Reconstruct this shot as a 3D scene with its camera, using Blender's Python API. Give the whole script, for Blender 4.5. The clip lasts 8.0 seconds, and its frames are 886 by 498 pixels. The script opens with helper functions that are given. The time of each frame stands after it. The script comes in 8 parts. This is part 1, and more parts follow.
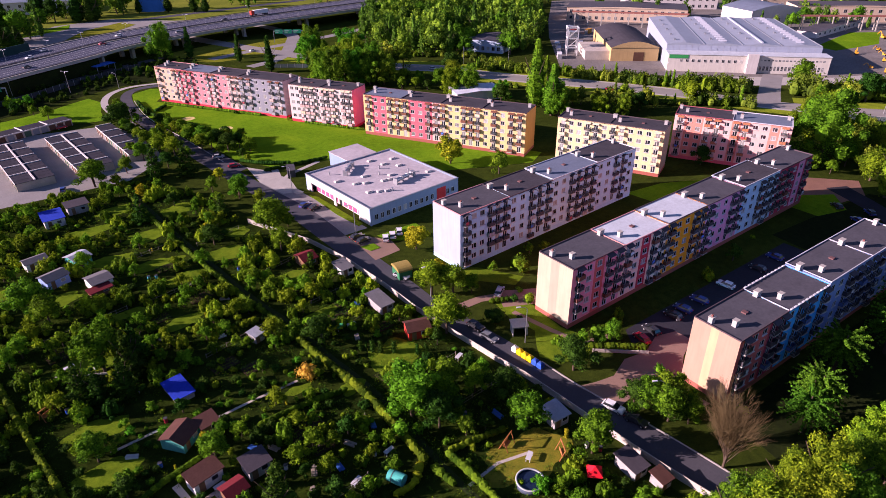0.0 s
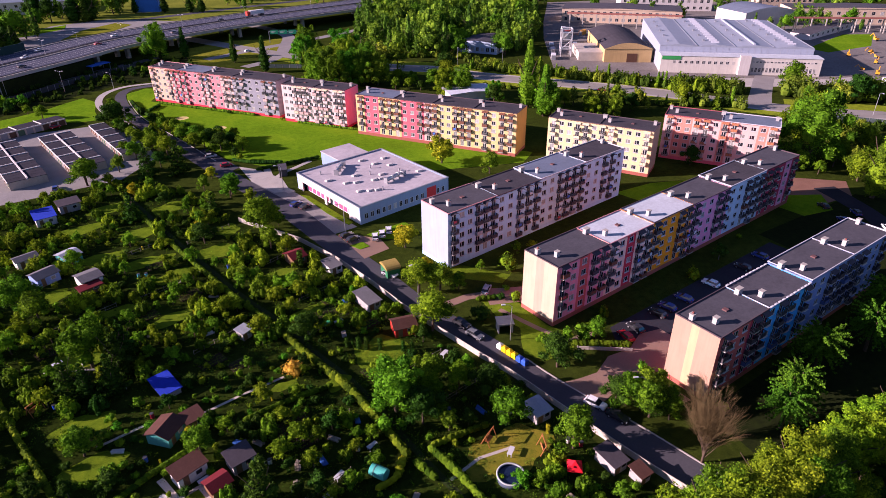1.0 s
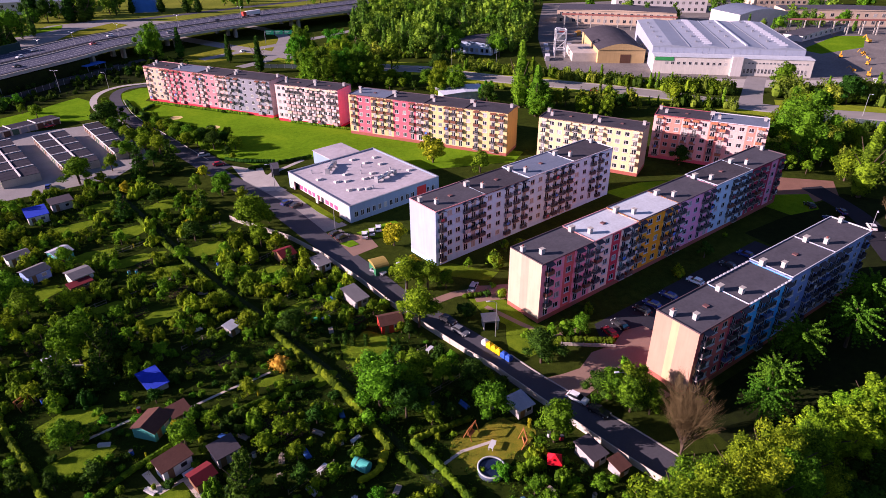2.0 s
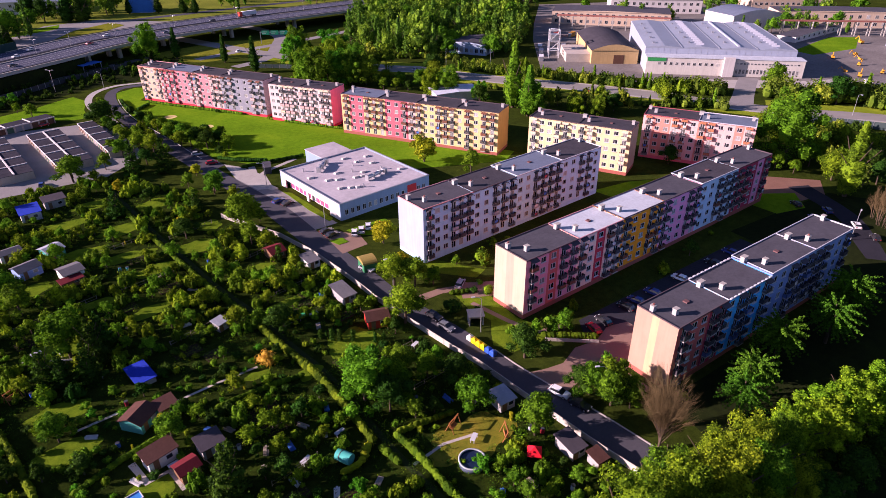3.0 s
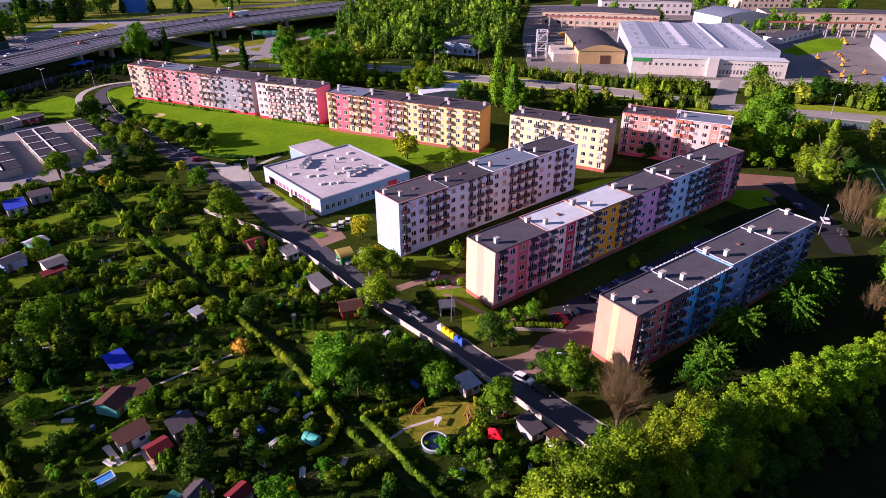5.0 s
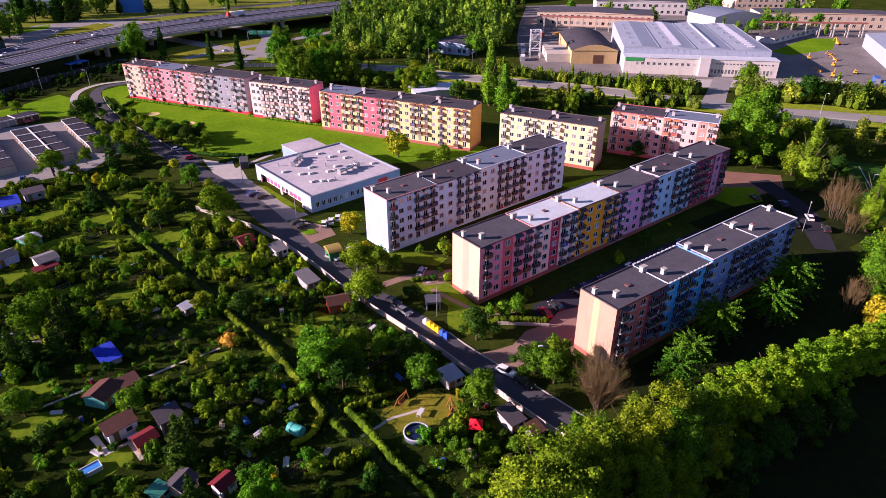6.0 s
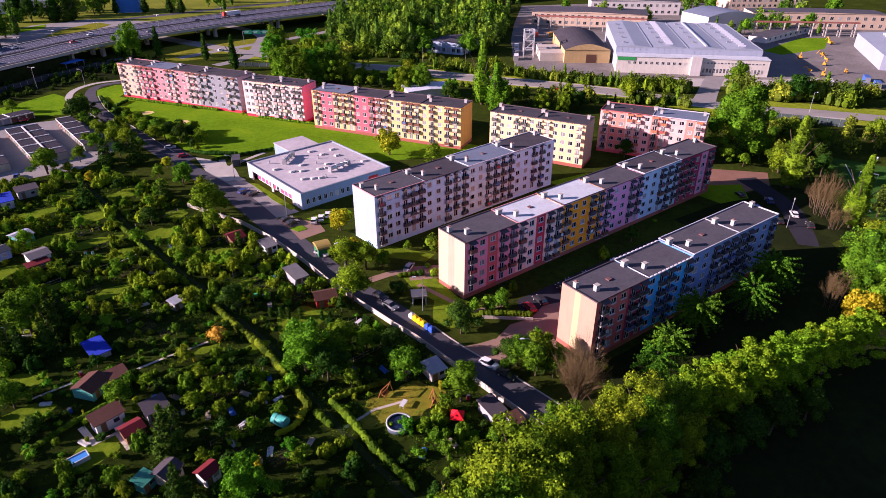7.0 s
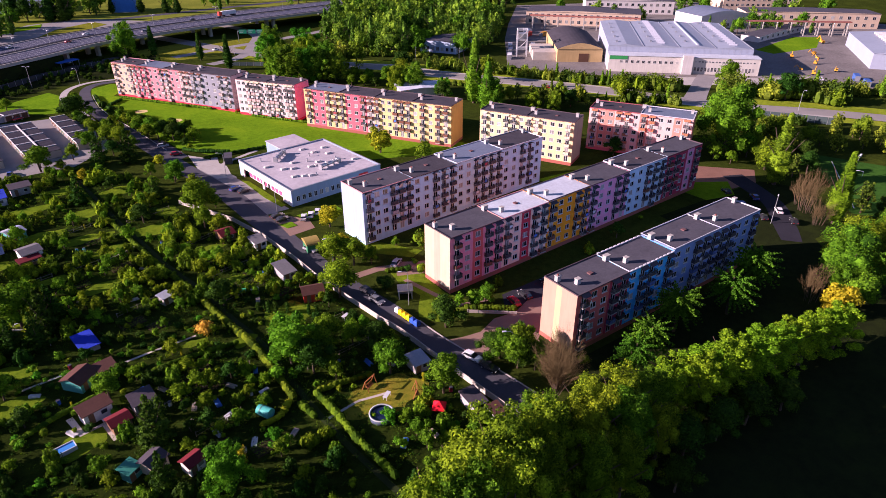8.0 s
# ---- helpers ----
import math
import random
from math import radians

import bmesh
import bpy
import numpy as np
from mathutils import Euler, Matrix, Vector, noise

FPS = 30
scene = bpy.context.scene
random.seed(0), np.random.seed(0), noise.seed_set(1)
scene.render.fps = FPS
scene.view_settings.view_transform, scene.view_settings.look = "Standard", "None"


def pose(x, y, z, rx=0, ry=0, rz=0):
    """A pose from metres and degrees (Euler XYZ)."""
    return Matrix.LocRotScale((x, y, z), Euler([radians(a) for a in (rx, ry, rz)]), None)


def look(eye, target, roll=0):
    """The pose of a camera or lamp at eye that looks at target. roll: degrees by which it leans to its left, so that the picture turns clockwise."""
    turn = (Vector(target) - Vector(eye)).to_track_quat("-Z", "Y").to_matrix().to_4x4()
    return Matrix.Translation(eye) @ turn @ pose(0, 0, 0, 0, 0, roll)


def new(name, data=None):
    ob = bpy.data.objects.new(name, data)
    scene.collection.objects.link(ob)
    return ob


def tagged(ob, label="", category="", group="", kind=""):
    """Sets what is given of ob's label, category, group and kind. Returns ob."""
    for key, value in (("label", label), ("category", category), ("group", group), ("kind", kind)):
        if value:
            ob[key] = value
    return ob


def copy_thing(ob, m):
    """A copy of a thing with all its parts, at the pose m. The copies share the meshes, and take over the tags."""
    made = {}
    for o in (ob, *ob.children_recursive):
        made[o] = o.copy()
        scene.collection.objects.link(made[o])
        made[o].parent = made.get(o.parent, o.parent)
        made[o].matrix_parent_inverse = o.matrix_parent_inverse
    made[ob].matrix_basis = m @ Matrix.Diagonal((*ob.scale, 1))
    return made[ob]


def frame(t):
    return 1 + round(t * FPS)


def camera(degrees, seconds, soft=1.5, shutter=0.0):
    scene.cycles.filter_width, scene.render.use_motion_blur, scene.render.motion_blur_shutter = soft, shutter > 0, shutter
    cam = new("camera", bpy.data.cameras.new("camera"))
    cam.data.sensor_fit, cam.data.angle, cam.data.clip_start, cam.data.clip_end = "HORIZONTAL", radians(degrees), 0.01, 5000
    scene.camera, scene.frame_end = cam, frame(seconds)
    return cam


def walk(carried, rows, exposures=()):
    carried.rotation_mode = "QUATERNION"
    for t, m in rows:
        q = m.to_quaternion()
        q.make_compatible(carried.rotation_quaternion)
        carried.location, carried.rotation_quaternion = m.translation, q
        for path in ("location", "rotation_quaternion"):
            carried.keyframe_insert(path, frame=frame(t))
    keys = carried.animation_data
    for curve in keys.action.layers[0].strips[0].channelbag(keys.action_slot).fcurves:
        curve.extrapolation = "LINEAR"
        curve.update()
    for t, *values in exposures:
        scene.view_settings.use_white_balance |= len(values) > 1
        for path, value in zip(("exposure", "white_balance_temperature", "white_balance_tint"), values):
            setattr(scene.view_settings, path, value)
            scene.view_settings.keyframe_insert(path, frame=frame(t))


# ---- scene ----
cam = camera(71.1, 8.0, soft=0.8)
PATH = [
    (0, (0.765, -2.104, 75.417), (52.778, 68.010, 26.646), -0.82),
    (0.5, (1.365, -3.313, 75.403), (53.512, 66.759, 26.714), -0.72),
    (1, (1.944, -4.598, 75.388), (54.211, 65.439, 26.778), -0.64),
    (1.5, (2.503, -5.953, 75.374), (54.880, 64.055, 26.840), -0.56),
    (3, (4.085, -10.376, 75.334), (56.736, 59.567, 27.003), -0.37),
    (3.5, (4.587, -11.950, 75.321), (57.316, 57.975, 27.049), -0.32),
    (4, (5.081, -13.563, 75.308), (57.882, 56.344, 27.089), -0.28),
    (4.5, (5.569, -15.210, 75.296), (58.438, 54.677, 27.123), -0.24),
    (6, (7.014, -20.293, 75.261), (60.074, 49.518, 27.189), -0.17),
    (6.5, (7.498, -22.014, 75.250), (60.621, 47.761, 27.196), -0.17),
    (7, (7.985, -23.739, 75.240), (61.174, 45.994, 27.196), -0.16),
    (7.5, (8.479, -25.462, 75.229), (61.736, 44.221, 27.187), -0.17),
    (8, (8.982, -27.175, 75.219), (62.311, 42.447, 27.169), -0.18),
]
walk(cam, [(t, look(eye, target, roll)) for t, eye, target, roll in PATH],
     [(0.0, 1.16, 6300, 50), (8.0, 1.27, 6300, 50)])

# ---- light ----
SUN_AZ, SUN_EL = 149.0, 18.0      # azimuth of the sun, counter-clockwise from +x, and its height, degrees
world = bpy.data.worlds.new("sky")
scene.world = world
world.use_nodes = True
wn = world.node_tree
wn.nodes.clear()
sky = wn.nodes.new("ShaderNodeTexSky")
sky.sky_type = "NISHITA"
sky.sun_disc = False
sky.ozone_density, sky.dust_density = 4.0, 0.4
sky.sun_elevation = radians(SUN_EL)
sky.sun_rotation = radians(90 - SUN_AZ)
bg = wn.nodes.new("ShaderNodeBackground")
bg.inputs["Strength"].default_value = 0.053
wo = wn.nodes.new("ShaderNodeOutputWorld")
wn.links.new(sky.outputs[0], bg.inputs[0])
wn.links.new(bg.outputs[0], wo.inputs[0])
sun = new("sun", bpy.data.lights.new("sun", "SUN"))
sun.data.energy = 5.0
sun.data.angle = radians(0.5)
sun.data.color = (1.0, 0.90, 0.75)
toward = Vector((math.cos(radians(SUN_EL)) * math.cos(radians(SUN_AZ)),
                 math.cos(radians(SUN_EL)) * math.sin(radians(SUN_AZ)), math.sin(radians(SUN_EL))))
sun.matrix_world = look(toward * 600, (0, 0, 0))

# ---- materials ----
MATS = {}


def base_mat(name, rough=0.8, metal=0.0, spec=0.3):
    m = bpy.data.materials.new(name)
    m.use_nodes = True
    nt = m.node_tree
    b = nt.nodes["Principled BSDF"]
    b.inputs["Roughness"].default_value = rough
    b.inputs["Metallic"].default_value = metal
    b.inputs["Specular IOR Level"].default_value = spec
    MATS[name] = m
    return m, nt, b


def noise_node(nt, scale, detail=4, rough=0.6, coord="Object"):
    tc = nt.nodes.new("ShaderNodeTexCoord")
    n = nt.nodes.new("ShaderNodeTexNoise")
    n.inputs["Scale"].default_value = scale
    n.inputs["Detail"].default_value = detail
    n.inputs["Roughness"].default_value = rough
    nt.links.new(tc.outputs[coord], n.inputs["Vector"])
    return n.outputs["Fac"]


def ramp(nt, fac, stops):
    r = nt.nodes.new("ShaderNodeValToRGB")
    nt.links.new(fac, r.inputs[0])
    e = r.color_ramp.elements
    while len(e) < len(stops):
        e.new(0.5)
    for el, (p, c) in zip(e, stops):
        el.position, el.color = p, (*c, 1)
    return r.outputs[0]


def mixc(nt, fac, a, b, mode="MIX"):
    m = nt.nodes.new("ShaderNodeMix")
    m.data_type, m.blend_type = "RGBA", mode
    for sock, v in ((m.inputs[0], fac), (m.inputs[6], a), (m.inputs[7], b)):
        if isinstance(v, bpy.types.NodeSocket):
            nt.links.new(v, sock)
        elif isinstance(v, (int, float)):
            sock.default_value = v
        else:
            sock.default_value = (*v, 1)
    return m.outputs[2]


def bump(nt, b, fac, strength=0.3, dist=0.05):
    n = nt.nodes.new("ShaderNodeBump")
    n.inputs["Strength"].default_value = strength
    n.inputs["Distance"].default_value = dist
    nt.links.new(fac, n.inputs["Height"])
    nt.links.new(n.outputs[0], b.inputs["Normal"])


def tint(c, k):
    return tuple(min(1, v * k) for v in c)


def surface(name, color, rough=0.85, vary=0.22, big=0.25, small=3.0, metal=0.0, spec=0.1, coord="Object", bumpy=0.15):
    """A plain material with stains at two scales and a fine relief."""
    if name in MATS:
        return MATS[name]
    m, nt, b = base_mat(name, rough, metal, spec)
    n1, n2 = noise_node(nt, big, 5, 0.65, coord), noise_node(nt, small, 4, 0.7, coord)
    c = ramp(nt, n1, [(0.3, tint(color, 1 - vary)), (0.7, tint(color, 1 + vary * 0.6))])
    c = mixc(nt, 0.5, c, ramp(nt, n2, [(0.3, tint(color, 1 - vary)), (0.7, tint(color, 1 + vary * 0.5))]))
    nt.links.new(c, b.inputs["Base Color"])
    bump(nt, b, n2, bumpy)
    return m


def plaster(name, color):
    """Painted render on a facade, with faint rain streaks."""
    key = "plaster_" + name
    if key in MATS:
        return MATS[key]
    m, nt, b = base_mat(key, 0.9, 0, 0.15)
    tc = nt.nodes.new("ShaderNodeTexCoord")
    mp = nt.nodes.new("ShaderNodeMapping")
    mp.inputs["Scale"].default_value = (1.6, 1.6, 0.16)
    n = nt.nodes.new("ShaderNodeTexNoise")
    n.inputs["Scale"].default_value = 1.0
    n.inputs["Detail"].default_value = 5
    nt.links.new(tc.outputs["Object"], mp.inputs[0])
    nt.links.new(mp.outputs[0], n.inputs["Vector"])
    streak = ramp(nt, n.outputs["Fac"], [(0.35, tint(color, 0.86)), (0.62, color)])
    fine = noise_node(nt, 0.3, 5)
    c = mixc(nt, 0.45, streak, ramp(nt, fine, [(0.3, tint(color, 0.85)), (0.7, tint(color, 1.08))]))
    nt.links.new(c, b.inputs["Base Color"])
    bump(nt, b, noise_node(nt, 9, 3), 0.12, 0.02)
    return m


def leafy(name, dark, light, thin=0.24):
    """Leaves: colour varies from tree to tree and from clump to clump; a share of the light passes through."""
    m, nt, b = base_mat(name, 0.9, 0, 0.04)
    oi = nt.nodes.new("ShaderNodeObjectInfo")
    ge = nt.nodes.new("ShaderNodeNewGeometry")
    c1 = ramp(nt, ge.outputs["Random Per Island"], [(0.0, dark), (1.0, light)])
    hs = nt.nodes.new("ShaderNodeHueSaturation")
    mr = nt.nodes.new("ShaderNodeMapRange")
    mr.inputs["To Min"].default_value, mr.inputs["To Max"].default_value = 0.478, 0.522
    nt.links.new(oi.outputs["Random"], mr.inputs[0])
    nt.links.new(mr.outputs[0], hs.inputs["Hue"])
    mv = nt.nodes.new("ShaderNodeMapRange")
    mv.inputs["To Min"].default_value, mv.inputs["To Max"].default_value = 0.88, 1.2
    wn2 = nt.nodes.new("ShaderNodeTexWhiteNoise")
    wn2.noise_dimensions = "1D"
    nt.links.new(oi.outputs["Random"], wn2.inputs["W"])
    nt.links.new(wn2.outputs["Value"], mv.inputs[0])
    nt.links.new(mv.outputs[0], hs.inputs["Value"])
    nt.links.new(mixc(nt, 1.0, c1, ramp(nt, noise_node(nt, 0.13, 2), [(0.3, (0.52, 0.60, 0.50)), (0.7, (1.42, 1.26, 1.0))]), "MULTIPLY"), hs.inputs["Color"])
    nt.links.new(hs.outputs[0], b.inputs["Base Color"])
    tr = nt.nodes.new("ShaderNodeBsdfTranslucent")
    nt.links.new(mixc(nt, 1.0, hs.outputs[0], (1.1, 1.15, 0.4), "MULTIPLY"), tr.inputs[0])
    mx = nt.nodes.new("ShaderNodeMixShader")
    mx.inputs[0].default_value = thin
    out = nt.nodes["Material Output"]
    nt.links.new(b.outputs[0], mx.inputs[1])
    nt.links.new(tr.outputs[0], mx.inputs[2])
    nt.links.new(mx.outputs[0], out.inputs[0])
    return m


def grass_mat(name, dark, mid, light, patch=0.06):
    m, nt, b = base_mat(name, 1.0, 0, 0.0)
    n1, n2, n3 = noise_node(nt, patch, 6, 0.65), noise_node(nt, 0.6, 5, 0.7), noise_node(nt, 5, 3, 0.7)
    c = ramp(nt, n1, [(0.32, dark), (0.5, mid), (0.68, light)])
    c = mixc(nt, 0.5, c, ramp(nt, n2, [(0.3, dark), (0.7, light)]))
    c = mixc(nt, 0.35, c, ramp(nt, n3, [(0.3, tint(dark, 0.7)), (0.7, light)]))
    nt.links.new(c, b.inputs["Base Color"])
    bump(nt, b, n3, 0.6, 0.15)
    return m


# general grass, lowered in colour to include the shade between blocks
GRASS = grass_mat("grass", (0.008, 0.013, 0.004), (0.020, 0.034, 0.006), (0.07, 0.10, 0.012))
LAWN = grass_mat("lawn", (0.032, 0.11, 0.004), (0.085, 0.24, 0.006), (0.21, 0.36, 0.010))
DRYGRASS = grass_mat("dry_grass", (0.06, 0.075, 0.008), (0.15, 0.18, 0.014), (0.30, 0.29, 0.03), 0.1)
VERGE = grass_mat("verge_grass", (0.07, 0.12, 0.008), (0.18, 0.27, 0.014), (0.36, 0.40, 0.03), 0.1)
# garden ground, nearly black to hold the shade between the trees
SOIL = grass_mat("garden_soil_shade", (0.003, 0.006, 0.003), (0.008, 0.014, 0.004), (0.045, 0.075, 0.008), 0.12)
GARDENLAWN = grass_mat("garden_lawn", (0.025, 0.065, 0.005), (0.085, 0.175, 0.009), (0.21, 0.29, 0.014), 0.2)
# soil so dark that its colour carries tree, block and flyover shade
SHADESOIL = grass_mat("shaded_soil", (0.008, 0.010, 0.006), (0.014, 0.018, 0.008), (0.03, 0.045, 0.01), 0.1)
ASPHALT = surface("asphalt", (0.072, 0.070, 0.082), 0.9, 0.3, 0.12, 2.5)
OLDASPHALT = surface("old_asphalt", (0.26, 0.245, 0.235), 0.9, 0.3, 0.10, 2.0)
# asphalt darkened to include the blocks' shade on lane and car park
SHADEASPHALT = surface("shaded_asphalt", (0.034, 0.033, 0.042), 0.95, 0.3, 0.12, 2.0, 0.0, 0.03)
MAINASPHALT = surface("main_road_asphalt", (0.27, 0.25, 0.225), 0.9, 0.2, 0.1, 2.0)
DECKASPHALT = surface("flyover_asphalt", (0.085, 0.09, 0.125), 0.95, 0.2, 0.08, 1.5, 0.0, 0.02)
PAVING = surface("paving_blocks", (0.26, 0.165, 0.125), 0.9, 0.2, 0.2, 3.0)
REDPAVING = surface("red_paving_blocks", (0.24, 0.125, 0.09), 0.9, 0.3, 0.2, 3.0)
FARGRASS = grass_mat("far_grass", (0.05, 0.085, 0.014), (0.13, 0.17, 0.02), (0.28, 0.29, 0.04), 0.03)
CONCRETE = surface("concrete", (0.42, 0.39, 0.35), 0.9, 0.25, 0.3, 3.0)
PALEWALL = surface("pale_concrete", (0.50, 0.44, 0.38), 0.9, 0.25, 0.4, 4.0)
ROOFS = {"dark": surface("roof_felt_dark", (0.062, 0.056, 0.066), 0.85, 0.4, 0.22, 1.6),
         "grey": surface("roof_felt_grey", (0.082, 0.078, 0.092), 0.85, 0.35, 0.22, 1.6),
         "pale": surface("roof_coating_pale", (0.50, 0.54, 0.58), 0.6, 0.25, 0.3, 1.6),
         "blue": surface("roof_coating_bluegrey", (0.15, 0.18, 0.24), 0.6, 0.25, 0.3, 1.6)}
METAL = surface("galvanised_metal", (0.45, 0.46, 0.48), 0.4, 0.15, 0.5, 4, 0.7, 0.5)
DARKMETAL = surface("dark_painted_metal", (0.06, 0.06, 0.07), 0.5, 0.2, 1, 6, 0.2, 0.4)
WHITEPLASTIC = surface("white_window_plastic", (0.55, 0.55, 0.56), 0.4, 0.05, 1, 5)
BARK = surface("bark", (0.10, 0.07, 0.05), 0.95, 0.35, 1.5, 8, 0, 0.1, "Object", 0.5)
CHIMNEYWHITE = surface("chimney_render", (0.40, 0.39, 0.39), 0.9, 0.2, 1.2, 5)


def glass_mat():
    m, nt, b = base_mat("window_glass", 0.08, 0, 0.6)
    oi = nt.nodes.new("ShaderNodeObjectInfo")
    c = ramp(nt, oi.outputs["Random"], [(0.0, (0.012, 0.014, 0.018)), (0.62, (0.03, 0.032, 0.038)),
                                        (0.75, (0.10, 0.095, 0.09)), (0.9, (0.28, 0.27, 0.25)), (1.0, (0.45, 0.43, 0.40))])
    nt.links.new(c, b.inputs["Base Color"])
    return m


GLASS = glass_mat()

# ---- building helpers ----


def boxes_mesh(name, boxes, mats, smooth=False):
    """One mesh from boxes (x0, x1, y0, y1, z0, z1[, material index])."""
    v, f, mi = [], [], []
    for b in boxes:
        x0, x1, y0, y1, z0, z1 = b[:6]
        k = len(v)
        v += [(x0, y0, z0), (x1, y0, z0), (x1, y1, z0), (x0, y1, z0), (x0, y0, z1), (x1, y0, z1), (x1, y1, z1), (x0, y1, z1)]
        f += [(k, k + 3, k + 2, k + 1), (k + 4, k + 5, k + 6, k + 7), (k, k + 1, k + 5, k + 4),
              (k + 1, k + 2, k + 6, k + 5), (k + 2, k + 3, k + 7, k + 6), (k + 3, k, k + 4, k + 7)]
        mi += [b[6] if len(b) > 6 else 0] * 6
    return pydata(name, v, f, mats, mi)


def pydata(name, v, f, mats, mi=None, smooth=False):
    me = bpy.data.meshes.new(name)
    me.from_pydata(v, [], f)
    for m in (mats if isinstance(mats, (list, tuple)) else [mats]):
        me.materials.append(m)
    if mi:
        me.polygons.foreach_set("material_index", mi)
    if smooth:
        me.polygons.foreach_set("use_smooth", [True] * len(f))
    me.update()
    return me


def child(name, me, parent, m=None, label=""):
    """A mesh as one part under a thing or a part."""
    ob = new(name, me)
    ob.parent = parent
    if m is not None:
        ob.matrix_basis = m
    if label:
        ob["label"] = label
    return ob


def thing(name, m, label, category, group="", data=None):
    ob = new(name, data)
    ob.matrix_basis = m
    return tagged(ob, label, category, group)


def structure(name, me, label, m=None):
    ob = new(name, me)
    if m is not None:
        ob.matrix_basis = m
    return tagged(ob, label, kind="structure")


def ribbon(name, pts, width, z, mat, thick=0.05):
    """A strip of ground that follows a line; width may differ from point to point."""
    p = [Vector((a[0], a[1])) for a in pts]
    w = [a[2] if len(a) > 2 else width for a in pts]
    v, f = [], []
    for i, q in enumerate(p):
        d = (p[min(i + 1, len(p) - 1)] - p[max(i - 1, 0)]).normalized()
        s = Vector((-d.y, d.x)) * w[i] / 2
        for e in (q + s, q - s):
            v += [(e.x, e.y, z), (e.x, e.y, z - thick)]
    for i in range(len(p) - 1):
        k = 4 * i
        f += [(k, k + 2, k + 6, k + 4), (k, k + 4, k + 5, k + 1), (k + 2, k + 3, k + 7, k + 6)]
    return pydata(name, v, f, mat)


def smooth_line(pts, steps=6):
    """Points along a rounded line through pts."""
    out = []
    for i in range(len(pts) - 1):
        a, b, c, d = (Vector(pts[max(0, min(len(pts) - 1, i + k))]) for k in (-1, 0, 1, 2))
        for s in range(steps):
            t = s / steps
            out.append(tuple(0.5 * ((2 * b) + (c - a) * t + (2 * a - 5 * b + 4 * c - d) * t * t + (3 * b - a - 3 * c + d) * t ** 3)))
    return out + [tuple(pts[-1])]


def polygon(name, pts, z, mat, thick=0.05):
    n = len(pts)
    v = [(x, y, z) for x, y in pts] + [(x, y, z - thick) for x, y in pts]
    f = [tuple(range(n))] + [(i, i + n, (i + 1) % n + n, (i + 1) % n) for i in range(n)]
    me = pydata(name, v, f, mat)
    bm = bmesh.new()
    bm.from_mesh(me)
    bmesh.ops.recalc_face_normals(bm, faces=bm.faces)
    bm.normal_update()
    if max(bm.faces, key=lambda q: q.calc_area()).normal.z < 0:
        bmesh.ops.reverse_faces(bm, faces=bm.faces)
    bm.to_mesh(me)
    bm.free()
    return me


# ---- ground, roads ----
def ground_sheet():
    n, half = 60, 2400.0
    v, f = [], []
    for j in range(n + 1):
        for i in range(n + 1):
            v.append((100 + half * (2 * i / n - 1), 200 + half * (2 * j / n - 1), -0.02))
    for j in range(n):
        for i in range(n):
            k = j * (n + 1) + i
            f.append((k, k + 1, k + n + 2, k + n + 1))
    return pydata("ground", v, f, GRASS)


structure("ground", ground_sheet(), "grassy ground with worn and darker patches, darkened for shade")
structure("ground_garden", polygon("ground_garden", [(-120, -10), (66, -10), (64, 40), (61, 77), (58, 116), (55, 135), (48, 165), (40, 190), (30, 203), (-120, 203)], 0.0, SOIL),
          "soil and rough grass of the allotment gardens, darkened for shade")
structure("lawn", polygon("lawn", [(57, 282), (62, 292), (113, 204), (149, 140), (140, 135), (107, 150), (104, 168), (84, 182), (70, 186), (63, 200), (60, 240)], 0.0, LAWN),
          "bright mown lawn in front of the long apartment blocks")
def offset_pts(pts, d):
    out = []
    for i, p in enumerate(pts):
        a, b = Vector(pts[max(0, i - 1)][:2]), Vector(pts[min(len(pts) - 1, i + 1)][:2])
        t = (b - a).normalized()
        out.append((p[0] - t.y * d, p[1] + t.x * d))
    return out


STREET = smooth_line([(78, 318, 4.5), (68, 321, 4.5), (60, 320, 4.5), (54.5, 313, 4.5), (51.5, 300, 4.8), (49.6, 277, 5), (50.3, 256, 5), (52.3, 240, 5.5), (54.2, 222, 6), (55.5, 207, 6), (57, 192, 6), (59.5, 170, 6),
                      (62, 150, 6.5), (62.5, 138, 6.5), (62.6, 123, 6), (63.5, 111, 5.5), (64, 98.6, 5), (64, 88, 5), (65, 78, 5.5), (66.5, 66, 5.5),
                      (67, 54.7, 5.5), (68, 46, 6), (69.5, 36, 6), (70.5, 26, 6), (71.2, 17, 6)])
structure("road", ribbon("road", STREET, 6, 0.012, ASPHALT), "worn grey asphalt street along the garden wall")
MAIN = smooth_line([(120, 440), (150, 345), (178, 284), (195.5, 262), (203, 241), (216.5, 214.5), (230, 193), (240.5, 174), (251, 152), (258, 136), (265, 118), (278.5, 96), (293.5, 75), (330, 10), (420, -160)], 4)
structure("pavement_10", ribbon("pavement_10", smooth_line([(72, 325, 2.4), (59, 326.5, 2.8), (48.7, 319, 3), (43.2, 305, 3), (42.2, 287, 2.8), (44.6, 273, 2.4), (46.0, 255, 2)]), 2.6, 0.03, CONCRETE), "pale paved footpath round the bend of the street")
structure("road_far", ribbon("road_far", MAIN, 10.5, 0.012, MAINASPHALT), "pale asphalt main road behind the apartment blocks")
structure("parking", polygon("parking", [(90, 46), (97, 45.5), (150, 44.5), (150, 56), (90, 57), (87.5, 53.5), (92, 51)], 0.008, SHADEASPHALT), "asphalt car park between two apartment blocks")
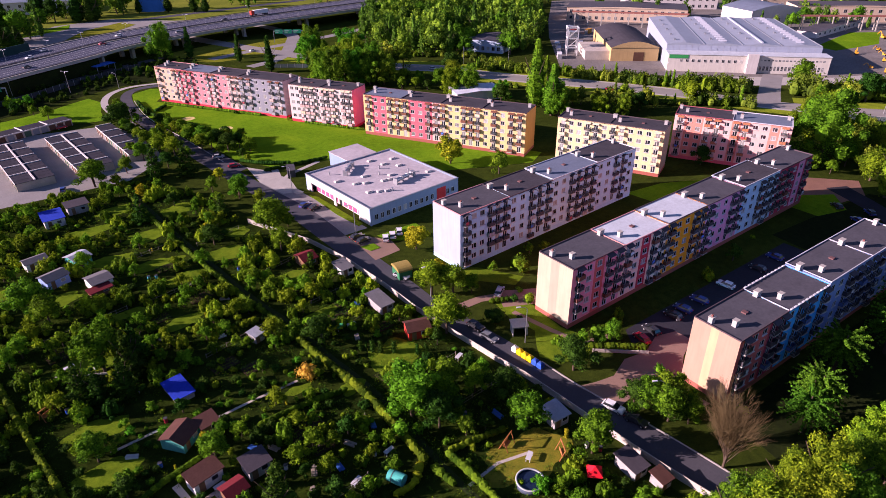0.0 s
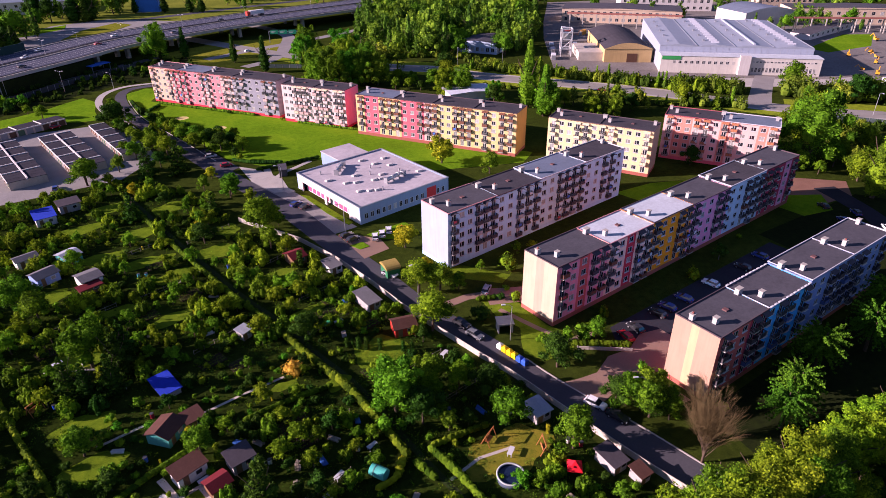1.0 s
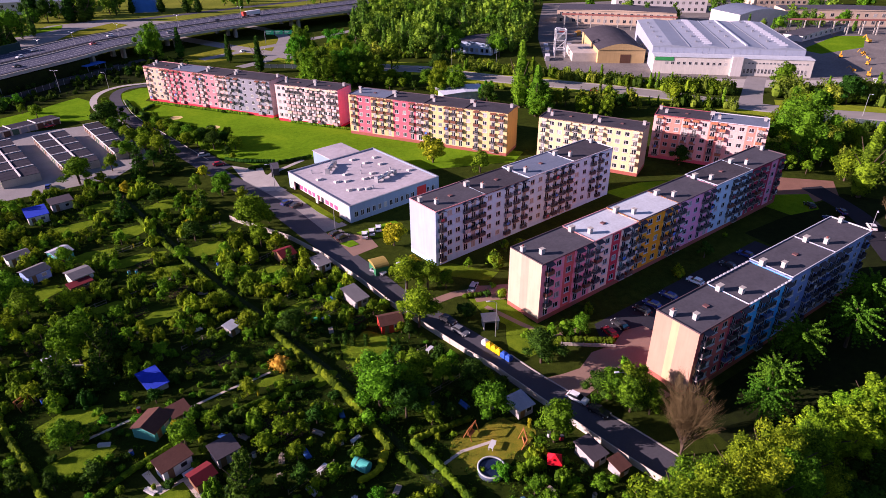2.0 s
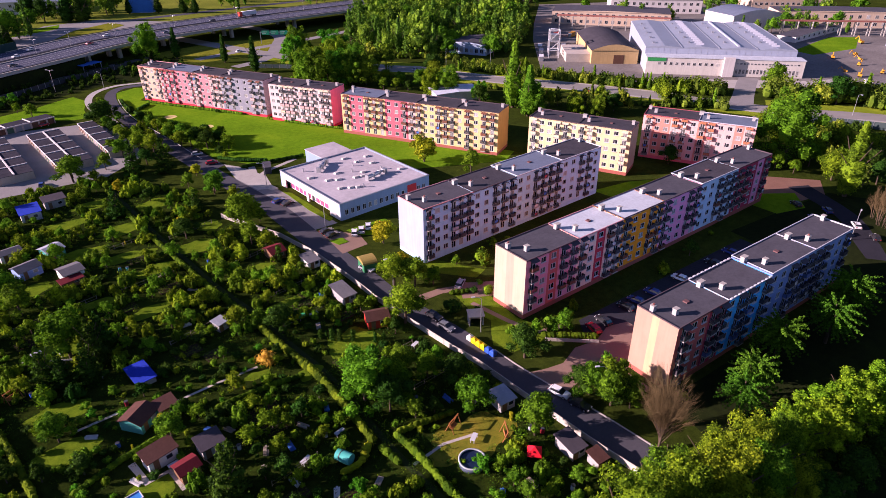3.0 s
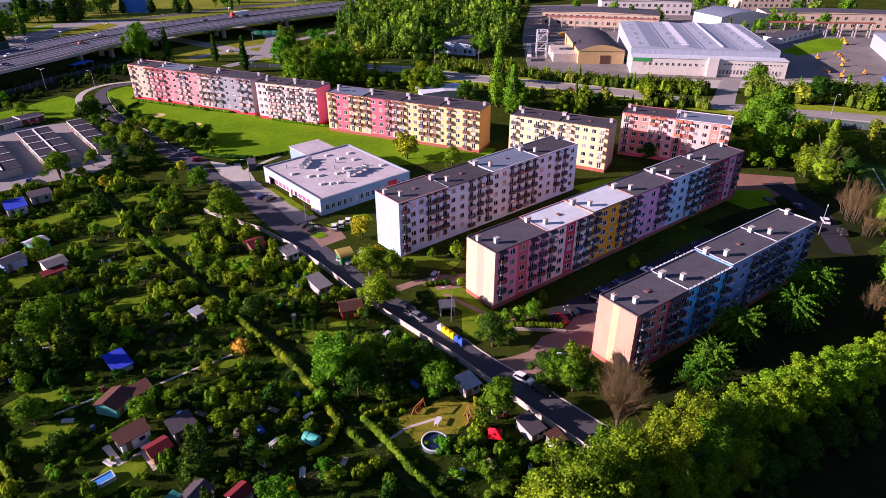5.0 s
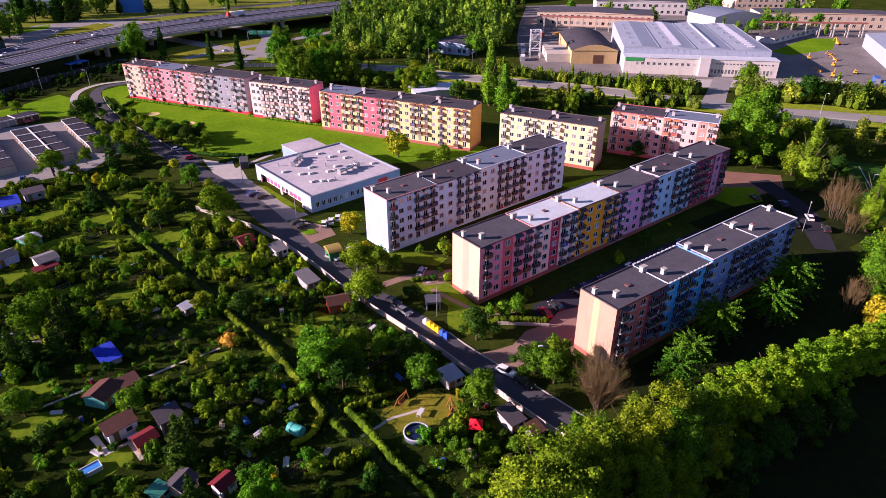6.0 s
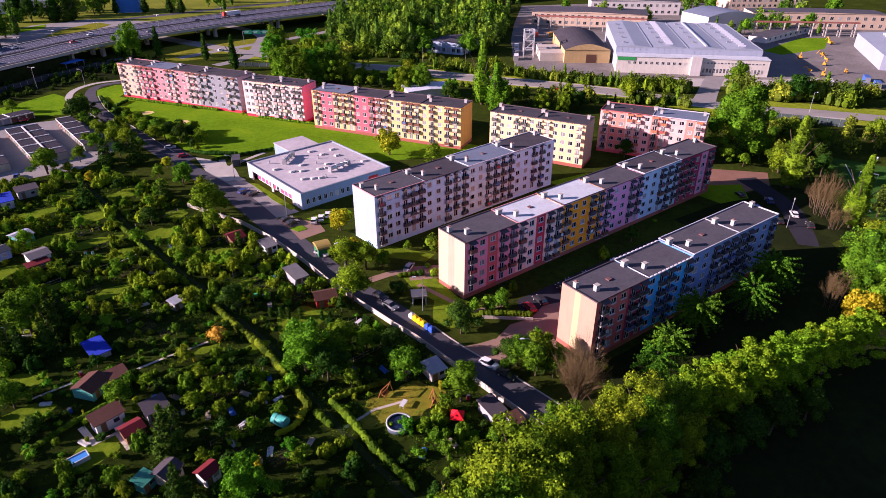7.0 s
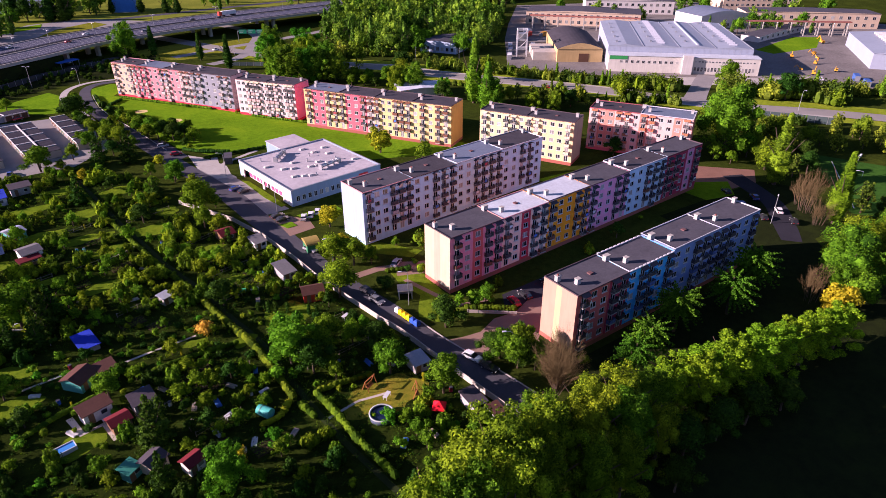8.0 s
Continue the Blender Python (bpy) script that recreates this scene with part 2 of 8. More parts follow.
structure("pavement", polygon("pavement", [(65, 112), (72.5, 112.5), (73.5, 118), (68, 127), (66, 127)], 0.016, PAVING), "paved apron beside the street")
structure("parking_2", polygon("parking_2", [(64, 128), (72.3, 128), (69.0, 160), (66, 176), (60, 176), (62, 150)], 0.008, OLDASPHALT), "asphalt yard in front of the low flat building")
structure("garage_yard", polygon("garage_yard", [(-60, 206), (30, 203), (44, 216), (46, 240), (38, 268), (-60, 290)], 0.006, OLDASPHALT), "paved yard between rows of garages")
structure("pavement_2", polygon("pavement_2", [(76, 78), (92, 70), (100, 69), (99, 73), (86, 79), (79, 84)], 0.017, PAVING), "paved lane beside an apartment block")
structure("pavement_3", polygon("pavement_3", [(176, 72), (194, 76), (206, 62), (196, 56), (176, 60)], 0.006, REDPAVING), "reddish paved square at the end of the blocks")
structure("road_3", ribbon("road_3", smooth_line([(196, 64, 7), (186, 46, 6), (174, 36, 6), (166, 30, 5)]), 6, 0.009, SHADEASPHALT), "asphalt lane round the end of the blocks")
structure("road_4", ribbon("road_4", [(258, 119.5, 16), (264, 122, 10), (280, 130, 9), (300, 140, 9), (313, 146, 9)], 9, 0.019, OLDASPHALT), "asphalt access road to the warehouse")
structure("works_yard", polygon("works_yard", [(246, 224), (262, 190), (296, 150), (345, 112), (352, 74), (380, 60), (560, 120), (560, 330), (420, 400), (345, 330), (300, 285)], 0.002, surface("works_ground", (0.20, 0.18, 0.165), 0.95, 0.5, 0.05, 0.8)), "patchy grey and earthy ground of the works yards")
structure("ground_shade", polygon("ground_shade", [(72, 20), (150, 12), (200, -10), (260, -140), (60, -140), (70, -10)], 0.0, SHADESOIL), "soil behind the tree row, darkened for tree shade")
structure("ground_square", polygon("ground_square", [(148, 29), (172, 27), (188, 26), (204, 44), (198, 56), (176, 58), (152, 60), (150, 44)], 0.0025, SHADESOIL), "soil round the car park, shade put into its colour")
structure("ground_lane", polygon("ground_lane", [(84, 31.5), (148, 28.8), (172, 27), (160, 14), (130, 4), (80, 14)], 0.003, SHADESOIL), "ground between block and tree row, darkened for shade")
structure("grass_bank", polygon("grass_bank", [(84, 372), (112, 352), (150, 352), (172, 392), (140, 408), (100, 396)], 0.003, DRYGRASS), "dry grass bank beside the flyover")
structure("ground_far", polygon("ground_far", [(-200, 400), (30, 432), (150, 470), (300, 470), (420, 420), (700, 520), (700, 900), (-200, 900)], 0.0, FARGRASS), "rough grass beyond the flyover")
structure("lawn_works", polygon("lawn_works", [(395, 165), (455, 172), (470, 160), (430, 145), (392, 152)], 0.01, LAWN), "bright grass patch between works buildings")
structure("hall_yard", polygon("hall_yard", [(255, 180), (275, 174), (330, 124), (345, 118), (352, 112), (330, 108), (275, 150)], 0.006, CONCRETE), "concrete yard in front of the warehouse")

structure("ground_flyover", polygon("ground_flyover", [(-150, 250), (-12, 316), (6, 325), (36, 344), (74, 365), (78, 388), (40, 368), (8, 346), (-60, 306), (-150, 258)], 0.004, SHADESOIL), "scrubby bank beside the flyover, darkened for shade")
structure("grass_island", polygon("grass_island", [(65.5, 120.0), (69.0, 119.5), (69.2, 116.5), (66.5, 116.6)], 0.12, LAWN, 0.15), "small raised grass island in the yard")
structure("grass_island_2", polygon("grass_island_2", [(69.6, 157), (71.2, 154), (72.6, 131), (71.0, 130.2), (69.8, 140)], 0.10, GARDENLAWN, 0.12), "dry grass strip before the low building")
structure("grass_island_3", polygon("grass_island_3", [(72, 122.6), (84, 122.6), (84, 118), (76, 116.2), (73.6, 118)], 0.03, LAWN, 0.05), "grass patch beside the low building")
structure("pavement_4", ribbon("pavement_4", [(70, 183, 2.2), (66.5, 170, 2.4), (68.4, 160, 2.4)], 2, 0.03, CONCRETE), "pale concrete footpath to the low building")
structure("pavement_5", ribbon("pavement_5", [(84.6, 180.5, 1.6), (72, 176, 1.6), (66, 171, 1.6)], 2, 0.026, CONCRETE), "pale concrete footpath across the grass")
structure("pavement_6", ribbon("pavement_6", [(66.5, 84, 2.4), (74, 83.5, 2.2), (84, 79.5, 2.0), (92, 75, 2)], 2, 0.022, PAVING), "paved footpath between blocks")
structure("pavement_7", ribbon("pavement_7", [(76.5, 75.5, 1.2), (78.2, 66, 1.2), (80, 59.5, 1.2), (86, 57.6, 1.2)], 1.2, 0.02, PAVING), "narrow paved footpath round a gable")
structure("pavement_8", ribbon("pavement_8", [p for p in offset_pts(MAIN, -6.2) if 70 < p[1] < 285], 1.8, 0.03, CONCRETE), "pale pavement along the main road")
structure("pavement_9", ribbon("pavement_9", [p for p in offset_pts(MAIN, 6.2) if 150 < p[1] < 300], 1.8, 0.03, CONCRETE), "pale pavement along the main road")
structure("kerb", ribbon("kerb", [p for p in offset_pts(STREET, 2.9) if p[1] < 62], 0.25, 0.12, CONCRETE, 0.14), "pale concrete kerb along the street")
structure("kerb_2", ribbon("kerb_2", [p for p in offset_pts(STREET, 3.1) if 200 < p[1] < 300], 0.25, 0.12, CONCRETE, 0.14), "pale concrete kerb along the street")
structure("parking_strip", polygon("parking_strip", [(55.5, 215.5), (60.8, 214.6), (63.4, 189.6), (57.5, 187)], 0.02, ASPHALT), "asphalt lay-by with parked cars")
structure("school_path", polygon("school_path", [(63.5, 190.5), (67.5, 184), (70.5, 172), (68.4, 161.3), (64, 163), (62, 176)], 0.018, CONCRETE), "pale paved path in front of the low building")
for i, (x, y) in enumerate(((65.1, 257.3), (72.7, 235.0))):
    structure("sand_patch_%d" % (i + 1), polygon("sand_patch_%d" % (i + 1), [(x + 2.6 * math.cos(a * 0.52) * (1 + 0.15 * math.sin(3 * a)), y + 2.6 * math.sin(a * 0.52)) for a in range(12)], 0.02, surface("pale_sand", (0.62, 0.50, 0.20), 0.95)), "pale sandy patch in the lawn")
structure("plaza", polygon("plaza", [(69.8, 51.5), (71.6, 43.5), (76, 44), (79.5, 42.2), (81.2, 35.5), (84.4, 34.6), (84.6, 40.5), (88, 42.5), (92, 45.0), (97.5, 47), (97.5, 50.5), (93, 52), (87.5, 50.2), (82.5, 51.2), (77.2, 49.4), (73.5, 50.2)], 0.016, PAVING), "worn reddish paved forecourt between blocks")

# verges: grass colour raised so that they look sunlit
structure("verge", ribbon("verge", [p for p in offset_pts(MAIN, 10.2) if 160 < p[1] < 345], 9, 0.007, VERGE), "yellow-green grass verge beyond the main road, brightened to look sunlit")
structure("verge_2", ribbon("verge_2", [p for p in offset_pts(MAIN, -9.5) if p[1] < 345], 7, 0.007, VERGE), "yellow-green grass verge before the main road, brightened to look sunlit")
structure("verge_3", ribbon("verge_3", [p for p in offset_pts(MAIN, 10.0) if p[1] < 122], 9, 0.007, VERGE), "yellow-green grass verge beyond the main road, brightened to look sunlit")
# outline follows the sunlit part; the darker ground beyond stands for shade
structure("lawn_garages", polygon("lawn_garages", [(8, 287), (24, 283), (31, 278), (38, 276.5), (39, 291), (42.5, 306), (39, 317), (30, 312), (23, 307), (10, 302), (-8, 298), (-8, 288)], 0.002, LAWN), "grass beside the garages and the slip road, bright where sunlit")
structure("lawn_bend", polygon("lawn_bend", [(56.5, 312), (54.2, 300), (52.6, 280), (53.2, 262), (56.2, 240), (60.2, 240), (57.5, 281), (62.3, 292.5), (74, 311), (66, 317)], 0.004, LAWN), "bright grass between the bend of the street and a block")
# two patches of brighter grass mark where sunlight falls
structure("lawn_gable", polygon("lawn_gable", [(75.6, 80.5), (81.8, 77), (80.4, 65.5), (82.5, 60), (79, 56.6), (72.4, 57.4), (70.4, 61.5), (72.5, 64.5), (75.5, 68), (74.4, 74)], 0.010, GARDENLAWN), "uneven grass beside a gable and the bin shelter, brightened for sunlight")
structure("lawn_yard", polygon("lawn_yard", [(76.5, 98), (82, 94.5), (88, 84.5), (84, 83), (76.5, 92)], 0.010, GARDENLAWN), "narrow grass strip between two blocks, brightened for sunlight")
structure("lawn_block", polygon("lawn_block", [(144, 100), (158, 98), (170, 92), (178, 74), (160, 76), (146, 84)], 0.002, LAWN), "grass between the block ends")
structure("lawn_square", polygon("lawn_square", [(172, 70), (180, 69), (190, 62), (182, 55), (172, 58)], 0.022, LAWN), "grass patch by the paved square")

# ---- apartment blocks ----
FLOORS, PLINTH = 5, 1.1
WIN_W, WIN_H, SILL, BAL_W, BAL_H = 1.5, 1.35, 0.8, 1.4, 2.05
REVEAL = 0.14

COLORS = {"pink": (0.84, 0.31, 0.40), "salmon": (0.68, 0.14, 0.13), "cream": (0.92, 0.62, 0.48), "red": (0.60, 0.05, 0.07), "ochre": (0.95, 0.31, 0.015),
          "lilac": (0.88, 0.33, 0.50), "white": (0.46, 0.66, 0.80), "palegrey": (0.40, 0.62, 0.80), "maroon": (0.52, 0.05, 0.10), "blue": (0.01, 0.46, 0.95), "greyblue": (0.20, 0.31, 0.60),
          "gable_salmon": (0.43, 0.262, 0.185), "gable_yellow": (0.43, 0.365, 0.21), "gable_cream": (0.46, 0.38, 0.27), "gable_peach": (0.43, 0.31, 0.23),
          "peach": (0.74, 0.46, 0.33), "rose": (0.74, 0.24, 0.27), "rosered": (0.70, 0.14, 0.18), "palerose": (0.80, 0.46, 0.42), "blush": (0.82, 0.56, 0.54), "grey": (0.27, 0.27, 0.32), "yellow": (0.80, 0.52, 0.24), "paleyellow": (0.74, 0.54, 0.30),
          # pale block's gable: a bluish shade is mixed into its white paint
          "coral": (0.76, 0.27, 0.21), "hotpink": (0.78, 0.30, 0.36), "brick": (0.36, 0.11, 0.08), "gable_shade_blue": (0.31, 0.37, 0.45), "sidegold": (0.66, 0.34, 0.09)}


def facade(x0, x1, cols, wall, stripes, top, plinth, mats, pad, floor_h):
    """Front wall of one section with real openings. Returns vertices, faces, material indices and the openings."""
    v, f, mi, holes = [], [], [], []

    def idx(c):
        if c not in mats:
            mats.append(c)
        return mats.index(c)

    def quad(a, b, c, d, m):
        k = len(v)
        v.extend((a, b, c, d))
        f.append((k, k + 1, k + 2, k + 3))
        mi.append(m)

    def panel(xa, xb, za, zb, m):
        quad((xa, 0, za), (xb, 0, za), (xb, 0, zb), (xa, 0, zb), m)

    step = (x1 - x0 - pad[0] - pad[1]) / len(cols)
    for i, kind in enumerate(cols):
        l, r = x0 + pad[0] + i * step, x0 + pad[0] + (i + 1) * step
        c = (l + r) / 2
        l, r = (x0 if i == 0 else l), (x1 if i == len(cols) - 1 else r)
        m, pm = idx(stripes.get(i, wall)), idx(plinth)
        w, h, sill = (WIN_W, WIN_H, SILL) if kind == "W" else (BAL_W, BAL_H, 0.12)
        a, b = c - w / 2, c + w / 2
        panel(l, r, 0, PLINTH, pm)
        panel(l, a, PLINTH, top, m)
        panel(b, r, PLINTH, top, m)
        z = PLINTH
        for n in range(FLOORS):
            za = PLINTH + n * floor_h + sill
            zb = za + h
            panel(a, b, z, za, m)
            d = REVEAL
            quad((a, 0, za), (b, 0, za), (b, d, za), (a, d, za), m)
            quad((a, d, zb), (b, d, zb), (b, 0, zb), (a, 0, zb), m)
            quad((a, 0, za), (a, d, za), (a, d, zb), (a, 0, zb), m)
            quad((b, d, za), (b, 0, za), (b, 0, zb), (b, d, zb), m)
            holes.append((kind, i, n, c, za, w, h))
            z = zb
        panel(a, b, z, top, m)
    return v, f, mi, holes


def lattice(name, path, zs, solid, thick, mats, kinds=None):
    """A flat lattice in one piece: cells between the points of a plan path and the heights zs, where solid(i, j) says which are filled."""
    p = [Vector(q) for q in path]
    n = len(p)
    off = []
    for i in range(n):
        d0 = (p[i] - p[i - 1]).normalized() if i else (p[1] - p[0]).normalized()
        d1 = (p[i + 1] - p[i]).normalized() if i < n - 1 else d0
        m = (Vector((-d0.y, d0.x)) + Vector((-d1.y, d1.x)))
        m = m.normalized() / max(0.5, m.normalized().dot(Vector((-d0.y, d0.x))))
        off.append(m * thick)
    v, f, mi, index = [], [], [], {}

    def vid(i, j, side):
        if (i, j, side) not in index:
            index[i, j, side] = len(v)
            q = p[i] + off[i] * side
            v.append((q.x, q.y, zs[j]))
        return index[i, j, side]
    nx, nz = n - 1, len(zs) - 1
    for i in range(nx):
        for j in range(nz):
            if not solid(i, j):
                continue
            k = kinds(i, j) if kinds else 0
            a, b, c, d = ((i, j), (i + 1, j), (i + 1, j + 1), (i, j + 1))
            f.append(tuple(vid(*q, 0) for q in (a, b, c, d)))
            f.append(tuple(vid(*q, 1) for q in (d, c, b, a)))
            mi += [k, k]
            for (q, r), (di, dj) in (((a, b), (0, -1)), ((b, c), (1, 0)), ((c, d), (0, 1)), ((d, a), (-1, 0))):
                e, g = i + di, j + dj
                if not (0 <= e < nx and 0 <= g < nz and solid(e, g)):
                    f.append((vid(*r, 0), vid(*q, 0), vid(*q, 1), vid(*r, 1)))
                    mi.append(k)
    return pydata(name, v, f, mats, mi)


def frame_mesh(name, w, h, bars, t=0.07, deep=0.09):
    """A window frame in one piece: four rails and its mullions (fractions of the width)."""
    xs = [-w / 2, -w / 2 + t]
    for q in bars:
        xs += [-w / 2 + q * w - t * 0.5, -w / 2 + q * w + t * 0.5]
    xs += [w / 2 - t, w / 2]
    return lattice(name, [(x, 0) for x in xs], [0, t, h - t, h], lambda i, j: j != 1 or i % 2 == 0, deep, [WHITEPLASTIC])


WINDOW_ME = frame_mesh("window_frame", WIN_W, WIN_H, (0.4,), 0.105)
DOOR_ME = frame_mesh("balcony_door_frame", BAL_W, BAL_H, (0.45,), 0.115)
PANE_ME = boxes_mesh("pane", [(-WIN_W / 2 + 0.08, WIN_W / 2 - 0.08, 0, 0.03, 0.08, WIN_H - 0.08)], GLASS)
DPANE_ME = boxes_mesh("pane", [(-BAL_W / 2 + 0.08, BAL_W / 2 - 0.08, 0, 0.03, 0.08, BAL_H - 0.08)], GLASS)
SILL_ME = boxes_mesh("sill", [(-WIN_W / 2 - 0.06, WIN_W / 2 + 0.06, -0.12, REVEAL - 0.02, -0.05, 0.0)], WHITEPLASTIC)
BW, BD = 1.95, 0.85
SLAB_ME = boxes_mesh("balcony_slab", [(-BW / 2, BW / 2, -BD, 0.0, -0.17, 0.0)], CONCRETE)


def railing_mesh(mat, solid):
    """A balcony's railing in one piece round three sides: posts, a handrail and bars, or panels with a gap above the slab."""
    w, d = BW / 2 - 0.03, BD - 0.03
    if solid:
        side, front = [0.0, 0.05, d - 0.05], [0.0, 0.05, w - 0.03, w + 0.03, 2 * w - 0.05]
    else:
        side, front = [i * d / 8 for i in range(8)], [i * 2 * w / 22 for i in range(22)]
    path = [(-w, -q) for q in side] + [(-w + q, -d) for q in front] + [(w, -d + q) for q in side] + [(w, 0)]
    n1, n2 = len(side), len(front)

    def post(i):
        return i in (0, n1, n1 + n2, n1 + n2 + n1 - 1) or (solid and i in (n1 + 2, n1 - 1, n1 + n2 - 1)) or (not solid and i % 2 == 0)
    return lattice("railing", path, [0, 0.09, 0.95, 1.02], lambda i, j: j > 0 and (solid or post(i) or j == 2) or (j == 0 and post(i)), 0.035, [mat, DARKMETAL],
                   lambda i, j: 0 if j == 1 and (solid and not post(i)) else 1)


def canopy_mesh(mat):
    """A small sloping roof over a top balcony, on two side brackets."""
    v = [(-BW / 2 - .05, 0, 0.45), (BW / 2 + .05, 0, 0.45), (BW / 2 + .05, -BD - .1, 0.05), (-BW / 2 - .05, -BD - .1, 0.05),
         (-BW / 2 - .05, 0, 0.38), (BW / 2 + .05, 0, 0.38), (BW / 2 + .05, -BD - .1, -0.02), (-BW / 2 - .05, -BD - .1, -0.02)]
    f = [(0, 3, 2, 1), (4, 5, 6, 7), (0, 4, 7, 3), (1, 2, 6, 5), (2, 3, 7, 6), (0, 1, 5, 4)]
    me = pydata("canopy", v, f, mat)
    return me


def vault_mesh(mat):
    """A rounded canopy over a top balcony."""
    v, f, n = [], [], 8
    for i in range(n + 1):
        a = math.pi * i / n
        x, z = -math.cos(a) * (BW / 2 + 0.05), 0.1 + 0.45 * math.sin(a)
        v += [(x, 0, z), (x, -BD - 0.05, z), (x, 0, z - 0.07), (x, -BD - 0.05, z - 0.07)]
    for i in range(n):
        k = 4 * i
        f += [(k, k + 1, k + 5, k + 4), (k + 2, k + 6, k + 7, k + 3), (k + 1, k + 3, k + 7, k + 5)]
    return pydata("canopy", v, f, mat)


RAILMATS = {"dark": surface("rail_dark", (0.07, 0.06, 0.07), 0.6), "brown": surface("rail_brown", (0.20, 0.08, 0.05), 0.7), "orange": surface("rail_orange", (0.46, 0.18, 0.09), 0.7),
            "white": surface("rail_white", (0.62, 0.54, 0.52), 0.6), "blue": surface("rail_blue", (0.10, 0.16, 0.34), 0.6), "grey": surface("rail_grey", (0.32, 0.32, 0.36), 0.6),
            "cream": surface("rail_cream", (0.72, 0.58, 0.40), 0.7), "maroon": surface("rail_maroon", (0.22, 0.04, 0.05), 0.7), "blush": surface("rail_blush", (0.62, 0.40, 0.38), 0.7)}
RAILS = {(k, s): railing_mesh(m, s) for k, m in RAILMATS.items() for s in (True, False)}
CANOPIES = {k: (canopy_mesh(m), vault_mesh(m)) for k, m in RAILMATS.items()}
CHIMNEY_ME = boxes_mesh("chimney", [(-0.46, 0.46, -0.38, 0.38, -0.1, 1.15)], CHIMNEYWHITE)
CHIMNEY2_ME = boxes_mesh("chimney", [(-0.66, 0.66, -0.42, 0.42, -0.1, 1.1)], CHIMNEYWHITE)
CAP_ME = boxes_mesh("chimney_cap", [(-0.54, 0.54, -0.46, 0.46, 1.15, 1.25)], CONCRETE)
CAP2_ME = boxes_mesh("chimney_cap", [(-0.74, 0.74, -0.5, 0.5, 1.1, 1.2)], CONCRETE)
POT_ME = boxes_mesh("vent_pipe", [(-0.16, 0.16, -0.16, 0.16, 1.25, 1.55)], surface("terracotta_pipe", (0.22, 0.08, 0.07)))
DISH_ME = pydata("satellite_dish", [(0, 0.0, 0)] + [(r * math.cos(a * 0.6283), -d, r * math.sin(a * 0.6283)) for r, d in ((0.25, 0.03), (0.44, 0.12)) for a in range(10)],
                 [(0, 1 + (i + 1) % 10, 1 + i) for i in range(10)] + [(1 + i, 1 + (i + 1) % 10, 11 + (i + 1) % 10, 11 + i) for i in range(10)], WHITEPLASTIC)
WASH_ME = [boxes_mesh("washing", [(-0.5, 0.0, -0.03, 0.0, 0.0, 0.72), (0.02, 0.42, -0.035, -0.005, 0.12, 0.72)], surface("cloth_" + n, c, 0.9)) for n, c in (("white", (0.7, 0.7, 0.72)), ("blue", (0.08, 0.2, 0.6)), ("red", (0.5, 0.1, 0.12)))]
COPING_ME = boxes_mesh("coping_block", [(-0.35, 0.35, -0.06, 0.28, 0, 0.1)], WHITEPLASTIC)
HATCH_ME = boxes_mesh("roof_hatch", [(-0.45, 0.45, -0.45, 0.45, 0, 0.25)], surface("hatch_rust", (0.16, 0.08, 0.08)))


